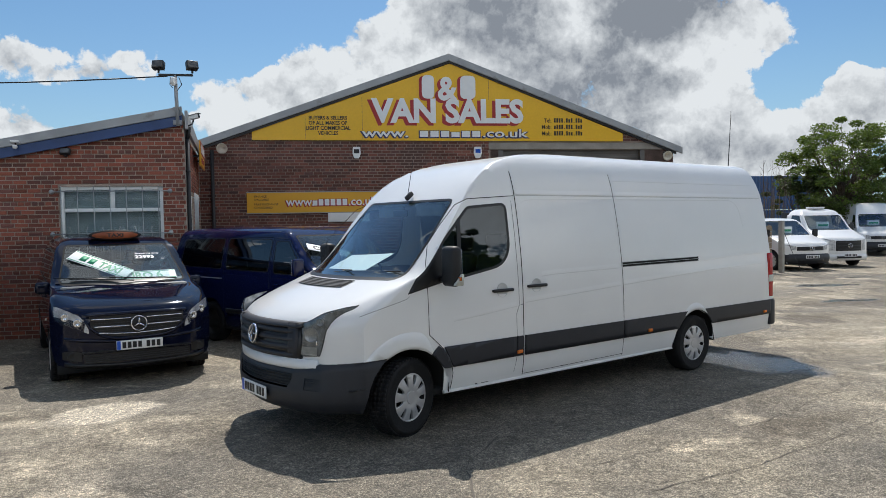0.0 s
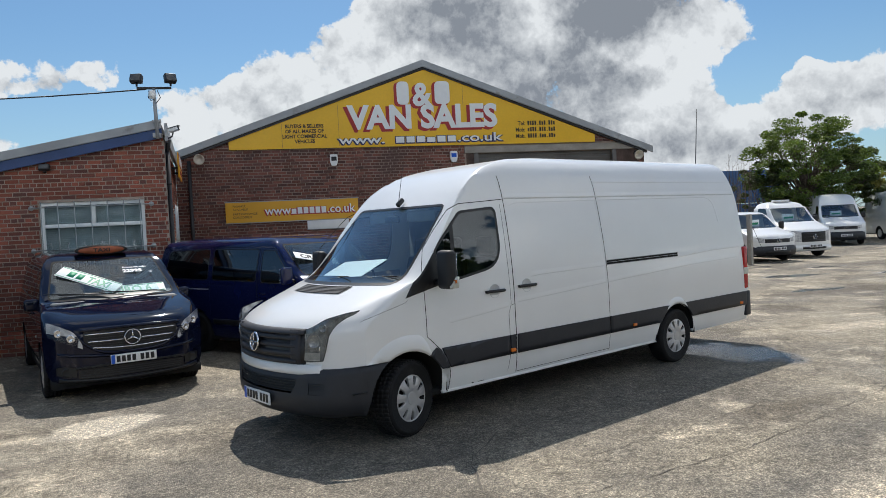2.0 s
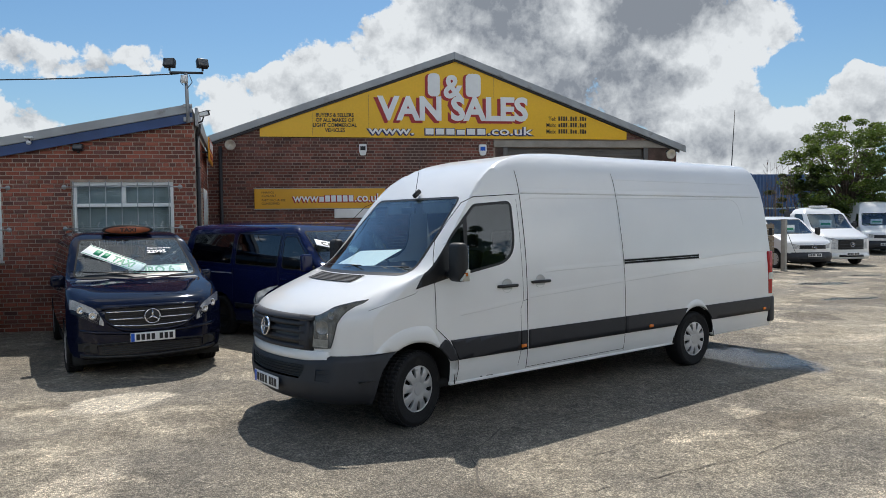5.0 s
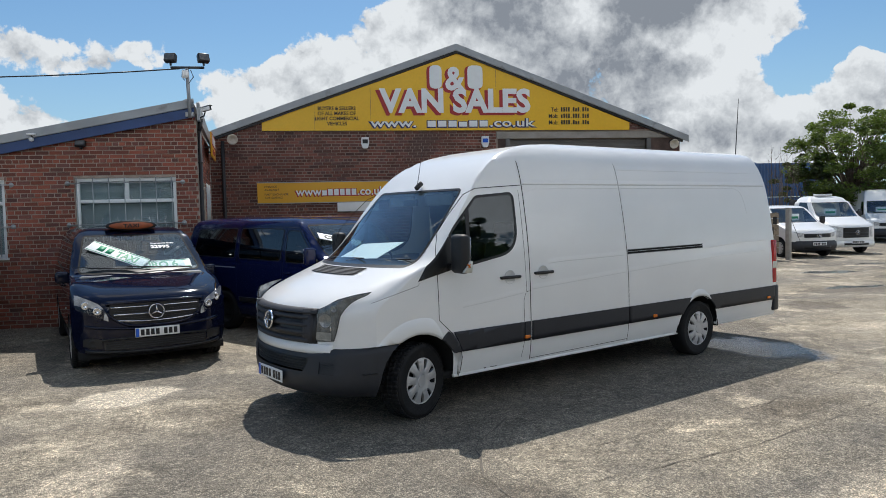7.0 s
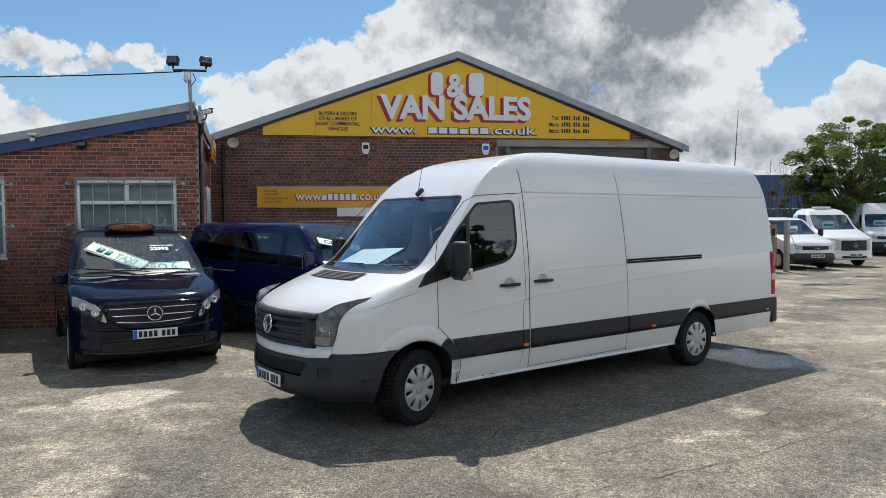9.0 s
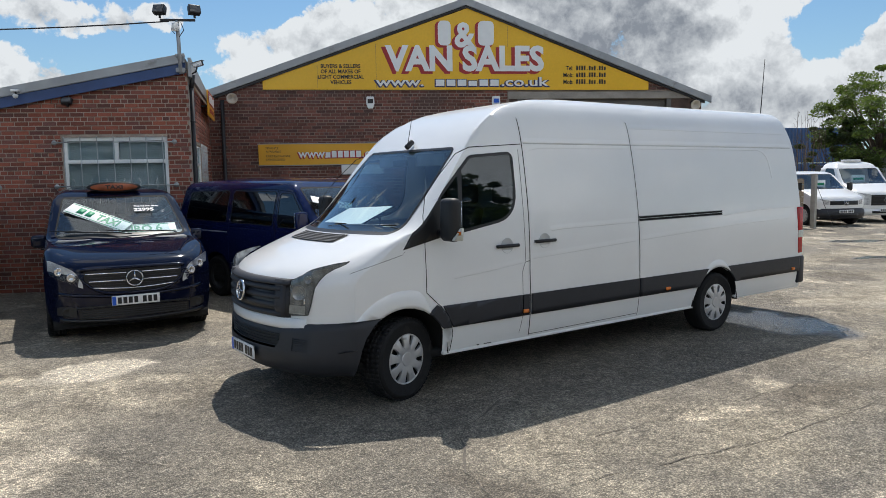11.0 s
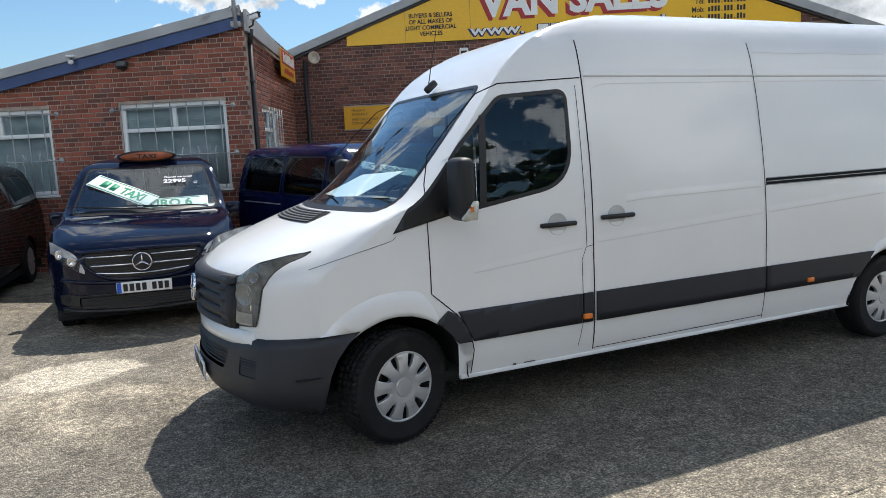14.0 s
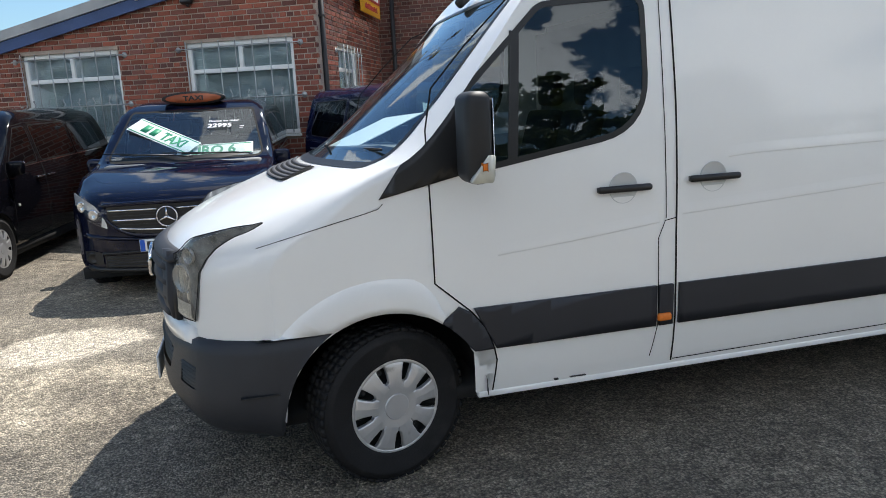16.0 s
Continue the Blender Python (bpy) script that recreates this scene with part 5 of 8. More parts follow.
def round_badge(parent, x, y, z, r, mat=CHROME, turn=0.0, tilt=0.0, spokes=3, back=None):
    """A plain ring with bars across it, facing -x before the turn."""
    b = new("badge")
    b.parent = parent
    b["label"] = "round chrome badge"
    m = Matrix.Translation((x, y, z)) @ Matrix.Rotation(radians(turn), 4, 'Z') @ Matrix.Rotation(radians(tilt), 4, 'Y') @ Matrix.Rotation(radians(-90), 4, 'Y')
    b.matrix_local = m
    bm = bmesh.new()
    spin(bm, [(r * 0.84, 0.0), (r * 0.86, 0.012), (r * 0.93, 0.016), (r, 0.010), (r, 0.0)], Matrix.Identity(4), seg=32)
    part("badge_ring", bm, CHROME, b)
    bm = bmesh.new()
    for k in range(spokes):
        mm = Matrix.Rotation(2 * math.pi * k / spokes, 4, 'Z')
        prism(bm, [(0, -r * 0.13), (r * 0.88, -r * 0.02), (r * 0.88, r * 0.02), (0, r * 0.13)], 0.008, mm @ Matrix.Translation((0, 0, 0.012)) @ Matrix.Rotation(radians(90), 4, 'X') @ Matrix.Translation((0, 0, 0)))
    part("badge_bars", bm, CHROME, b)
    bm = bmesh.new()
    spin(bm, [(0.0, 0.002), (r * 0.86, 0.002), (r * 0.9, 0.0)], Matrix.Identity(4), seg=32)
    part("badge_back", bm, back or BLACK, b, "dark badge ground")
    return b


def arch_liner(parent, x, z, r, side, y_out, depth, mat=UNDER):
    """The dark tunnel round a wheel."""
    bm = bmesh.new()
    n = 20
    A, C = [], []
    for k in range(n + 1):
        a = radians(-2 + 184 * k / n)
        px, pz = x + r * math.cos(a), z + r * math.sin(a)
        A.append(bm.verts.new((px, side * y_out, pz)))
        C.append(bm.verts.new((px, side * (y_out - depth), pz)))
    for k in range(n):
        bm.faces.new((A[k], A[k + 1], C[k + 1], C[k]))
    bm.faces.new(list(reversed(C)))
    return part("wheel_arch_liner", bm, mat, parent)


def arch_poly(x, z, r, n=14, low=-0.05):
    pts = [(x + r * math.cos(radians(a)), z + r * math.sin(radians(a))) for a in [180 * k / n for k in range(n + 1)]]
    return pts + [(x - r, low), (x + r, low)]


def wing_mirror(parent, x, y, z, h, w, side, mat, label, lamp=True, cap=None):
    m = new("wing_mirror")
    m.parent = parent
    m["label"] = label
    m.matrix_local = Matrix.Translation((x, y, z))
    bm = bmesh.new()
    box(bm, -0.05, 0.06, -w / 2, w / 2, -h / 2, h / 2, bevel=0.045, seg=4)
    part("mirror_shell", bm, mat, m)
    part("mirror_glass", boxes((0.06, 0.064, -w * 0.40, w * 0.40, -h * 0.42, h * 0.42), bevel=0.002), CHROME, m, "mirror glass")
    bm = bmesh.new()
    tube(bm, [(0.0, -side * w * 0.4, -h * 0.30), (0.01, -side * (w * 0.5 + 0.07), -h * 0.34), (0.03, -side * (w * 0.5 + 0.12), -h * 0.30)], 0.03, seg=10)
    part("mirror_arm", bm, BLACK, m)
    if lamp:
        bm = bmesh.new()
        prism(bm, rounded([(-0.054, -h * 0.5 + 0.01), (0.045, -h * 0.5 + 0.01), (0.055, -h * 0.18), (0.03, -h * 0.18)], 0.012), 0.03, Matrix.Translation((0, side * (w / 2) - (0.012 if side > 0 else 0.018), 0)))
        part("mirror_indicator", bm, LAMPGLASS, m, "clear indicator lens with an amber bulb")
        part("indicator_bulb", boxes((0.0, 0.02, side * (w / 2 + 0.004), side * (w / 2 + 0.021), -h * 0.34, -h * 0.26), bevel=0.003), AMBER, m, "amber bulb")
    return m


def seat(parent, x, y, z, mat=SEATCLOTH):
    s = new("seat")
    s.parent = parent
    s.matrix_local = Matrix.Translation((x, y, z))
    part("cushion", boxes((-0.25, 0.25, -0.24, 0.24, 0, 0.14), bevel=0.05), mat, s)
    bm = bmesh.new()
    box(bm, -0.06, 0.06, -0.23, 0.23, 0.0, 0.62, bevel=0.045, m=Matrix.Translation((0.28, 0, 0.10)) @ Matrix.Rotation(radians(14), 4, 'Y'))
    part("backrest", bm, mat, s)
    part("headrest", boxes((0.40, 0.49, -0.13, 0.13, 0.73, 0.92), bevel=0.035), mat, s)
    return s


def steering_wheel(parent, x, y, z):
    s = new("steering_wheel")
    s.parent = parent
    m = Matrix.Translation((x, y, z)) @ Matrix.Rotation(radians(-62), 4, 'Y')
    s.matrix_local = m
    bm = bmesh.new()
    prof = [(0.19 + 0.014 * math.cos(2 * math.pi * k / 8), 0.014 * math.sin(2 * math.pi * k / 8)) for k in range(9)]
    spin(bm, prof, Matrix.Identity(4), seg=28)
    part("rim_ring", bm, BLACK, s)
    part("hub", boxes((-0.07, 0.07, -0.08, 0.08, -0.03, 0.02), bevel=0.02), BLACK, s)
    part("spoke", boxes((-0.02, 0.02, -0.185, 0.185, -0.02, 0.0), bevel=0.006), BLACK, s)
    return s


def wiper(parent, a, b, side_up=0.012):
    w = new("wiper")
    w.parent = parent
    a, b = Vector(a), Vector(b)
    bm = bmesh.new()
    tube(bm, [a, a.lerp(b, 0.25) + Vector((-0.01, 0, side_up)), b], 0.008, seg=8)
    part("wiper_arm", bm, BLACK, w)
    bm = bmesh.new()
    d = (b - a).normalized()
    rod(bm, a + d * 0.12 + Vector((0.0, 0, 0.012)), b + d * 0.18 + Vector((0.0, 0, 0.010)), 0.006, seg=6)
    part("wiper_blade", bm, BLACK, w)


def side_only(s, wmin=0.6):
    return lambda c, n: s * c.y > wmin and abs(n.y) > 0.5


def front_only(zmin):
    return lambda c, n: c.z > zmin and c.x < 1.2 and abs(n.x) > 0.25


def smooth_pts(pts):
    return [tuple(p) for p in smooth_line(pts, 0.04, 4)]


# ---- the white van ----
def white_van():
    V = empty("panel_van", Matrix.Identity(4), "long white high-roof panel van with dark grey side mouldings", "van")
    H = Hull((-0.955, 0.72), [(-0.955, 1.02), (-0.93, 1.085), (-0.70, 1.20), (-0.40, 1.315), (-0.13, 1.405), (0.05, 1.56), (0.70, 2.115), (0.86, 2.26), (1.05, 2.39), (1.30, 2.51), (1.70, 2.60), (2.3, 2.64), (3.2, 2.66), (5.0, 2.66), (6.0, 2.64)],
             [(0.28, 0.94), (0.36, 0.965), (0.46, 0.985), (0.60, 1.0), (0.80, 1.004), (1.05, 1.002), (1.25, 0.992), (1.45, 0.975), (1.70, 0.945), (1.90, 0.917), (2.08, 0.888), (2.20, 0.862), (2.32, 0.825), (2.42, 0.78)],
             [(0, 2.67), (0.35, 2.655), (0.52, 2.63), (0.64, 2.59), (0.72, 2.525), (0.78, 2.42), (0.83, 2.30)],
             0.29, 0.34, [(0.3, 6.17), (0.8, 6.17), (1.3, 6.15), (1.9, 6.12), (2.2, 6.10), (2.5, 6.06), (2.7, 6.02)], 4.9, 2.42, fade=(-0.15, 1.05))
    bm = H.sheet(16, 30)
    for s in (-1, 1):
        for x, r in ((0.0, 0.445), (4.325, 0.425)):
            carve(bm, arch_poly(x, 0.335, r), (0, 2), side_only(s, 0.9)).free()
            arch_liner(V, x, 0.345, r + 0.01, s, 0.98, 0.42)
    # windscreen: black edge, then glass
    ws = rounded([(-0.83, 1.40), (0.83, 1.40), (0.735, 2.10), (-0.735, 2.10)], 0.06)
    rim = carve(bm, grow(ws, 0.022), (1, 2), lambda c, n: c.x < 0.95 and c.z > 1.36 and abs(n.x) > 0.3 and abs(c.y) < 0.9)
    pane = carve(rim, ws, (1, 2), lambda c, n: True)
    part("windscreen_seal", shifted(rim, (-0.002, 0, 0.002)), BLACK, V)
    g = part("windscreen", pane, GLASS, V, "clear windscreen with a sky-blue reflection")
    g.visible_shadow = False
    # bonnet, as a lid of its own
    lid = carve(bm, [(-0.80, 1.03), (-0.60, 1.05), (0.60, 1.05), (0.80, 1.03), (0.86, 1.36), (0.83, 1.372), (-0.83, 1.372), (-0.86, 1.36)], (1, 2), lambda c, n: c.x < 0.2 and n.z > 0.2 and c.z < 1.39)
    bon = part("bonnet", shifted(lid, (0, 0, 0.004)), WHITE, V)
    for s in (-1, 1):
        # door glass and its black frame
        win = rounded([(0.47, 1.372), (1.238, 1.497), (1.247, 2.055), (0.775, 2.02), (0.415, 1.675)], [0.05, 0.27, 0.05, 0.10, 0.05], 7)
        edge = carve(bm, grow(win, 0.026), (0, 2), side_only(s))
        glass = carve(edge, win, (0, 2), lambda c, n: True)
        part("door_window_frame", shifted(edge, (0, s * 0.003, 0)), BLACK, V)
        part("door_window", glass, TINTGLASS, V, "tinted door glass")
        part("quarterlight_post", ribbon(H, fine([(0.60, 1.385), (0.645, 1.925)]), 0.045, 0.004, s), BLACK, V)
        # black triangle under the mirror
        tri = carve(bm, [(0.005, 1.262), (0.47, 1.36), (0.40, 1.655), (0.30, 1.66)], (0, 2), side_only(s))
        part("mirror_panel", thicken(tri, 0.006), BLACK, V)
        wedge = carve(bm, [(0.245, 0.708), (0.388, 0.562), (0.476, 0.562), (0.438, 0.66), (0.375, 0.742), (0.325, 0.772)], (0, 2), side_only(s, 0.9))
        tail = carve(H.sheet(16, 30), [(0.398, 0.345), (0.474, 0.345), (0.490, 0.50), (0.474, 0.562), (0.386, 0.562)], (0, 2), side_only(s, 0.9))
        part("wing_tail", tail, WHITE, V)
        part("arch_trim", thicken(wedge, 0.018), STRIP, V, "dark arch trim")
        # dark moulding along the side
        for x0, x1 in ((0.49, 1.285), (1.30, 1.372), (1.405, 2.925), (2.945, 4.32), (4.33, 6.10)):
            pc = carve(bm, [(x0, 0.562), (x1, 0.562), (x1, 0.757), (x0 - (0.10 if x0 < 0.5 else 0), 0.757)], (0, 2), side_only(s, 0.9))
            part("side_moulding", thicken(pc, 0.016), STRIP, V, "dark grey side moulding")
    # front door and sliding door as their own sheets
    for s in (-1, 1):
        d = carve(bm, [(0.495, 0.375), (1.376, 0.415), (1.395, 2.135), (0.70, 2.10), (0.24, 1.68), (0.222, 0.90), (0.385, 0.745), (0.45, 0.66), (0.49, 0.56)], (0, 2), lambda c, n, s=s: s * c.y > 0.6 and abs(n.y) > 0.45 and c.z > 0.37)
        part("front_door", d, WHITE, V, "white front door")
    d = carve(bm, [(1.412, 0.40), (2.935, 0.42), (2.935, 2.40), (1.412, 2.40)], (0, 2), lambda c, n: c.y < -0.6 and abs(n.y) > 0.3)
    part("sliding_door", d, WHITE, V, "white sliding side door")
    part("body", bm, WHITE, V, "white painted body")
    # rear end and underside
    bm = bmesh.new()
    ring = [(H.w(z) - 0.012, z) for z in [0.36 + k * 0.1 for k in range(21)]] + [(0.70, 2.50), (0.55, 2.58), (0.3, 2.62)]
    pts = [(y, z) for y, z in ring] + [(-y, z) for y, z in reversed(ring)]
    bm.faces.new([bm.verts.new((lerp(H.rear, z) - 0.02, y, z)) for y, z in pts])
    part("rear_doors", bm, WHITE, V, smooth=False)
    # high box under the bonnet: unseen, added to stop sun leaking through
    part("underbody", boxes((-0.45, 4.0, -0.90, 0.90, 0.30, 0.36), (4.0, 6.05, -0.88, 0.88, 0.42, 0.48), (-0.80, -0.45, -0.7, 0.7, 0.32, 0.36), (0.45, 3.85, -0.55, 0.55, 0.20, 0.30), (-0.4, 0.4, -0.5, 0.5, 0.2, 0.6), (-0.68, 0.02, -0.56, 0.56, 0.40, 1.0), (3.9, 4.75, -0.5, 0.5, 0.25, 0.5), (0.5, 3.8, -0.93, -0.86, 0.30, 0.40)), UNDER, V)
    part("load_floor", boxes((1.45, 6.0, -0.90, 0.90, 0.55, 0.62)), UNDER, V)
    part("bulkhead", boxes((1.48, 1.52, -0.86, 0.86, 0.62, 2.05), (1.48, 1.52, -0.68, 0.68, 2.05, 2.45)), INTERIOR, V, "grey bulkhead behind the seats")
    for s in (-1, 1):
        part("sill", boxes((0.41, 3.92, s * 0.945 - 0.02, s * 0.945 + 0.02, 0.315, 0.345), (4.74, 6.08, s * 0.945 - 0.02, s * 0.945 + 0.02, 0.350, 0.380), bevel=0.008), WHITE, V, "white sill edge")
    # shut lines
    for s in (-1, 1):
        lines = [[(0.478, 0.345), (0.495, 0.50), (0.482, 0.562), (0.444, 0.66), (0.38, 0.742), (0.222, 0.885), (0.222, 1.53), (0.26, 1.70), (0.42, 1.87), (0.62, 2.055), (0.78, 2.115), (1.39, 2.15)],
                 [(1.392, 0.36), (1.387, 1.0), (1.402, 1.6), (1.402, 2.15), (1.41, 2.40)],
                 [(1.27, 0.40), (1.30, 0.56), (1.295, 0.98), (1.33, 1.06), (1.39, 1.07)],
                 [(1.335, 1.07), (1.345, 2.10)],
                 [(0.02, 1.245), (0.0, 1.225), (-0.06, 1.21), (-0.50, 1.111)]]
        if s < 0:
            lines += [[(2.94, 0.36), (2.94, 1.6), (2.925, 2.16), (2.94, 2.41)], [(1.40, 0.368), (2.94, 0.380)]]
        for k, ln in enumerate(lines):
            part("shut_line", ribbon(H, fine(ln), (0.007, 0.009, 0.0045, 0.0045, 0.003, 0.007, 0.005)[k], 0.0025, s), SEAM, V)
    # pressed ribs: a roof joint, the long window panels and a rising crease
    for s in (-1, 1):
        part("roof_joint", bead(H, fine([(1.42, 2.168), (2.92, 2.168)]), 0.085, 0.007, s), WHITE, V)
        part("roof_joint", bead(H, fine([(2.955, 2.168), (6.05, 2.168)]), 0.085, 0.007, s), WHITE, V)
        # thin grey line under the roof joint: the crease's soft shadow, drawn as colour
        part("roof_gap", ribbon(H, fine([(1.42, 2.155), (6.05, 2.155)]), 0.004, 0.0025, s), CREASE_SHADE, V)
        for ln in ([(1.475, 2.085), (1.53, 2.115), (2.90, 2.125)], [(2.96, 2.125), (5.33, 2.13), (5.455, 2.07), (5.495, 1.96), (5.53, 1.78)],
                   [(0.51, 0.985), (0.9, 1.018), (1.30, 1.060)], [(1.42, 1.088), (2.9, 1.163)], [(2.96, 1.166), (4.72, 1.245), (5.9, 1.27)], [(1.67, 1.335), (1.80, 1.345), (2.9, 1.358)], 
                   [(2.97, 2.34), (5.95, 2.34)], [(4.45, 1.36), (5.2, 1.40), (6.0, 1.41)]):
            part("pressed_rib", bead(H, smooth_pts(ln), 0.085, 0.0032, s), WHITE, V)
        # blisters over the wheels
        for x, r0, r1, a0, a1 in ((0.0, 0.447, 0.60, 57, 172), (4.325, 0.427, 0.52, 58, 122)):
            b2 = bmesh.new()
            prev = None
            for k in range(29):
                f = k / 28
                a = radians(a0 + (a1 - a0) * f)
                fade = math.sin(math.pi * f) ** 0.5 if x > 1 else min(1, f * 6, (1 - f) * 8) ** 0.6
                row = []
                for q, off in ((r0, -0.03), (r0, 0.016), (r0 + 0.03, 0.020), (r1 - 0.03, 0.014), (r1, -0.004)):
                    rr = r0 + (q - r0) * max(0.25, fade)
                    px, pz = x + rr * math.cos(a), 0.335 + rr * math.sin(a)
                    if x < 1 and px < 0:
                        pz = max(pz, 0.728)
                    row.append(b2.verts.new((px, s * (H.w(pz) + off), pz)))
                if prev:
                    for i in range(4):
                        b2.faces.new((prev[i], prev[i + 1], row[i + 1], row[i]))
                prev = row
            part("wheel_blister", b2, WHITE, V)
        # handles, rail, markers
        for x, z in ((1.12, 1.226),) + (((1.585, 1.244),) if s < 0 else ()):
            h = new("door_handle")
            h.parent = V
            h["label"] = "black door handle over a white cup"
            b2 = bmesh.new()
            spin(b2, [(0.0, 0.001), (0.066, 0.001), (0.07, 0.004), (0.072, 0.0)], Matrix.Translation((x, s * (H.w(z) + 0.001), z)) @ Matrix.Rotation(radians(90 if s < 0 else -90), 4, 'X'), seg=24)
            part("handle_cup", b2, GREYCUP, h, "pale round handle cup")
            y = s * (H.w(z) + 0.018)
            part("grip", boxes((x - 0.135, x + 0.135, y - 0.014, y + 0.014, z - 0.017, z + 0.014), bevel=0.012), BLACK, h)
            part("handle_foot", boxes((x - 0.13, x - 0.09, min(y, y - s * 0.03), max(y, y - s * 0.03), z - 0.014, z + 0.010), (x + 0.09, x + 0.13, min(y, y - s * 0.03), max(y, y - s * 0.03), z - 0.014, z + 0.010), bevel=0.003), BLACK, h)
        for x in (1.322, 3.40, 5.94):
            y = s * (H.w(0.6) + 0.02)
            part("side_marker", boxes((x - 0.035, x + 0.035, y - 0.012, y + 0.012, 0.585, 0.622), bevel=0.009), AMBER, V, "amber side marker lamp")
    r = new("slide_rail")
    r.parent = V
    r["label"] = "dark slide rail channel with pale edges"
    part("rail_channel", ribbon(H, fine([(2.95, 1.386), (4.42, 1.392)]), 0.052, 0.004, -1), SEAM, r)
    for z in (1.413, 1.388, 1.361):
        part("rail_lip", ribbon(H, fine([(2.95, z), (4.42, z + 0.006)]), 0.006, 0.010, -1), GREYTRIM, r)
    # front: bumper, grille, lamps
    bumper(V, H)
    grille = new("grille")
    grille.parent = V
    grille["label"] = "dark grey slatted radiator grille"

    def front_x(y, d=0.0):
        return front_line(H, y) - d

    def front_strip(z0, z1, y0, y1, d0, d1, n=18, lean=0.0):
        b3 = bmesh.new()
        prev = None
        for k in range(n + 1):
            y = y0 + (y1 - y0) * k / n
            x = front_x(y)
            row = [b3.verts.new(q) for q in ((x - d0, y, z0), (x - d1, y, z0 + (z1 - z0) * 0.3), (x - d1 + lean, y, z1), (x + 0.02 + lean, y, z1), (x + 0.02, y, z0))]
            if prev:
                for i in range(5):
                    b3.faces.new((prev[i], prev[(i + 1) % 5], row[(i + 1) % 5], row[i]))
            else:
                b3.faces.new(row)
            prev = row
        b3.faces.new(list(reversed(prev)))
        return b3

    part("grille_back", front_strip(0.745, 1.050, -0.63, 0.63, 0.024, 0.024, lean=0.02), BLACK, grille)
    for k, z in enumerate((0.755, 0.825, 0.895, 0.965)):
        part("grille_slat", front_strip(z, z + 0.046, -0.56, 0.56, 0.026, 0.048, lean=0.012 + 0.006 * k), GRILLE, grille)
    part("grille_frame", front_strip(1.018, 1.062, -0.64, 0.64, 0.034, 0.034, lean=0.045), GRILLE, grille)
    for s in (-1, 1):
        part("grille_frame", front_strip(0.735, 1.06, *sorted((s * 0.50, s * 0.598)), 0.026, 0.044, n=4, lean=0.02), GRILLE, grille)
    round_badge(V, -1.012, 0, 0.925, 0.088, spokes=4, tilt=6)
    part("front_valance", front_strip(0.665, 0.755, -0.79, 0.79, 0.028, 0.030), WHITE, V, "white strip below the grille")
    for s in (-1, 1):
        headlight(V, s)
    number_plate(V, -1.020, 0.0, 0.425, 0)
    # bonnet vents, wipers, aerial
    v = new("bonnet_vent")
    v.parent = V
    v["label"] = "black slatted vent at the back of the bonnet"

    def bonnet_z(x, y):
        return lerp([(-0.70, 1.20), (-0.40, 1.315), (-0.13, 1.405)], x - 0.29 * y * y) + 0.006

    b3 = bmesh.new()
    prev = None
    for q in range(15):
        y = -0.43 + 0.86 * q / 14
        row = [b3.verts.new((x + 0.29 * y * y, y, bonnet_z(x + 0.29 * y * y, y))) for x in (-0.405, -0.245)]
        if prev:
            b3.faces.new((prev[0], prev[1], row[1], row[0]))
        prev = row
    part("vent_floor", b3, SEAM, v)
    for k in range(6):
        x = -0.395 + 0.028 * k
        b3 = bmesh.new()
        prev = None
        for q in range(15):
            y = (-0.42 + 0.84 * q / 14) * (1 - 0.02 * k)
            xx = x + 0.29 * y * y
            zz = bonnet_z(xx, y)
            row = [b3.verts.new((xx - 0.009, y, zz)), b3.verts.new((xx - 0.005, y, zz + 0.003)), b3.verts.new((xx + 0.008, y, zz + 0.005)), b3.verts.new((xx + 0.008, y, zz + 0.001))]
            if prev:
                for i in range(3):
                    b3.faces.new((prev[i], prev[i + 1], row[i + 1], row[i]))
            prev = row
        part("vent_slat", b3, GRILLE, v)
    b3 = bmesh.new()
    prev = None
    for k in range(21):
        y = -0.84 + 1.68 * k / 20
        x = -0.125 + 0.29 * y * y
        row = [b3.verts.new((x - 0.025, y, 1.396)), b3.verts.new((x + 0.01, y, 1.414)), b3.verts.new((x + 0.035, y, 1.438))]
        if prev:
            b3.faces.new((prev[0], prev[1], row[1], row[0])); b3.faces.new((prev[1], prev[2], row[2], row[1]))
        prev = row
    part("scuttle", b3, BLACK, V, "black scuttle panel below the windscreen")
    wiper(V, (-0.12, 0.10, 1.420), (0.03, -0.62, 1.440))
    wiper(V, (0.0, 0.66, 1.420), (-0.09, -0.05, 1.440))
    a = new("aerial")
    a.parent = V
    b3 = bmesh.new()
    box(b3, -0.04, 0.07, -0.022, 0.022, -0.02, 0.032, bevel=0.016, m=Matrix.Translation((0.70, -0.03, 2.16)) @ Matrix.Rotation(radians(-40), 4, 'Y'))
    part("aerial_foot", b3, BLACK, a)
    b3 = bmesh.new()
    rod(b3, (0.69, -0.03, 2.18), (0.78, -0.03, 2.62), 0.004, 0.002, seg=6)
    part("whip", b3, BLACK, a)
    # mirrors
    for s in (-1, 1):
        wing_mirror(V, 0.37, s * 1.15, 1.50, 0.36, 0.20, s, MIRRORBLACK, "tall black wing mirror with a clear indicator")
    # cab
    c = new("cab_interior")
    c.parent = V
    part("dashboard", boxes((0.04, 0.46, -0.84, 0.84, 1.08, 1.40), (0.34, 0.60, -0.2, 0.2, 0.75, 1.2), bevel=0.05), INTERIOR, c)
    part("cab_floor", boxes((0.48, 1.47, -0.88, 0.88, 0.55, 0.60)), INTERIOR, c)
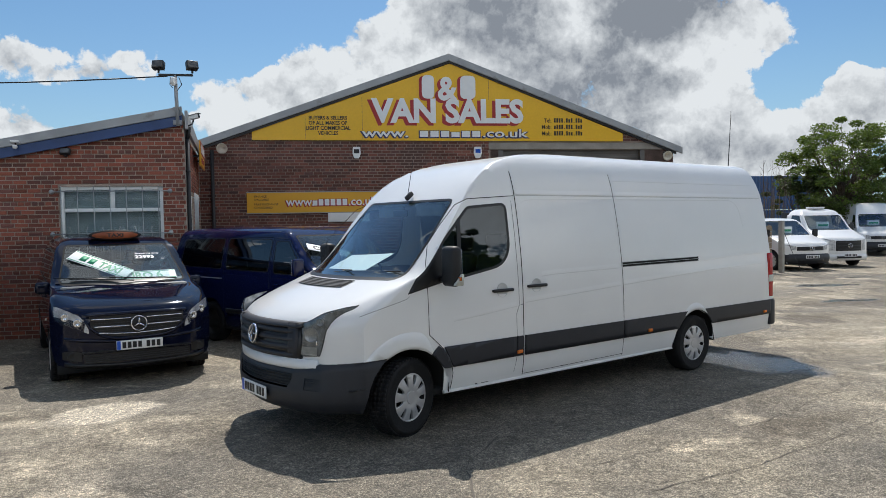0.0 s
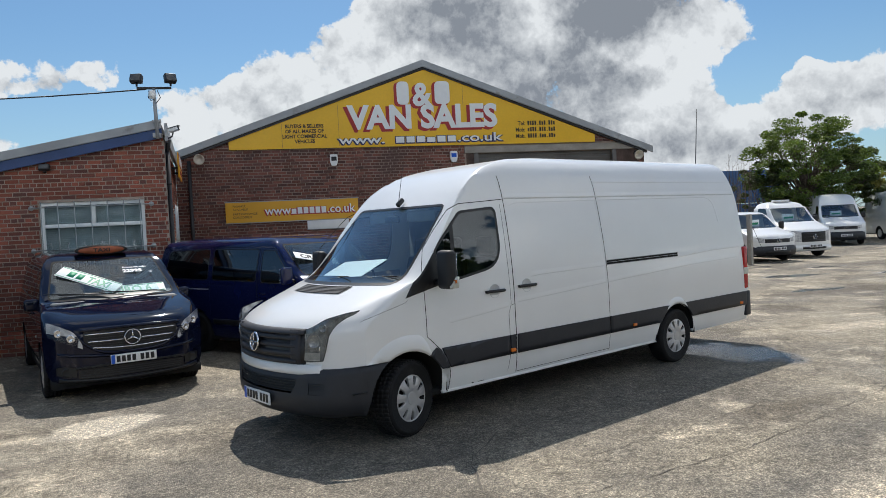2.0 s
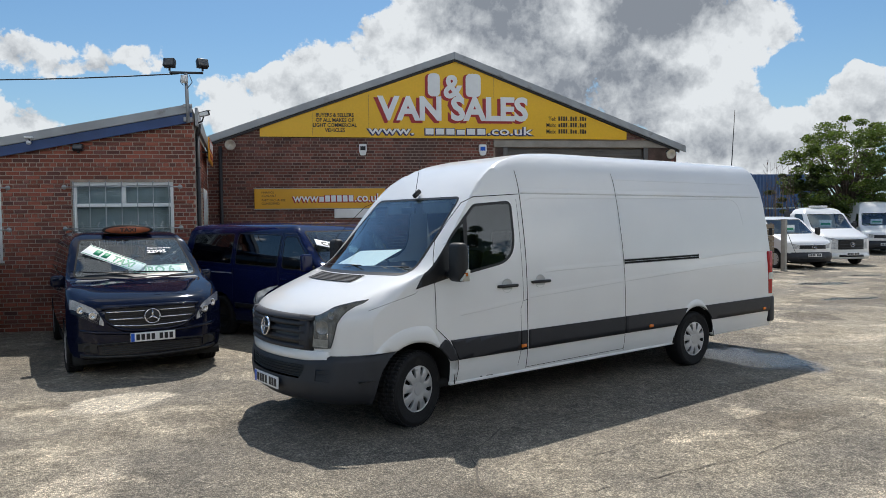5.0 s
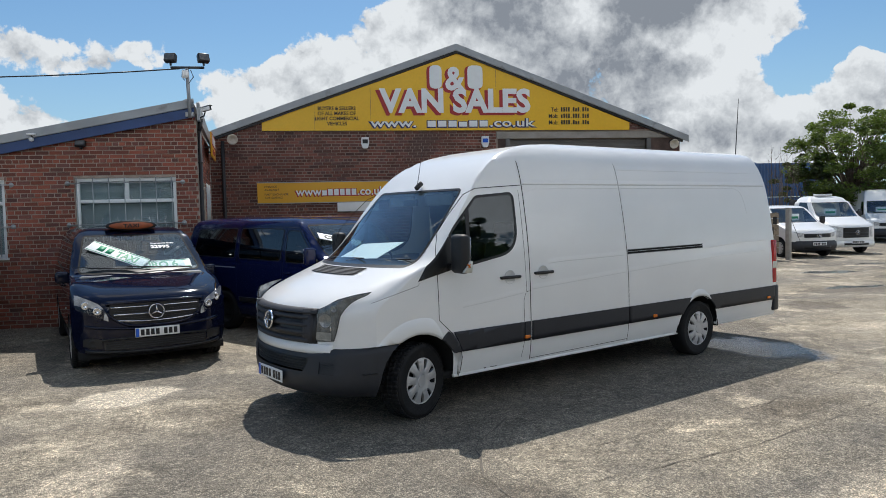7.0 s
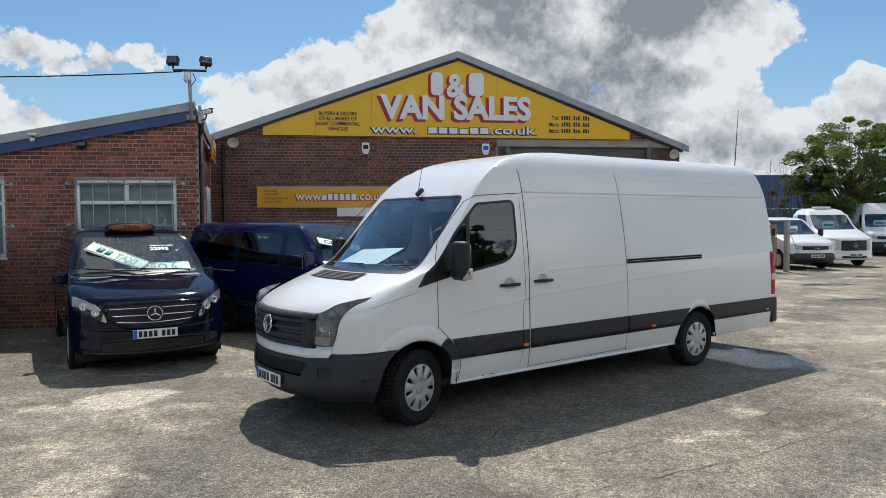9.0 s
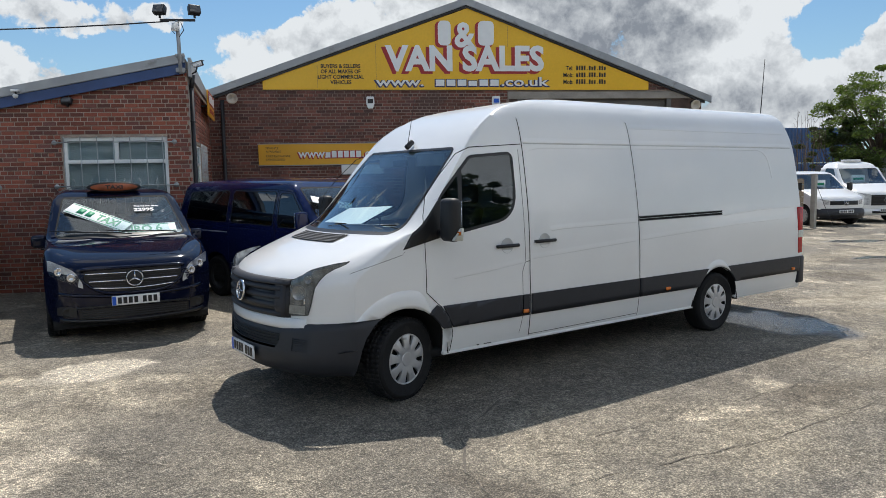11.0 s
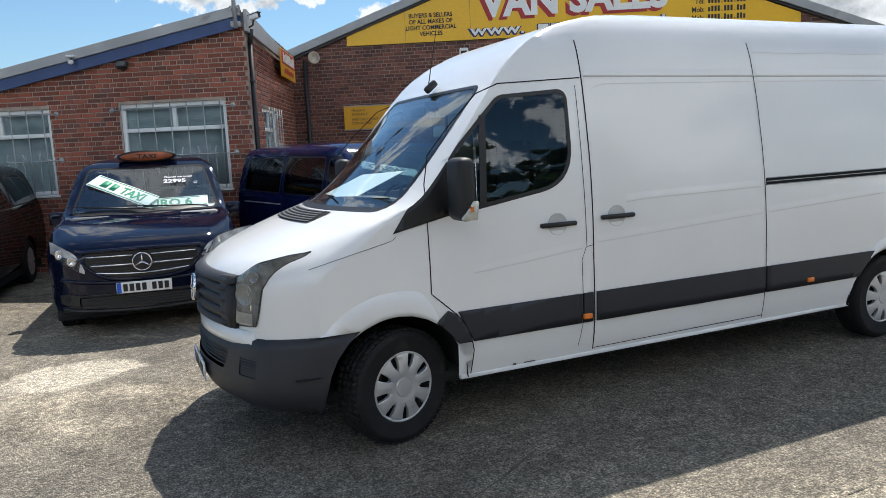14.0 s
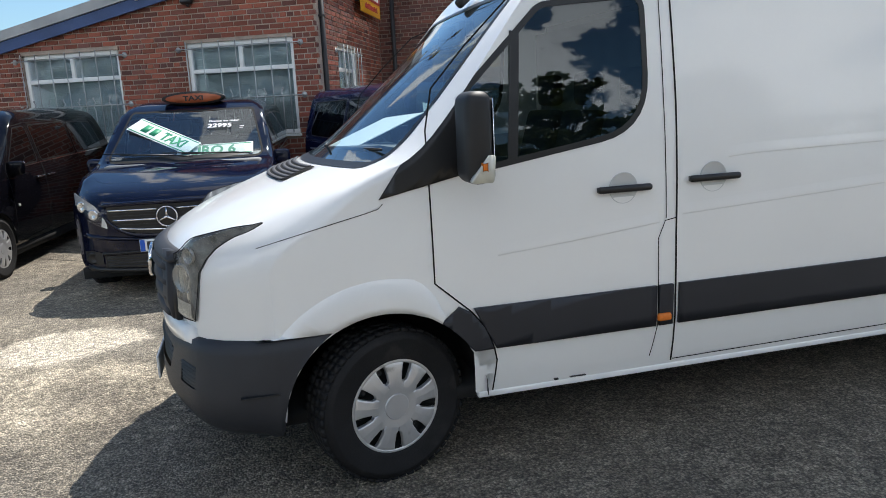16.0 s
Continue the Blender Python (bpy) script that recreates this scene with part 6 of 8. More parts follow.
    part("headlining", boxes((0.85, 1.47, -0.70, 0.70, 2.08, 2.10), bevel=0.008), PLATEWHITE, c, "pale headlining")
    part("sun_visor", boxes((0.72, 0.76, 0.12, 0.58, 1.96, 2.08), (0.72, 0.76, -0.58, -0.12, 1.96, 2.08), bevel=0.01), INTERIOR, c)
    part("interior_mirror", boxes((0.60, 0.63, -0.12, 0.12, 1.96, 2.03), bevel=0.01), BLACK, c)
    for s in (-1, 1):
        part("door_card", boxes((0.50, 1.36, s * 0.93 - 0.015, s * 0.93 + 0.015, 0.6, 1.40), bevel=0.01), INTERIOR, c)
    for y in (-0.55, 0.0, 0.55):
        seat(c, 1.0, y, 0.85)
    steering_wheel(V, 0.52, 0.48, 1.30)
    b3 = bmesh.new()
    box(b3, 0.0, 0.40, -0.34, 0.36, 0.0, 0.004, m=Matrix.Translation((0.02, 0.14, 1.425)) @ Matrix.Rotation(radians(-22), 4, 'Y') @ Matrix.Rotation(radians(7), 4, 'Z'))
    part("price_sheet", b3, PAPER, c, "blank white price sheet on the dashboard", smooth=False)
    # wheels
    wheel(V, 0.0, -1, 0.875, 0.345, 0.225, 0.208, steer=16)
    wheel(V, 0.0, 1, 0.875, 0.345, 0.225, 0.208, steer=16)
    for s in (-1, 1):
        wheel(V, 4.325, s, 0.875, 0.345, 0.225, 0.208, tread=False)
    # tail lamps and rear corners
    for s in (-1, 1):
        t = new("tail_lamp")
        t.parent = V
        t["label"] = "tall red tail lamp at the rear corner"
        part("lamp_housing", boxes((6.06, 6.185, s * 0.968 - 0.04, s * 0.968 + 0.04, 0.79, 1.40), bevel=0.02), RED, t)
        part("lamp_band", boxes((6.07, 6.190, s * 0.968 - 0.042, s * 0.968 + 0.042, 1.0, 1.10), bevel=0.008), LAMPGLASS, t, "clear reversing lens")
        part("rear_bumper_corner", boxes((6.08, 6.23, s * 0.955 - 0.06, s * 0.955 + 0.065, 0.40, 0.765), bevel=0.03), STRIP, V, "dark bumper corner")
        part("rear_hinge", boxes((6.05, 6.12, s * 0.955 - 0.025, s * 0.955 + 0.025, 1.30, 1.35), bevel=0.008), BLACK, V, "black door hinge")
    part("rear_bumper", boxes((6.10, 6.22, -0.9, 0.9, 0.38, 0.56), bevel=0.03), STRIP, V)
    part("dirt_spot", boxes((0.86, 0.94, -0.972, -0.962, 0.352, 0.356), (0.78, 0.80, -0.972, -0.962, 0.350, 0.358)), BLACK, V, "black chip on the sill", smooth=False)
    return V


GREYCUP = material("pale_grey_cup", (0.55, 0.56, 0.56), 0.45, spread=0.05)


def front_line(H, y):
    return -0.955 + 0.29 * y * y + 5.0 * max(0.0, abs(y) - 0.80) ** 2


def bumper(V, H):
    """The dark grey front bumper: wraps from arch to arch, with a mouth, side grilles and a plate."""
    b = new("front_bumper")
    b.parent = V
    b["label"] = "dark grey unpainted plastic front bumper"
    bm = bmesh.new()
    # section from top edge to bottom edge: how far it stands out, height
    sec = [(-0.01, 0.700), (0.022, 0.692), (0.036, 0.640), (0.045, 0.560), (0.055, 0.480), (0.050, 0.400), (0.022, 0.335), (-0.03, 0.290), (-0.10, 0.272)]
    # plan of the front line, from the middle round the corner to the wheel arch
    plan = [(front_line(H, y), y) for y in [0.97 * k / 22 for k in range(23)]]
    plan += [(plan[-1][0] + 0.03, 0.988), (plan[-1][0] + 0.07, 0.997)]
    x0 = plan[-1][0]
    plan += [(x0 + (-0.20 - x0) * k / 8, 1.0) for k in range(1, 9)]
    top = [(0.0, 0.668), (0.45, 0.670), (0.62, 0.695), (0.85, 0.722), (1.05, 0.724), (1.30, 0.728), (1.6, 0.735)]
    for s in (-1, 1):
        prev = None
        run = 0.0
        for i, (x, y) in enumerate(plan):
            a, c = Vector(plan[max(0, i - 1)]), Vector(plan[min(len(plan) - 1, i + 1)])
            t = (c - a).normalized()
            n = Vector((-t.y, t.x))
            if n.x > 0 and y < 0.5:
                n = -n
            if n.y < 0 and y > 0.9:
                n = -n
            run += (Vector((x, y)) - Vector(plan[max(0, i - 1)])).length
            tz = lerp(top, run)
            row = []
            for o, z in sec:
                zz = 0.272 + (z - 0.272) * (tz - 0.272) / (0.70 - 0.272)
                if x > x0:
                    f = (x - x0) / (-0.20 - x0)
                    arch = -math.sqrt(max(0.0, 0.452 ** 2 - (zz - 0.335) ** 2))
                    xe = x0 + (min(-0.20, arch) - x0) * f
                    zz += 0.035 * f * (1 if z < 0.34 else 0)
                else:
                    xe = x
                row.append(bm.verts.new((xe + n.x * o, s * (y + n.y * (o * 0.6 if y > 0.985 else o)), zz)))
            if prev:
                for k in range(len(sec) - 1):
                    bm.faces.new((prev[k], prev[k + 1], row[k + 1], row[k]))
            prev = row
    bmesh.ops.remove_doubles(bm, verts=bm.verts, dist=1e-4)
    mouth = carve(bm, rounded([(-0.50, 0.500), (0.50, 0.500), (0.58, 0.625), (-0.58, 0.625)], 0.03), (1, 2), lambda c, n: c.x < -0.6)
    part("mouth_back", shifted(mouth, (0.05, 0, 0)), BLACK, b, "black mesh of the lower intake")
    for k in range(5):
        z = 0.512 + 0.024 * k
        b2 = bmesh.new()
        prev = None
        for j in range(17):
            y = -0.53 + 1.06 * j / 16
            x = -0.985 + 0.29 * y * y
            row = [b2.verts.new((x, y, z)), b2.verts.new((x - 0.012, y, z + 0.005)), b2.verts.new((x, y, z + 0.010))]
            if prev:
                b2.faces.new((prev[0], prev[1], row[1], row[0])); b2.faces.new((prev[1], prev[2], row[2], row[1]))
            prev = row
        part("intake_slat", b2, BLACK, b)
    for s in (-1, 1):
        y0, y1 = sorted((s * 0.69, s * 0.84))
        cut = carve(bm, [(y0, 0.50), (y1, 0.50), (y1, 0.60), (y0, 0.60)], (1, 2), lambda c, n, s=s: c.x < -0.55 and s * c.y > 0.6)
        part("fog_panel", shifted(cut, (0.006, -s * 0.002, 0)), PLASTIC, b, "ribbed blank in place of a fog lamp")
        for k in range(6):
            z = 0.508 + 0.016 * k
            b2 = bmesh.new()
            prev = None
            for j in range(7):
                y = s * (0.695 + 0.14 * j / 6)
                x = front_line(H, y) - 0.056
                row = [b2.verts.new((x + 0.02, y, z)), b2.verts.new((x, y, z + 0.004)), b2.verts.new((x + 0.02, y, z + 0.008))]
                if prev:
                    b2.faces.new((prev[0], prev[1], row[1], row[0])); b2.faces.new((prev[1], prev[2], row[2], row[1]))
                prev = row
            part("fog_rib", b2, PLASTIC, b)
    part("bumper_shell", bm, PLASTIC, b)
    for s in (-1, 1):
        part("bumper_crease", boxes((-0.62, -0.46, s * 1.030 - 0.006, s * 1.012 + 0.006, 0.497, 0.503), bevel=0.002), BLACK, b, "shallow groove")
    return b


def headlight(V, s):
    """A tall wrap-round headlamp: dark bowl, two reflectors, a clear cover."""
    h = new("headlight")
    h.parent = V
    h["label"] = "tall wrap-round headlamp with a smoked inside"

    def at(u, z, d):
        # u runs from the grille edge (0) round to the tail (1)
        y0 = 0.598 + 0.055 * min(1.0, max(0.0, (z - 0.775) / 0.285))
        y = y0 + (0.94 - y0) * min(1, u * 1.15) ** 0.75
        x = front_line(None, y)
        if u > 0.55:
            x += (u - 0.55) * 0.31
        return Vector((x - d * (1 - 0.5 * u), s * (y + d * 0.5 * u), z))

    def outline(u):
        lo = lerp([(0, 0.775), (0.45, 0.79), (0.50, 0.87), (0.55, 1.00), (0.63, 1.088), (0.76, 1.148), (0.89, 1.182), (1, 1.200)], u)
        hi = lerp([(0, 1.060), (0.25, 1.105), (0.5, 1.15), (0.8, 1.195), (1, 1.205)], u)
        return lo, hi

    def skin(d, inset):
        b = bmesh.new()
        prev = None
        n, k = 18, 10
        for i in range(n + 1):
            u = inset + (1 - 2 * inset) * i / n
            lo, hi = outline(u)
            m = (hi - lo) * inset
            lo, hi = lo + m, hi - m
            row = [b.verts.new(at(u, lo + (hi - lo) * j / k, d * (1 if 0 < i < n and 0 < j < k else 0.4))) for j in range(k + 1)]
            if prev:
                for j in range(k):
                    b.faces.new((prev[j], prev[j + 1], row[j + 1], row[j]))
            prev = row
        return b

    part("lamp_bowl", skin(0.004, 0.0), LAMPDARK, h, "smoked grey lamp bowl with reflection streaks in its colour")
    b = bmesh.new()
    prev = None
    for i in range(9):
        u = 0.03 + 0.35 * i / 8
        row = [b.verts.new(at(u, z, 0.016 + 0.004 * math.sin(math.pi * i / 8))) for z in (0.792, 0.80, 0.855, 0.862)]
        if prev:
            for j in range(3):
                b.faces.new((prev[j], prev[j + 1], row[j + 1], row[j]))
        prev = row
    part("indicator_chamber", b, LAMPPALE, h, "pale lower indicator chamber")
    for u, z, r in ((0.20, 0.965, 0.062), (0.43, 1.075, 0.034)):
        p = at(u, z, 0.012)
        b = bmesh.new()
        spin(b, [(0.0, 0.0), (r * 0.25, 0.001), (r * 0.6, 0.004), (r * 0.92, 0.010), (r, 0.012), (r * 1.05, 0.0)], Matrix.Translation(p) @ Matrix.Rotation(radians(-s * 38), 4, 'Z') @ Matrix.Rotation(radians(-90), 4, 'Y'), seg=24)
        part("reflector", b, LAMPDIM, h, "dim round reflector")
    p = at(0.36, 0.90, 0.018)
    part("bulb", boxes((-0.006, 0.006, -0.009, 0.009, -0.02, 0.02), bevel=0.005, m=Matrix.Translation(p)), CHROME, h, "small bright bulb cap")
    c = part("lamp_cover", skin(0.026, 0.0), VANCOVER, h, "clear lamp cover")
    c.visible_shadow = False
    b = bmesh.new()
    for i in range(18):
        u0, u1 = i / 18, (i + 1) / 18
        for idx in (0, 1):
            p, q = at(u0, outline(u0)[idx], 0.012), at(u1, outline(u1)[idx], 0.012)
            rod(b, p, q, 0.002, seg=6)
    for u in (0.0, 1.0):
        rod(b, at(u, outline(u)[0], 0.012), at(u, outline(u)[1], 0.012), 0.002, seg=6)
    part("lamp_edge", b, SEAM, h, "dark gap round the lamp")
    return h


COVER = glass_material("lamp_cover_glass", (0.96, 0.97, 0.98), 0.95)
VANCOVER = glass_material("hazed_lamp_cover", (0.86, 0.89, 0.91), 0.88, 1.9)
LAMPPALE = material("pale_indicator_bowl", (0.36, 0.36, 0.34), 0.35, metal=0.2, spread=0.15, scale=20)
LAMPDIM = material("dim_reflector", (0.30, 0.31, 0.32), 0.25, metal=0.7, spread=0.2, scale=14)
white_van()


# ---- the other vehicles ----
def hull_x(H, y):
    return H.front_x + H.sweep * y * y + H.corner * max(0.0, abs(y) - H.corner_from) ** 2


def nose_strip(H, z0, z1, y0, y1, d0, d1, n=14, back=0.03, lean=0.0):
    """A bar across the nose that follows its curve."""
    b = bmesh.new()
    prev = None
    for k in range(n + 1):
        y = y0 + (y1 - y0) * k / n
        x = hull_x(H, y)
        row = [b.verts.new(q) for q in ((x - d0, y, z0), (x - d1, y, (z0 + z1) / 2), (x - d0 + lean, y, z1), (x + back, y, z1), (x + back, y, z0))]
        if prev:
            for i in range(5):
                b.faces.new((prev[i], prev[(i + 1) % 5], row[(i + 1) % 5], row[i]))
        else:
            b.faces.new(row)
        prev = row
    b.faces.new(list(reversed(prev)))
    return b


def nose_patch(H, outline, d, n=10, rows=6):
    """A skin on the nose between two curves: outline(u) gives y, low z, high z and how far back it lies."""
    b = bmesh.new()
    prev = None
    for i in range(n + 1):
        y, lo, hi, back = outline(i / n)
        row = [b.verts.new((hull_x(H, y) - d + back, y, lo + (hi - lo) * j / rows)) for j in range(rows + 1)]
        if prev:
            for j in range(rows):
                b.faces.new((prev[j], prev[j + 1], row[j + 1], row[j]))
        prev = row
    return b


def car(name, m, label, category, H, paint, wheelbase, radius, track, arch, windscreen, windows, glass_side, glass_front, group="", low=None, sill_mat=None, detail=True, frame_mat=None, wheel_style="trim"):
    """Body sheet with carved arches and glazed openings, plus wheels, seats, mirrors and underside."""
    V = empty(name, m, label, category, group)
    bm = H.sheet(12, 20)
    for s in (-1, 1):
        for x in (0.0, wheelbase):
            carve(bm, arch_poly(x, radius, arch), (0, 2), side_only(s, 0.7)).free()
            arch_liner(V, x, radius, arch + 0.008, s, H.w(0.6) - 0.02, 0.35)
    (by, bz), (ty, tz) = windscreen
    ws = rounded([(-by, bz), (by, bz), (ty, tz), (-ty, tz)], 0.05)
    rim = carve(bm, grow(ws, 0.02), (1, 2), lambda c, n: c.z > bz - 0.08 and abs(n.x) > 0.25 and c.x < 1.6)
    pane = carve(rim, ws, (1, 2), lambda c, n: True)
    part("windscreen_seal", rim, SEAM, V)
    g = part("windscreen", pane, glass_front, V, "clear windscreen")
    g.visible_shadow = False
    for s in (-1, 1):
        for k, poly in enumerate(windows):
            poly = rounded(poly, 0.05, 3)
            edge = carve(bm, grow(poly, 0.015), (0, 2), side_only(s, 0.4))
            gl = carve(edge, poly, (0, 2), lambda c, n: True)
            part("window_frame", shifted(edge, (0, s * 0.002, 0)), frame_mat or BLACK, V)
            p = part("side_window", gl, glass_side, V, "dark tinted side glass")
            p.visible_shadow = False
    if low:
        for s in (-1, 1):
            pc = carve(bm, [(arch + 0.04, low[0]), (wheelbase - arch - 0.04, low[0]), (wheelbase - arch - 0.04, low[1]), (arch + 0.04, low[1])], (0, 2), side_only(s, 0.7))
            part("side_moulding", thicken(pc, 0.012), sill_mat or STRIP, V)
    part("body", bm, paint, V)
    L = H.length
    b2 = bmesh.new()
    zs = [H.sill + (H.edge - H.sill) * k / 14 for k in range(15)]
    ring = [(H.w(z) - 0.01, z) for z in zs] + [(H.roof[-2][0] * 0.9, H.roof[-2][1] - 0.02), (0.3, H.roof[0][1] - 0.05)]
    b2.faces.new([b2.verts.new((lerp(H.rear, z) - 0.015, y, z)) for y, z in ring + [(-y, z) for y, z in reversed(ring)]])
    part("tailgate", b2, paint, V, smooth=False)
    w = H.w(0.5)
    part("underbody", boxes((hull_x(H, 0) + 0.25, L - 0.15, -w + 0.06, w - 0.06, H.sill - 0.05, H.sill + 0.05), (0.3, wheelbase - 0.3, -0.5, 0.5, H.sill - 0.12, H.sill)), UNDER, V)
    if detail:
        part("dashboard", boxes((hull_x(H, 0) + 0.95, hull_x(H, 0) + 1.45, -w + 0.14, w - 0.14, bz - 0.22, bz - 0.03), bevel=0.04), INTERIOR, V)
        for y in (-0.42, 0.42):
            seat(V, 1.25, y, 0.62)
        for y in (-0.48, 0.0, 0.48):
            seat(V, 2.35, y, 0.62)
        part("cabin_floor", boxes((0.0, L - 0.2, -w + 0.1, w - 0.1, H.sill + 0.06, H.sill + 0.10)), UNDER, V)
    for x in (0.0, wheelbase):
        for s in (-1, 1):
            wheel(V, x, s, track, radius, 0.205, radius * 0.63, wheel_style, tread=detail and x == 0.0)
    return V


def line_on(V, H, pts, width=0.006, mat=SEAM, sides=(-1, 1), name="shut_line", off=0.002):
    for s in sides:
        part(name, ribbon(H, fine(pts), width, off, s), mat, V)


def people_carrier(name, m, label, paint, taxi):
    """The dark people carrier that stands in the yard twice, once as a taxi."""
    H = Hull((-0.86, 0.26), [(-0.87, 0.80), (-0.82, 0.92), (-0.62, 1.00), (-0.20, 1.095), (0.16, 1.16), (0.55, 1.40), (1.02, 1.685), (1.25, 1.765), (1.7, 1.80), (2.6, 1.815), (3.6, 1.79), (4.02, 1.74)],
             [(0.20, 0.80), (0.27, 0.865), (0.34, 0.90), (0.48, 0.925), (0.70, 0.935), (0.92, 0.93), (1.08, 0.905), (1.15, 0.885), (1.40, 0.83), (1.58, 0.785), (1.66, 0.755)],
             [(0, 1.82), (0.4, 1.805), (0.60, 1.77), (0.70, 1.72), (0.755, 1.66), (0.785, 1.58)], 0.20, 0.22,
             [(0.24, 4.05), (0.8, 4.10), (1.15, 4.08), (1.5, 3.93), (1.7, 3.80), (1.85, 3.7)], 3.3, 1.66, fade=(0.1, 1.6), corner=2.3, corner_from=0.60)
    V = car(name, m, label, "taxi" if taxi else "people carrier", H, paint, 3.05, 0.32, 0.825, 0.385, ((0.775, 1.185), (0.645, 1.655)),
            [[(0.50, 1.14), (1.30, 1.165), (1.28, 1.575), (0.98, 1.56)], [(1.42, 1.17), (2.55, 1.185), (2.55, 1.60), (1.40, 1.58)], [(2.64, 1.19), (3.72, 1.21), (3.52, 1.57), (2.64, 1.60)]],
            DARKGLASS, CARGLASS)
    line_on(V, H, [(0.42, 0.42), (0.40, 1.10), (0.86, 1.58), (1.32, 1.62), (1.36, 1.15), (1.34, 0.34), (0.5, 0.31)])
    line_on(V, H, [(1.38, 0.34), (1.38, 1.62), (2.58, 1.63), (2.60, 0.9), (2.50, 0.34)])
    line_on(V, H, [(0.45, 0.86), (1.5, 0.92), (3.9, 0.95)], 0.012, paint, name="pressed_rib", off=0.004)
    line_on(V, H, [(0.48, 1.118), (1.36, 1.142), (3.7, 1.185)], 0.012, CHROME, name="window_strip", off=0.006)
    for s in (-1, 1):
        for x in (1.20, 1.52):
            h = new("door_handle")
            h.parent = V
            y = s * (H.w(0.98) + 0.018)
            part("grip", boxes((x - 0.10, x + 0.10, y - 0.012, y + 0.012, 0.972, 0.992), bevel=0.008), CHROME if not taxi else paint, h)
            part("handle_foot", boxes((x - 0.08, x - 0.05, min(y, y - s * 0.03), max(y, y - s * 0.03), 0.975, 0.99), (x + 0.05, x + 0.08, min(y, y - s * 0.03), max(y, y - s * 0.03), 0.975, 0.99)), BLACK, h)
        part("side_marker", boxes((0.50, 0.54, s * (H.w(0.72)) - 0.01, s * (H.w(0.72)) + 0.01, 0.705, 0.735), bevel=0.006), LAMPGLASS, V, "small clear side lamp")
        wing_mirror(V, 0.52, s * 0.96, 1.13, 0.16, 0.18, s, paint, "rounded dark wing mirror", lamp=False)
    # nose
    g = new("grille")
    g.parent = V
    g["label"] = "dark honeycomb grille with three chrome bars"
    part("grille_back", nose_patch(H, lambda u: (-0.53 + 1.06 * u, 0.590 + 0.11 * abs(2 * u - 1) ** 3, 0.858, 0.0), 0.012, 20), BLACK, g)
    bmh = bmesh.new()
    for r in range(7):
        for q in range(30):
            y = -0.50 + 1.0 * (q + 0.5 * (r % 2)) / 30
            z = 0.655 + 0.027 * r
            box(bmh, hull_x(H, y) - 0.018, hull_x(H, y) - 0.010, y - 0.012, y + 0.012, z, z + 0.008)
    hm = part("grille_mesh", bmh, STRIP, g, "fine black mesh", smooth=False)
    hm["kind"] = "stuff"
    for k, z in enumerate((0.818, 0.728)):
        ww = (0.515, 0.485)[k]
        for s in (-1, 1):
            y0, y1 = sorted((s * 0.088, s * ww))
            part("grille_bar", nose_strip(H, z - 0.010, z + 0.010, y0, y1, 0.016, 0.036, n=8, back=0.0), CHROME, g, "chrome bar")

    def bowed(zmid, lift, half, rise, d0, d1, n=28, power=2.0):
        """A bar across the nose whose ends curve upwards."""
        q = bmesh.new()
        last = None
        for k in range(n + 1):
            t = 2 * k / n - 1
            y = half * t
            z = zmid + rise * abs(t) ** power
            x = hull_x(H, y)
            row = [q.verts.new(c) for c in ((x - d0, y, z - lift), (x - d1, y, z), (x - d0, y, z + lift), (x + 0.02, y, z + lift), (x + 0.02, y, z - lift))]
            if last:
                for i in range(5):
                    q.faces.new((last[i], last[(i + 1) % 5], row[(i + 1) % 5], row[i]))
            else:
                q.faces.new(row)
            last = row
        q.faces.new(list(reversed(last)))
        return q

    part("grille_bar", bowed(0.634, 0.010, 0.44, 0.022, 0.016, 0.036), CHROME, g, "chrome bar")
    # glossy painted surround: a lip over the grille and a bow below it
    part("grille_lip", bowed(0.878, 0.020, 0.57, -0.012, 0.010, 0.040), paint, g)
    part("grille_surround", bowed(0.578, 0.024, 0.575, 0.20, 0.006, 0.040, power=4.0), paint, g)
    round_badge(V, hull_x(H, 0) - 0.035, 0, 0.748, 0.095, spokes=3, tilt=4)
    for s in (-1, 1):
        h = new("headlight")
        h.parent = V
        h["label"] = "clear swept-back headlamp"

        def lamp(u, s=s):
            y = 0.545 + 0.345 * u
            lo = lerp([(0, 0.655), (0.2, 0.685), (0.6, 0.745), (0.9, 0.80), (1, 0.845)], u)
            hi = lerp([(0, 0.70), (0.12, 0.80), (0.28, 0.868), (0.6, 0.925), (0.9, 0.968), (1, 0.972)], u)
            return (s * y, lo, hi, 0.03 * u)

        part("lamp_bowl", nose_patch(H, lamp, 0.012, 12), LAMPCLEAR, h, "silver lamp bowl")
        for u, z in ((0.33, 0.785), (0.68, 0.850)):
            y, lo, hi, back = lamp(u)
            b3 = bmesh.new()
            spin(b3, [(0.0, 0.0), (0.02, 0.004), (0.042, 0.012), (0.05, 0.008), (0.052, 0.0)], Matrix.Translation((hull_x(H, y) - 0.018 + back, y, z)) @ Matrix.Rotation(radians(-s * 25), 4, 'Z') @ Matrix.Rotation(radians(-90), 4, 'Y'), seg=20)
            part("reflector", b3, CHROME, h, "bright reflector")
        c = part("lamp_cover", nose_patch(H, lamp, 0.034, 12), COVER, h, "clear lamp cover")
        c.visible_shadow = False
        b3 = bmesh.new()
        spin(b3, [(0.0, 0.008), (0.03, 0.008), (0.042, 0.016), (0.052, 0.012), (0.056, 0.0)], Matrix.Translation((hull_x(H, 0.72) - 0.016, s * 0.72, 0.385)) @ Matrix.Rotation(radians(-90), 4, 'Y'), seg=20)
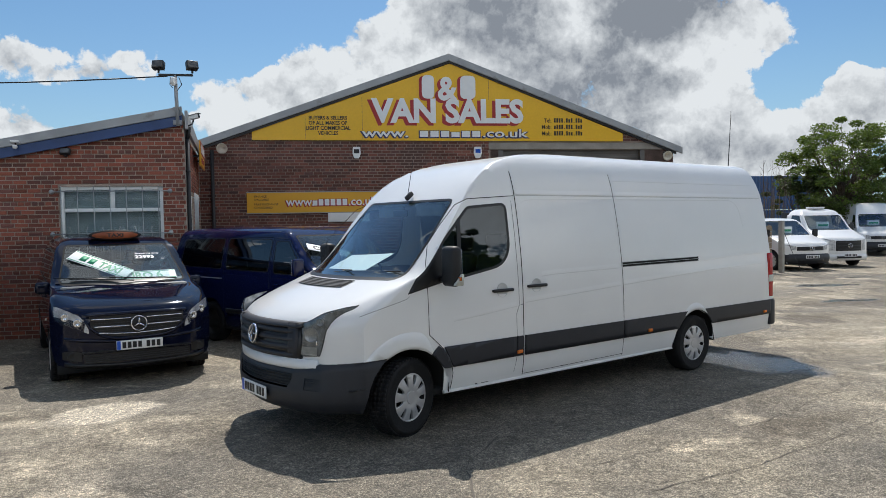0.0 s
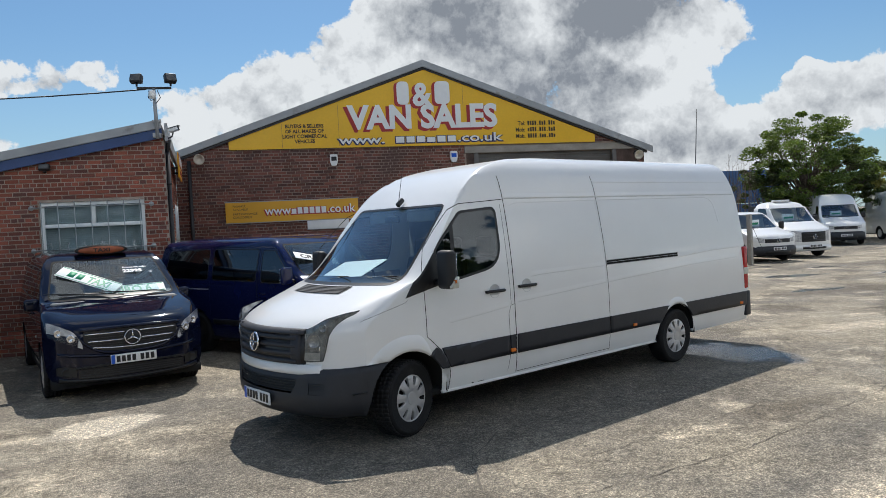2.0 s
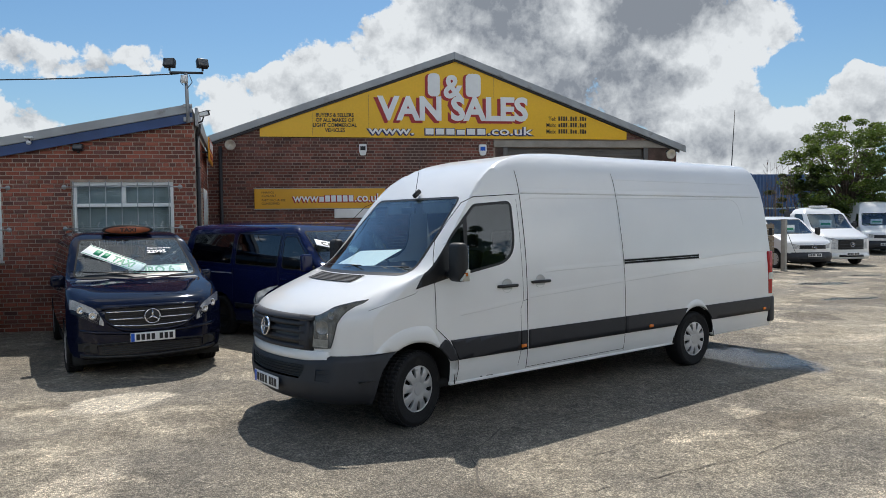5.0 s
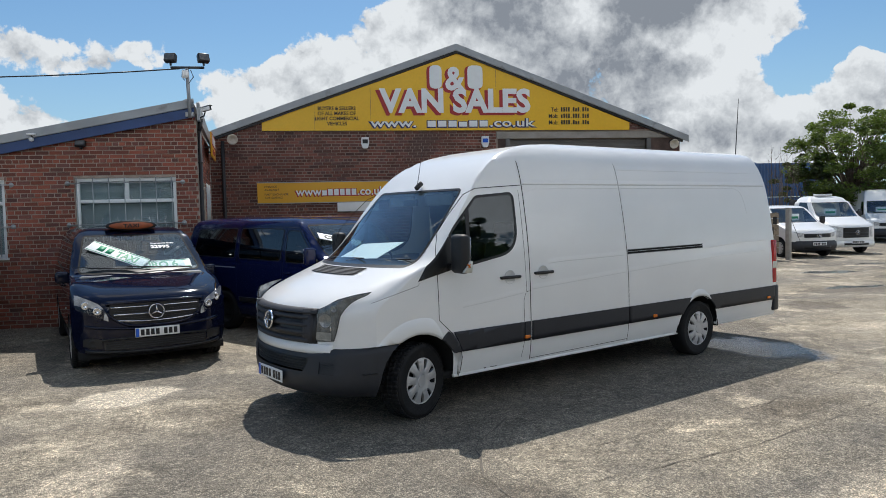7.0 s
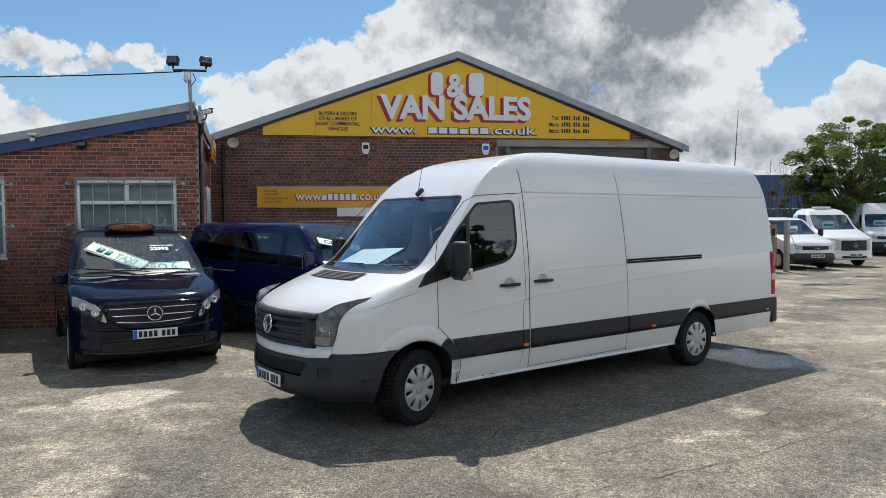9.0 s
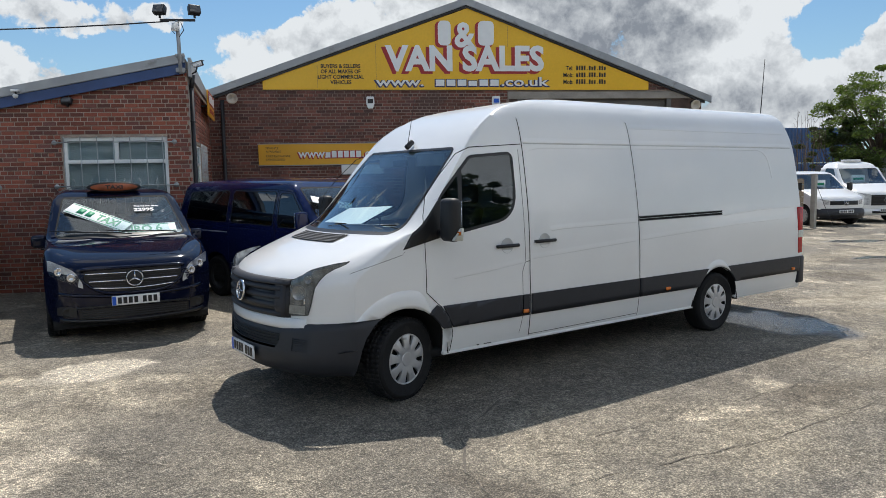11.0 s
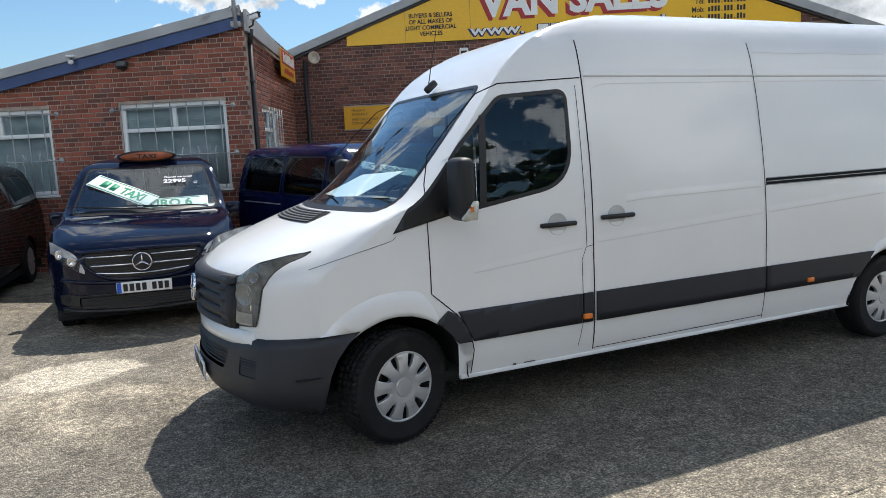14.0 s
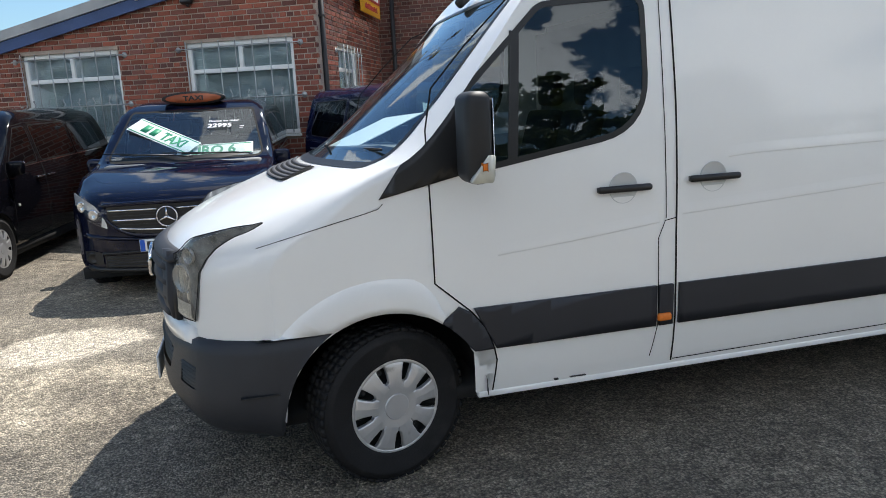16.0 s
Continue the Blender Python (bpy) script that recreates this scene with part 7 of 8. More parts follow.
        part("fog_lamp", b3, BLACK, V, "round fog lamp")
    part("lower_intake", nose_patch(H, lambda u: (-0.60 + 1.20 * u, 0.300, 0.425 - 0.02 * abs(2 * u - 1), 0.0), 0.014, 14), BLACK, V, "black lower intake")
    for z in (0.315, 0.340, 0.365, 0.390):
        part("intake_bar", nose_strip(H, z - 0.005, z + 0.005, -0.58, 0.58, 0.014, 0.024, back=0.0), STRIP, V)
    for s in (-1, 1):
        part("fog_pod", nose_patch(H, lambda u, s=s: (s * (0.62 + 0.20 * u), 0.325 + 0.02 * u, 0.455 - 0.02 * abs(2 * u - 1), 0.0), 0.010, 8), BLACK, V, "black fog lamp pod")
    part("intake_bar", bowed(0.440, 0.012, 0.62, -0.012, 0.012, 0.042), BLACK, V, "glossy black bar over the intake")
    part("bumper_lip", bowed(0.262, 0.022, 0.80, 0.030, 0.004, 0.030), BLACK, V, "black lower bumper lip")
    part("bumper_crease", bowed(0.545, 0.022, 0.80, 0.050, 0.004, 0.034), paint, V, "raised bumper edge")
    number_plate(V, hull_x(H, 0) - 0.052, 0.0, 0.498, 0, seed=3)
    b3 = bmesh.new()
    prev = None
    for k in range(17):
        y = -0.77 + 1.54 * k / 16
        x = 0.15 + 0.30 * y * y
        row = [b3.verts.new((x - 0.06, y, 1.150)), b3.verts.new((x, y, 1.175)), b3.verts.new((x + 0.05, y, 1.215))]
        if prev:
            b3.faces.new((prev[0], prev[1], row[1], row[0])); b3.faces.new((prev[1], prev[2], row[2], row[1]))
        prev = row
    part("scuttle", b3, BLACK, V)
    wiper(V, (0.13, -0.10, 1.20), (0.33, 0.66, 1.245))
    wiper(V, (0.24, -0.66, 1.20), (0.17, 0.02, 1.235))
    if taxi:
        t = new("taxi_roof_sign")
        t.parent = V
        t["label"] = "orange oval taxi roof sign with a dark rim"
        b3 = bmesh.new()
        prism(b3, [(0.345 * math.cos(a), 0.075 * math.sin(a)) for a in [2 * math.pi * k / 32 for k in range(32)]], 0.14, Matrix.Translation((1.25, 0, 1.802)) @ Matrix.Rotation(radians(90), 4, 'Z'))
        part("sign_case", b3, BLACK, t)
        b3 = bmesh.new()
        prism(b3, [(0.305 * math.cos(a), 0.052 * math.sin(a)) for a in [2 * math.pi * k / 32 for k in range(32)]], 0.148, Matrix.Translation((1.254, 0, 1.802)) @ Matrix.Rotation(radians(90), 4, 'Z'))
        part("sign_face", b3, TAXIORANGE, t, "orange face")
        words("TAXI", 0.075, INK, Matrix.Translation((1.102, 0.0, 1.776)) @ Matrix.Rotation(radians(-90), 4, 'Z') @ Matrix.Rotation(radians(90), 4, 'X'), "lettering", t, "dark letters", 0.002, 0.002, 1.35, 'CENTER')
        # boards and stickers behind the glass; the pane leans back
        lean = math.atan2(1.02 - 0.16, 1.685 - 1.16)
        G = Matrix.Translation((0.27, 0, 1.22)) @ Matrix.Rotation(radians(-90), 4, 'Z') @ Matrix.Rotation(radians(90) - lean + 0.02, 4, 'X')

        def board(y, up, turn, w, h, nm, out=0.0):
            b = new(nm)
            b.parent = V
            b["label"] = "white board with green letters behind the windscreen"
            b.matrix_local = G @ Matrix.Translation((y, up, out)) @ Matrix.Rotation(radians(turn), 4, 'Z')
            part("card", boxes((-w / 2, w / 2, -h / 2, h / 2, -0.006, 0.0), bevel=0.002), PAPER, b)
            e = 0.012
            part("card_border", boxes((-w / 2 + e, w / 2 - e, -h / 2 + e, -h / 2 + 2 * e, 0.0, 0.002), (-w / 2 + e, w / 2 - e, h / 2 - 2 * e, h / 2 - e, 0.0, 0.002)), GREENINK, b, "green border line")
            return b

        a = board(-0.26, 0.36, -38, 0.84, 0.24, "taxi_board")
        words("TAXI", 0.18, GREENINK, Matrix.Translation((-0.01, -0.062, 0.001)), "lettering", a, "green letters", 0.001, 0.006, 0.78)
        part("maker_bars", boxes((-0.28, -0.19, -0.062, 0.062, 0, 0.002), (-0.155, -0.075, -0.062, 0.062, 0, 0.002)), GREENINK, a, "green bars")
        a = board(0.29, 0.105, 1.5, 0.78, 0.20, "emission_board", -0.03)
        words("EURO 6", 0.19, GREENINK, Matrix.Translation((-0.34, -0.068, 0.001)), "lettering", a, "green letters", 0.001, 0.006, 0.85)
        words("22995", 0.098, WHITEINK, G @ Matrix.Translation((0.19, 0.455, 0.012)), "price_digits", V, "white price figures on the glass", 0.001, 0.003, 1.05)
        words("Finance me today", 0.045, WHITEINK, G @ Matrix.Translation((0.20, 0.56, 0.012)), "finance_line", V, "small white print on the glass", 0.001, 0.001, 1.0)
        part("price_note", boxes((0.53, 0.58, 0.45, 0.46, 0.012, 0.013), (0.53, 0.57, 0.42, 0.43, 0.012, 0.013), m=G), WHITEINK, V, "small white print")
    return V


TAXIORANGE = material("orange_sign_face", (0.33, 0.085, 0.03), 0.4, spread=0.25, scale=10)
people_carrier("taxi", pose(-1.135, 3.835, 0, 0, 0, 83.6), "dark navy people carrier taxi with an orange roof sign", NAVY, True)
people_carrier("people_carrier", pose(-4.0, 4.75, 0, 0, 0, 82.0), "black people carrier parked beside the taxi", BLACKCAR, False)


def crew_van():
    """The deep blue crew van by the gable wall."""
    H = Hull((-0.90, 0.28), [(-0.91, 0.85), (-0.85, 0.99), (-0.6, 1.08), (-0.15, 1.20), (0.05, 1.27), (0.5, 1.56), (0.82, 1.76), (1.05, 1.85), (1.5, 1.885), (2.6, 1.89), (3.6, 1.87), (3.95, 1.84)],
             [(0.26, 0.90), (0.40, 0.94), (0.6, 0.955), (0.95, 0.955), (1.15, 0.94), (1.3, 0.92), (1.6, 0.85), (1.74, 0.81)],
             [(0, 1.90), (0.5, 1.885), (0.68, 1.85), (0.77, 1.80), (0.81, 1.74), (0.85, 1.6)], 0.34, 0.28,
             [(0.28, 3.98), (0.8, 3.99), (1.3, 3.96), (1.7, 3.88), (1.9, 3.82)], 3.2, 1.74, fade=(0.0, 1.4))
    V = car("crew_van", CREW_AT, "deep blue crew van with dark side glass by the brick wall", "van", H, BLUE, 2.80, 0.33, 0.84, 0.40, ((0.79, 1.29), (0.69, 1.73)),
            [[(0.38, 1.17), (1.12, 1.185), (1.14, 1.66), (0.86, 1.65)], [(1.26, 1.20), (2.36, 1.22), (2.38, 1.70), (1.25, 1.68)], [(2.50, 1.22), (3.72, 1.25), (3.66, 1.68), (2.50, 1.70)]],
            DARKGLASS, CARGLASS, low=(0.50, 0.58), wheel_style="plain")
    line_on(V, H, [(0.28, 0.45), (0.25, 1.12), (0.80, 1.68), (1.18, 1.71), (1.19, 0.36)])
    line_on(V, H, [(1.22, 0.38), (1.22, 1.72), (2.42, 1.73), (2.42, 0.38)])
    line_on(V, H, [(0.4, 0.90), (2.0, 0.96), (3.8, 0.98)], 0.014, BLUE, name="pressed_rib", off=0.005)
    line_on(V, H, [(2.45, 1.06), (3.75, 1.07)], 0.018, GREYTRIM, name="slide_rail", off=0.005)
    for s in (-1, 1):
        h = new("door_handle")
        h.parent = V
        y = s * (H.w(1.0) + 0.018)
        part("grip", boxes((0.98, 1.14, y - 0.012, y + 0.012, 1.0, 1.025), bevel=0.008), BLUE, h)
        part("handle_foot", boxes((1.0, 1.03, min(y, y - s * 0.03), max(y, y - s * 0.03), 1.003, 1.02), (1.1, 1.13, min(y, y - s * 0.03), max(y, y - s * 0.03), 1.003, 1.02)), BLACK, h)
        wing_mirror(V, 0.36, s * 1.07, 1.29, 0.26, 0.19, s, BLUE, "blue wing mirror", lamp=False)
        part("headlight", nose_patch(H, lambda u, s=s: (s * (0.50 + 0.36 * u), 0.86, 0.96 + 0.10 * u, 0.16 * max(0, u - 0.5)), 0.014), LAMPCLEAR, V, "clear headlamp")
    part("grille", nose_patch(H, lambda u: (-0.55 + 1.1 * u, 0.62, 0.84, 0.0), 0.012), BLACK, V, "black grille")
    part("front_bumper", nose_strip(H, 0.30, 0.56, -0.86, 0.86, 0.0, 0.05), PLASTIC, V, "dark lower bumper")
    number_plate(V, hull_x(H, 0) - 0.06, 0, 0.50, 0)
    b = new("crew_board")
    b.parent = V
    b["label"] = "white board with dark letters behind the windscreen"
    lean = math.atan2(0.82 - 0.05, 1.76 - 1.27)
    b.matrix_local = Matrix.Translation((0.17, 0.0, 1.33)) @ Matrix.Rotation(radians(-90), 4, 'Z') @ Matrix.Rotation(radians(90) - lean + 0.02, 4, 'X') @ Matrix.Translation((CREW_Y, 0.33, 0)) @ Matrix.Rotation(radians(-22), 4, 'Z')
    part("card", boxes((-0.36, 0.36, -0.085, 0.085, -0.006, 0.0), bevel=0.002), PAPER, b)
    words("CREW", 0.13, INK, Matrix.Translation((-0.27, -0.045, 0.001)), "lettering", b, "dark letters", 0.001, 0.004, 1.2)
    return V


CREW_AT = pose(2.16, 3.15, 0, 0, 0, 103)
CREW_Y = -0.40
crew_van()


def far_van(name, m, label, H, wheelbase, windscreen, windows, nose, lower=None, group="white vehicles across the yard"):
    """A white vehicle across the yard: body, glass, lamps, grille, bumper, plate."""
    V = car(name, m, label, "van", H, WHITE, wheelbase, 0.34, 0.84, 0.41, windscreen, windows, DARKGLASS, CARGLASS, group=group, detail=False)
    w = H.w(0.7)
    z0, z1 = nose
    part("grille", nose_patch(H, lambda u: (-0.52 + 1.04 * u, z0, z1, 0.0), 0.014), BLACK, V, "black grille")
    for k in range(3):
        z = z0 + (z1 - z0) * (k + 0.5) / 3
        part("grille_bar", nose_strip(H, z - 0.012, z + 0.012, -0.5, 0.5, 0.014, 0.03, back=0.0), STRIP, V)
    round_badge(V, hull_x(H, 0) - 0.035, 0, (z0 + z1) / 2, 0.09, spokes=3)
    for s in (-1, 1):
        part("headlight", nose_patch(H, lambda u, s=s: (s * (0.54 + 0.34 * u), z0 + 0.02, z1 + 0.02 + 0.06 * u, 0.14 * max(0, u - 0.5)), 0.016), LAMPCLEAR, V, "clear headlamp")
        wing_mirror(V, 0.42, s * 1.10, windscreen[0][1] + 0.05, 0.30, 0.2, s, BLACK, "black wing mirror", lamp=False)
    part("front_bumper", nose_strip(H, 0.26, lower or 0.5, -0.88, 0.88, 0.0, 0.06), PLASTIC if lower else WHITE, V, "dark front bumper" if lower else "white front bumper")
    part("lower_intake", nose_strip(H, 0.34, 0.42, -0.5, 0.5, 0.05, 0.066, back=0.0), BLACK, V)
    number_plate(V, hull_x(H, 0) - 0.072, 0, 0.50 if lower else 0.46, 0, blue=False)
    b = new("price_board")
    b.parent = V
    b["label"] = "white price board behind the windscreen"
    (by, bz), (ty, tz) = windscreen
    part("card", boxes((0.35, 0.37, -0.1, 0.42, bz + 0.05, bz + 0.30), bevel=0.004, m=Matrix.Rotation(radians(0), 4, 'X')), PAPER, b)
    part("green_bars", boxes((0.345, 0.35, -0.05, 0.36, bz + 0.12, bz + 0.20)), GREENINK, b, "green bars", smooth=False)
    return V


def h_low():
    return Hull((-0.88, 0.28), [(-0.89, 0.86), (-0.83, 0.99), (-0.55, 1.07), (-0.10, 1.19), (0.10, 1.25), (0.55, 1.55), (0.95, 1.80), (1.2, 1.86), (1.7, 1.89), (3.0, 1.90), (3.85, 1.86)],
                [(0.26, 0.88), (0.42, 0.92), (0.65, 0.94), (0.95, 0.94), (1.2, 0.91), (1.5, 0.86), (1.74, 0.81)], [(0, 1.91), (0.5, 1.895), (0.68, 1.86), (0.77, 1.81), (0.81, 1.74), (0.85, 1.6)],
                0.3, 0.28, [(0.28, 3.9), (1.2, 3.9), (1.7, 3.82), (1.9, 3.78)], 3.2, 1.74, fade=(0.0, 1.4))


def h_tall(top, length):
    return Hull((-0.95, 0.30), [(-0.96, 0.98), (-0.91, 1.09), (-0.6, 1.20), (-0.15, 1.38), (0.05, 1.50), (0.62, 2.0), (0.85, 2.0 + (top - 2.0) * 0.45), (1.25, 2.0 + (top - 2.0) * 0.85), (1.8, top - 0.02), (3, top), (length, top - 0.02)],
                [(0.28, 0.92), (0.46, 0.96), (0.7, 0.98), (1.1, 0.98), (1.5, 0.94), (2.0, 0.87), (top - 0.22, 0.78)], [(0, top + 0.01), (0.4, top - 0.01), (0.6, top - 0.06), (0.72, top - 0.13), (0.78, top - 0.22), (0.83, top - 0.4)],
                0.28, 0.34, [(0.3, length + 0.05), (1.5, length + 0.02), (top, length - 0.08)], length - 1.0, top - 0.22, fade=(-0.1, 1.05))


far_van("small_white_van", pose(22.75, 7.0, 0, 0, 0, 62), "small white van with a black bumper, behind a post", h_low(), 2.85, ((0.78, 1.27), (0.69, 1.76)),
        [[(0.42, 1.17), (1.15, 1.19), (1.15, 1.66), (0.88, 1.64)]], (0.72, 0.86), lower=0.62)


def dropside_truck():
    H = Hull((-0.98, 0.32), [(-0.99, 0.98), (-0.94, 1.10), (-0.6, 1.22), (-0.12, 1.38), (0.08, 1.50), (0.60, 1.98), (0.80, 2.14), (1.05, 2.23), (1.45, 2.25), (1.62, 2.20)],
             [(0.30, 0.92), (0.46, 0.96), (0.7, 0.98), (1.1, 0.98), (1.5, 0.94), (2.0, 0.85)], [(0, 2.26), (0.4, 2.245), (0.6, 2.20), (0.74, 2.12), (0.80, 2.0)],
             0.28, 0.36, [(0.3, 1.65), (1.5, 1.64), (2.3, 1.55)], 1.25, 2.0, fade=(-0.1, 1.05))
    V = far_van("dropside_truck", pose(25.45, 6.92, 0, 0, 0, 60), "white dropside truck with a black grille, across the yard", H, 3.6, ((0.82, 1.42), (0.74, 1.95)),
                [[(0.40, 1.33), (1.25, 1.36), (1.27, 1.98), (0.80, 1.96)]], (0.62, 1.0))
    part("load_bed", boxes((1.75, 5.2, -1.02, 1.02, 0.85, 0.95), (1.75, 5.2, -1.03, -0.99, 0.95, 1.35), (1.75, 5.2, 0.99, 1.03, 0.95, 1.35), bevel=0.01), PLASTIC, V, "dark dropside load bed")
    part("headboard", boxes((1.72, 1.78, -1.0, 1.0, 0.95, 2.1), bevel=0.01), PLASTIC, V)
    part("beacon_bar", boxes((0.95, 1.15, -0.35, 0.35, 2.24, 2.31), bevel=0.02), PLATEWHITE, V, "white beacon bar")
    part("chassis", boxes((1.6, 5.1, -0.4, 0.4, 0.5, 0.85)), UNDER, V)


dropside_truck()
far_van("high_roof_white_van", pose(34.9, 9.0, 0, 0, 0, 34), "tall white van with a dark bumper at the yard edge", h_tall(2.62, 4.9), 3.6, ((0.82, 1.42), (0.74, 2.0)),
        [[(0.40, 1.33), (1.22, 1.38), (1.25, 2.0), (0.78, 1.97)]], (0.80, 0.95), lower=0.70)
far_van("high_roof_white_van", pose(38.6, 5.9, 0, 0, 0, 46), "tall white van with a black nose at the yard edge", h_tall(2.66, 5.4), 3.7, ((0.82, 1.42), (0.74, 2.0)),
        [[(0.40, 1.33), (1.22, 1.38), (1.25, 2.0), (0.78, 1.97)]], (0.70, 1.0), lower=0.66)


# ---- the far side of the yard ----
BARK = material("grey_brown_bark", (0.10, 0.075, 0.055), 0.9, spread=0.3, scale=12, fine=0.2, fine_scale=60, bump=0.4)


def leaf_material(name, color, glow):
    """Leaves that let part of the light through."""
    m = material(name, color, 0.5, spread=0.1, scale=0.6, per_island=0.5)
    nt = m.node_tree
    b = nt.nodes["Principled BSDF"]
    out = [n for n in nt.nodes if n.type == 'OUTPUT_MATERIAL'][0]
    tr = nt.nodes.new("ShaderNodeBsdfTranslucent")
    mx = nt.nodes.new("ShaderNodeMixShader")
    tr.inputs["Color"].default_value = (color[0] * 1.7, color[1] * 1.7, color[2] * 0.9, 1)
    mx.inputs[0].default_value = glow
    nt.links.new(b.outputs[0], mx.inputs[1])
    nt.links.new(tr.outputs[0], mx.inputs[2])
    nt.links.new(mx.outputs[0], out.inputs[0])
    return m


LEAF = leaf_material("mid_green_leaf", (0.085, 0.125, 0.030), 0.40)
LEAFDARK = leaf_material("dark_green_leaf", (0.055, 0.075, 0.025), 0.35)
LEAFPALE = leaf_material("yellow_green_leaf", (0.16, 0.16, 0.05), 0.45)
CONTAINER = material("blue_container_steel", (0.035, 0.085, 0.20), 0.5, metal=0.2, spread=0.15, scale=1.0, wear=(0.10, 0.075, 0.06), wear_scale=2.0, wear_at=0.66)
TIMBER = material("weathered_timber", (0.30, 0.24, 0.17), 0.85, spread=0.2, scale=4, fine=0.2, fine_scale=40)
POSTGREY = material("grey_painted_post", (0.36, 0.34, 0.30), 0.7, spread=0.15, scale=5)


def leaf_cloud(rng, clumps, per, size):
    """Vertices and quads of many small leaves round clump centres."""
    n = len(clumps) * per
    c = np.repeat(np.array([k[:3] for k in clumps]), per, axis=0)
    r = np.repeat(np.array([k[3] for k in clumps]), per)
    d = rng.normal(size=(n, 3))
    d /= np.linalg.norm(d, axis=1)[:, None]
    p = c + d * (r * rng.uniform(0.25, 1.0, n) ** 0.5)[:, None] * np.array([1, 1, 0.5])
    a = rng.normal(size=(n, 3))
    a[:, 2] *= 0.5
    a /= np.linalg.norm(a, axis=1)[:, None]
    b = np.cross(a, rng.normal(size=(n, 3)))
    b /= np.linalg.norm(b, axis=1)[:, None]
    s = size * rng.uniform(0.6, 1.35, n)
    a, b = a * s[:, None], b * (s * 0.5)[:, None]
    v = np.stack([p - a, p - b, p + a, p + b], axis=1).reshape(-1, 3)
    f = np.arange(n * 4).reshape(-1, 4)
    return v, f


def tree(name, at, height, spread, trunk_h, seed, leaf, label, per=90, n_clump=46, size=0.12, category="tree", group=""):
    rng = np.random.default_rng(seed)
    rnd = random.Random(seed)
    T = empty(name, Matrix.Translation(at), label, category, group)
    bm = bmesh.new()
    r0 = 0.017 * height
    tips = []
    p = Vector((0, 0, 0))
    pts = [p]
    for k in range(4):
        p = p + Vector((rnd.uniform(-0.12, 0.12) * height * 0.2, rnd.uniform(-0.12, 0.12) * height * 0.2, trunk_h / 4 + height * 0.04))
        pts.append(p)
    for k, (a, b) in enumerate(zip(pts, pts[1:])):
        rod(bm, a, b, r0 * (1 - 0.16 * k), r0 * (1 - 0.16 * (k + 1)), seg=8)
    part("trunk", bm, BARK, T)
    clumps = []
    mid = (trunk_h + height) / 2
    bm = bmesh.new()
    for k in range(n_clump):
        a = rnd.uniform(0, 6.283)
        e = rnd.uniform(-1, 1)
        q = math.sqrt(1 - e * e * 0.9)
        rr = spread * q * rnd.uniform(0.45, 1.0)
        c = Vector((rr * math.cos(a), rr * math.sin(a), mid + e * (height - trunk_h) / 2 * rnd.uniform(0.7, 1.05)))
        clumps.append((*c, spread * rnd.uniform(0.07, 0.24)))
        s = pts[rnd.randint(2, 4)]
        m = s.lerp(c, 0.5) + Vector((0, 0, 0.06 * height))
        rod(bm, s, m, r0 * 0.32, r0 * 0.2, seg=5)
        rod(bm, m, c, r0 * 0.2, r0 * 0.05, seg=5)
    part("branchwork", bm, BARK, T)
    v, f = leaf_cloud(rng, clumps, per, size)
    me = bpy.data.meshes.new("crown")
    me.from_pydata(v.tolist(), [], f.tolist())
    me.materials.append(leaf)
    ob = new("crown", me)
    ob.parent = T
    ob["label"] = "loose crown of many small leaves"
    ob["kind"] = "stuff"
    return T


tree("broadleaf_tree", (38.4, 12.1, 0), 7.3, 3.3, 1.2, 11, LEAF, "broad green tree with a loose ragged crown", per=210, n_clump=170, size=0.075)
tree("broadleaf_tree", (41.5, 11.6, 0), 5.4, 2.9, 0.6, 12, LEAFDARK, "dark green tree behind the parked vans", per=330, n_clump=60, size=0.095)
tree("broadleaf_tree", (37.2, 13.95, 0), 4.8, 2.0, 0.3, 13, LEAFDARK, "low dark green tree beside the container", per=300, n_clump=60, size=0.085)
for k, (x, y, h, s) in enumerate(((43.5, 10.0, 4.4, 2.6), (46.0, 6.5, 4.2, 2.8), (47.5, 2.5, 4.6, 3.0), (50.0, -2.0, 5.0, 3.2))):
    tree("hedge_bush", (x, y, 0), h, s, 0.2, 20 + k, LEAFDARK, "dense dark green hedge bush at the yard edge", per=110, n_clump=44, size=0.17, category="bush", group="hedge at the yard edge")
for k, (x, y, h, s) in enumerate(((56.0, 9.0, 7.6, 3.4), (58.0, 3.0, 8.2, 3.6), (62.0, 14.0, 7.0, 3.5))):
    tree("willow_tree", (x, y, 0), h, s, 1.2, 30 + k, LEAFPALE, "pale yellow-green tree beyond the hedge", per=110, n_clump=50, size=0.2)

# the far edge of the yard behind the camera, mirrored in the glass
for k, (x, y, h, s) in enumerate(((-16.0, -27.0, 7.0, 3.6), (-9.0, -29.0, 6.2, 3.4), (-2.0, -30.0, 7.6, 3.8), (5.5, -28.5, 6.4, 3.5), (13.0, -29.5, 7.2, 3.6), (21.0, -28.0, 6.6, 3.6), (-23.0, -25.0, 6.8, 3.6), (-30.0, -21.0, 7.2, 3.7), (-36.0, -14.0, 6.4, 3.5))):
    tree("hedgerow_tree", (x, y, 0), h * 1.42, s * 1.15, 0.3, 50 + k, LEAFDARK, "dark green hedgerow tree across the yard", per=90, n_clump=110, size=0.24, group="hedgerow across the yard")


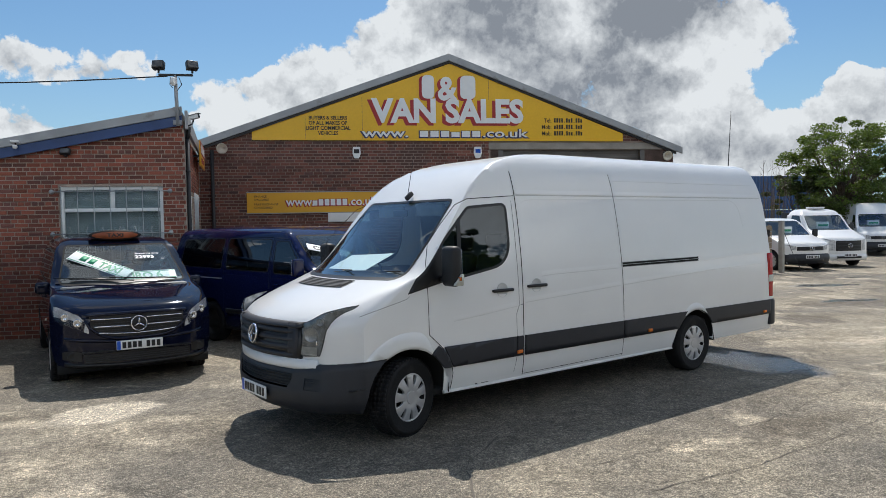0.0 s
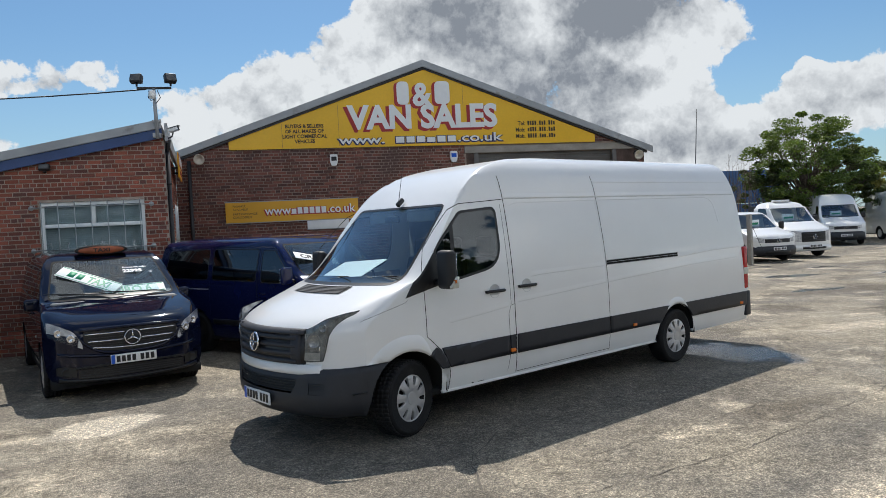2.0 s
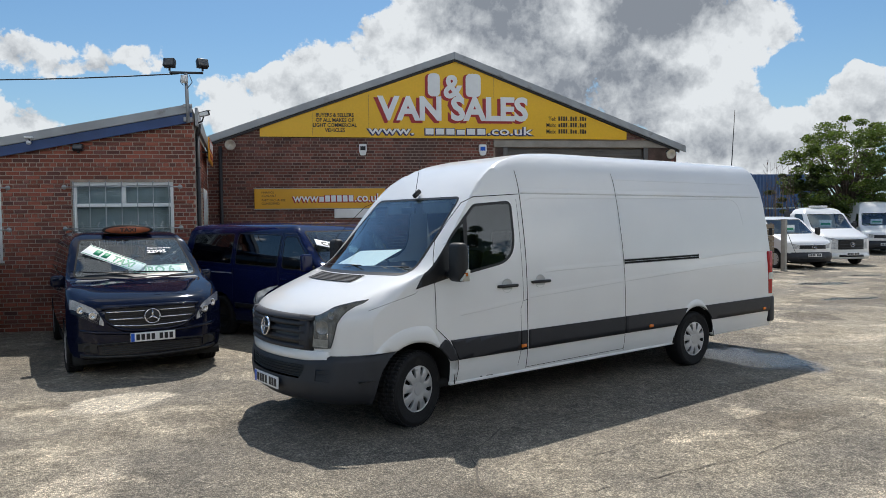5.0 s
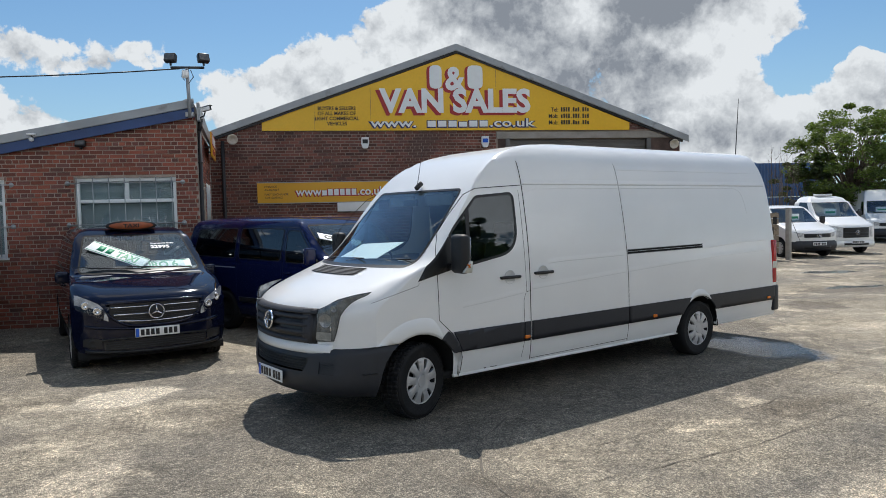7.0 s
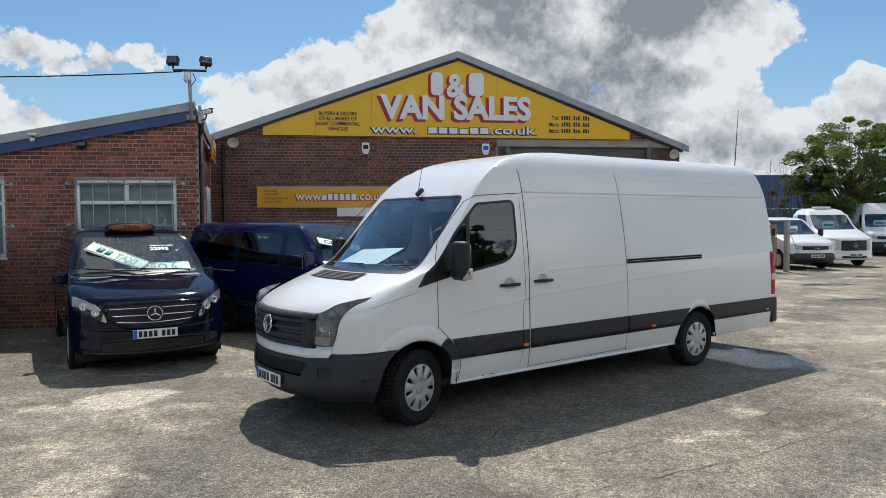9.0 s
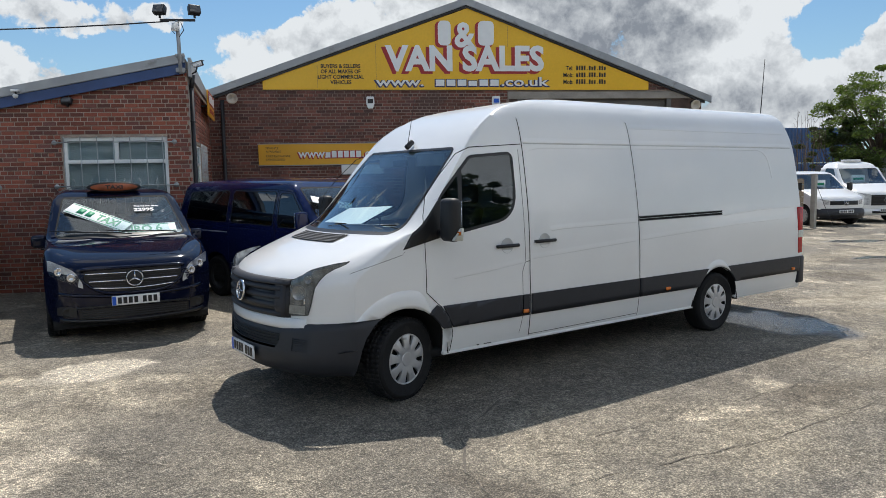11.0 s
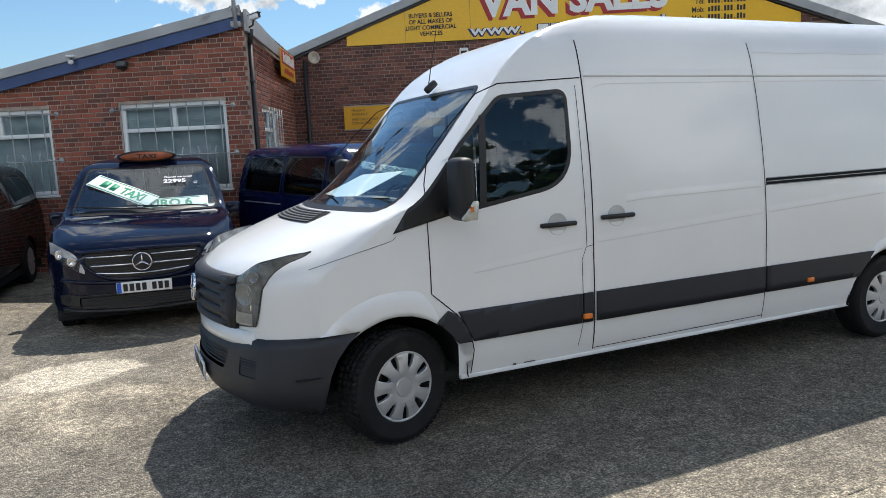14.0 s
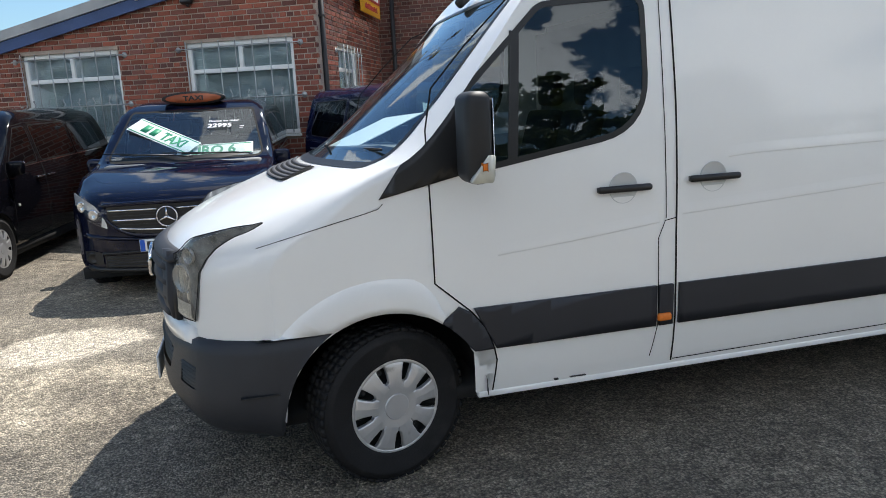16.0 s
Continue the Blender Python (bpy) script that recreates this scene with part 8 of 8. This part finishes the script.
def bare_shrub(at, seed):
    rnd = random.Random(seed)
    S_ = empty("bare_shrub", Matrix.Translation(at), "leafless twiggy shrub against the sky", "shrub")
    bm = bmesh.new()
    for k in range(22):
        a, b = rnd.uniform(-1.2, 1.2), rnd.uniform(-0.6, 0.6)
        h = rnd.uniform(3.6, 5.1)
        rod(bm, (a * 0.6, b * 0.6, 0), (a, b, h * 0.7), 0.018, 0.011, seg=4)
        rod(bm, (a, b, h * 0.7), (a + rnd.uniform(-0.15, 0.15), b, h), 0.011, 0.004, seg=4)
        for q in range(4):
            z = h * rnd.uniform(0.6, 0.95)
            rod(bm, (a, b, z), (a + rnd.uniform(-0.35, 0.35), b + rnd.uniform(-0.3, 0.3), z + rnd.uniform(0.15, 0.4)), 0.009, 0.004, seg=4)
    part("twig_tangle", bm, BARK, S_)


bare_shrub((34.3, 14.0, 0), 3)


# ---- trees behind the filming place, seen in the vans' glass ----
for k in range(9):
    rnd = random.Random(70 + k)
    tree("boundary_tree", (-22 + 6.2 * k + rnd.uniform(-1, 1), -21.0 + rnd.uniform(-1.5, 1.5), 0), rnd.uniform(4.6, 6.6), rnd.uniform(3.2, 4.0), 0.3, 50 + k, LEAFDARK if k % 3 else LEAF,
         "dense green tree along the yard boundary", per=70, n_clump=44, size=0.24, group="boundary trees")


def containers():
    for k in range(2):
        c = empty("shipping_container", Matrix.Translation((51.5, 23.2, 2.6 * k)) @ Matrix.Rotation(radians(-28), 4, 'Z'), "blue corrugated steel shipping container, stacked", "container", "stacked containers")
        n = 44
        for s in (-1, 1):
            bm = bmesh.new()
            prev = None
            for i in range(n * 2 + 1):
                x = -3.0 + 6.0 * i / (n * 2)
                y = s * (1.19 + (0.035 if (i // 2) % 2 else 0.0))
                row = [bm.verts.new((x, y, 0.12)), bm.verts.new((x, y, 2.48))]
                if prev:
                    bm.faces.new((prev[0], row[0], row[1], prev[1]))
                prev = row
            part("side_panel", bm, CONTAINER, c, smooth=False)
        part("roof", boxes((-3.0, 3.0, -1.2, 1.2, 2.48, 2.53)), CONTAINER, c, smooth=False)
        part("floor", boxes((-3.0, 3.0, -1.2, 1.2, 0.0, 0.12)), CONTAINER, c, smooth=False)
        for x in (-3.0, 3.0):
            part("end_panel", boxes((x - 0.03, x + 0.03, -1.2, 1.2, 0.1, 2.5)), CONTAINER, c, smooth=False)
            for s in (-1, 1):
                part("corner_post", boxes((x - 0.09, x + 0.09, s * 1.22 - 0.05, s * 1.22 + 0.03, 0, 2.59), bevel=0.01), CONTAINER, c)


containers()


def cage_trailer():
    t = empty("cage_truck_body", Matrix.Translation((26.2, 11.4, 0)) @ Matrix.Rotation(radians(62), 4, 'Z'), "dark caged truck body behind the small van", "truck body")
    part("bed", boxes((0, 3.4, -1.0, 1.0, 0.8, 0.95), bevel=0.01), PLASTIC, t)
    for x in [0.03 + 3.3 * k / 9 for k in range(10)]:
        for s in (-1, 1):
            part("cage_bar", boxes((x - 0.02, x + 0.02, s * 0.98 - 0.02, s * 0.98 + 0.02, 0.95, 2.45)), PLASTIC, t, smooth=False)
    for z in (1.45, 1.95, 2.43):
        for s in (-1, 1):
            part("cage_rail", boxes((0, 3.35, s * 0.98 - 0.025, s * 0.98 + 0.025, z - 0.03, z + 0.03)), PLASTIC, t, smooth=False)
        part("cage_rail", boxes((0.0, 0.05, -0.98, 0.98, z - 0.03, z + 0.03)), PLASTIC, t, smooth=False)
    part("cage_mesh", boxes((0.0, 0.02, -0.96, 0.96, 0.95, 2.1)), LAMPHOUSING, t, "dark mesh panel", smooth=False)
    part("leg", boxes((0.4, 0.6, -0.8, 0.8, 0, 0.8), (2.8, 3.0, -0.8, 0.8, 0, 0.8)), UNDER, t, smooth=False)


cage_trailer()


def hoarding():
    h = empty("timber_hoarding", Matrix.Translation((20.6, 6.75, 0)) @ Matrix.Rotation(radians(-66), 4, 'Z'), "weathered timber sign hoarding beside a grey post", "hoarding")
    for k in range(7):
        part("plank", boxes((-0.62, 0.0, -0.02, 0.02, 0.25 + 0.20 * k, 0.43 + 0.20 * k), bevel=0.004), TIMBER, h)
    for x in (-0.56, -0.1):
        part("batten", boxes((x - 0.03, x + 0.03, 0.02, 0.06, 0, 1.66), bevel=0.004), TIMBER, h)
    bm = bmesh.new()
    for a, b, c, d in ((-0.5, -0.40, 1.25, 1.50), (-0.34, -0.24, 1.25, 1.50), (-0.18, -0.06, 1.25, 1.50), (-0.45, -0.38, 0.90, 1.15), (-0.30, -0.16, 0.90, 1.15)):
        box(bm, a, b, -0.026, -0.02, c, d)
    part("letter_bars", bm, INK, h, "dark bars in place of partly hidden words", smooth=False)
    p = empty("yard_post", Matrix.Translation((20.74, 6.48, 0)), "square grey post standing in the yard", "post")
    part("shaft", boxes((-0.075, 0.075, -0.075, 0.075, 0.0, 1.78), bevel=0.012), POSTGREY, p)
    part("post_cap", boxes((-0.085, 0.085, -0.085, 0.085, 1.78, 1.80), bevel=0.006), POSTGREY, p)
    bm = bmesh.new()
    tube(bm, [(20.74, 6.39, 1.40), (20.85, 6.15, 0.7), (21.05, 5.95, 0.1), (21.5, 5.7, 0.009)], 0.008, seg=6)
    tagged(link("loose_cable", bm, LAMPHOUSING), "loose black cable trailing from the post", "cable")


hoarding()


# ---- the nearest bricks of the office front, one by one ----
def near_bricks():
    bm = bmesh.new()
    brick_mesh(bm, -0.1055, 0.1055, -0.0305, 0.0305, 0.003, Matrix.Identity(4))
    me = bpy.data.meshes.new("brick")
    bmesh.ops.recalc_face_normals(bm, faces=bm.faces)
    bm.to_mesh(me)
    bm.free()
    for cells, mat, m, owner in ((near_cells, BRICK1, MO, office_front), (facade_near, BRICKOLD1, MF, facade)):
        mesh = me.copy()
        mesh.materials.append(mat)
        for a, b, c, d, p in cells:
            ob = new("brick", mesh)
            ob.parent = owner
            ob.matrix_local = m @ Matrix.Translation(((a + b) / 2, -p + 0.003, (c + d) / 2))


BRICKOLD1 = material("dark_brown_brick_single", (0.175, 0.066, 0.048), 0.85, spread=0.2, scale=2.0, fine=0.22, fine_scale=150, bump=0.35, per_object=0.26, wear=(0.10, 0.052, 0.044), wear_scale=0.7, wear_at=0.56, other=(0.10, 0.05, 0.045))
near_bricks()
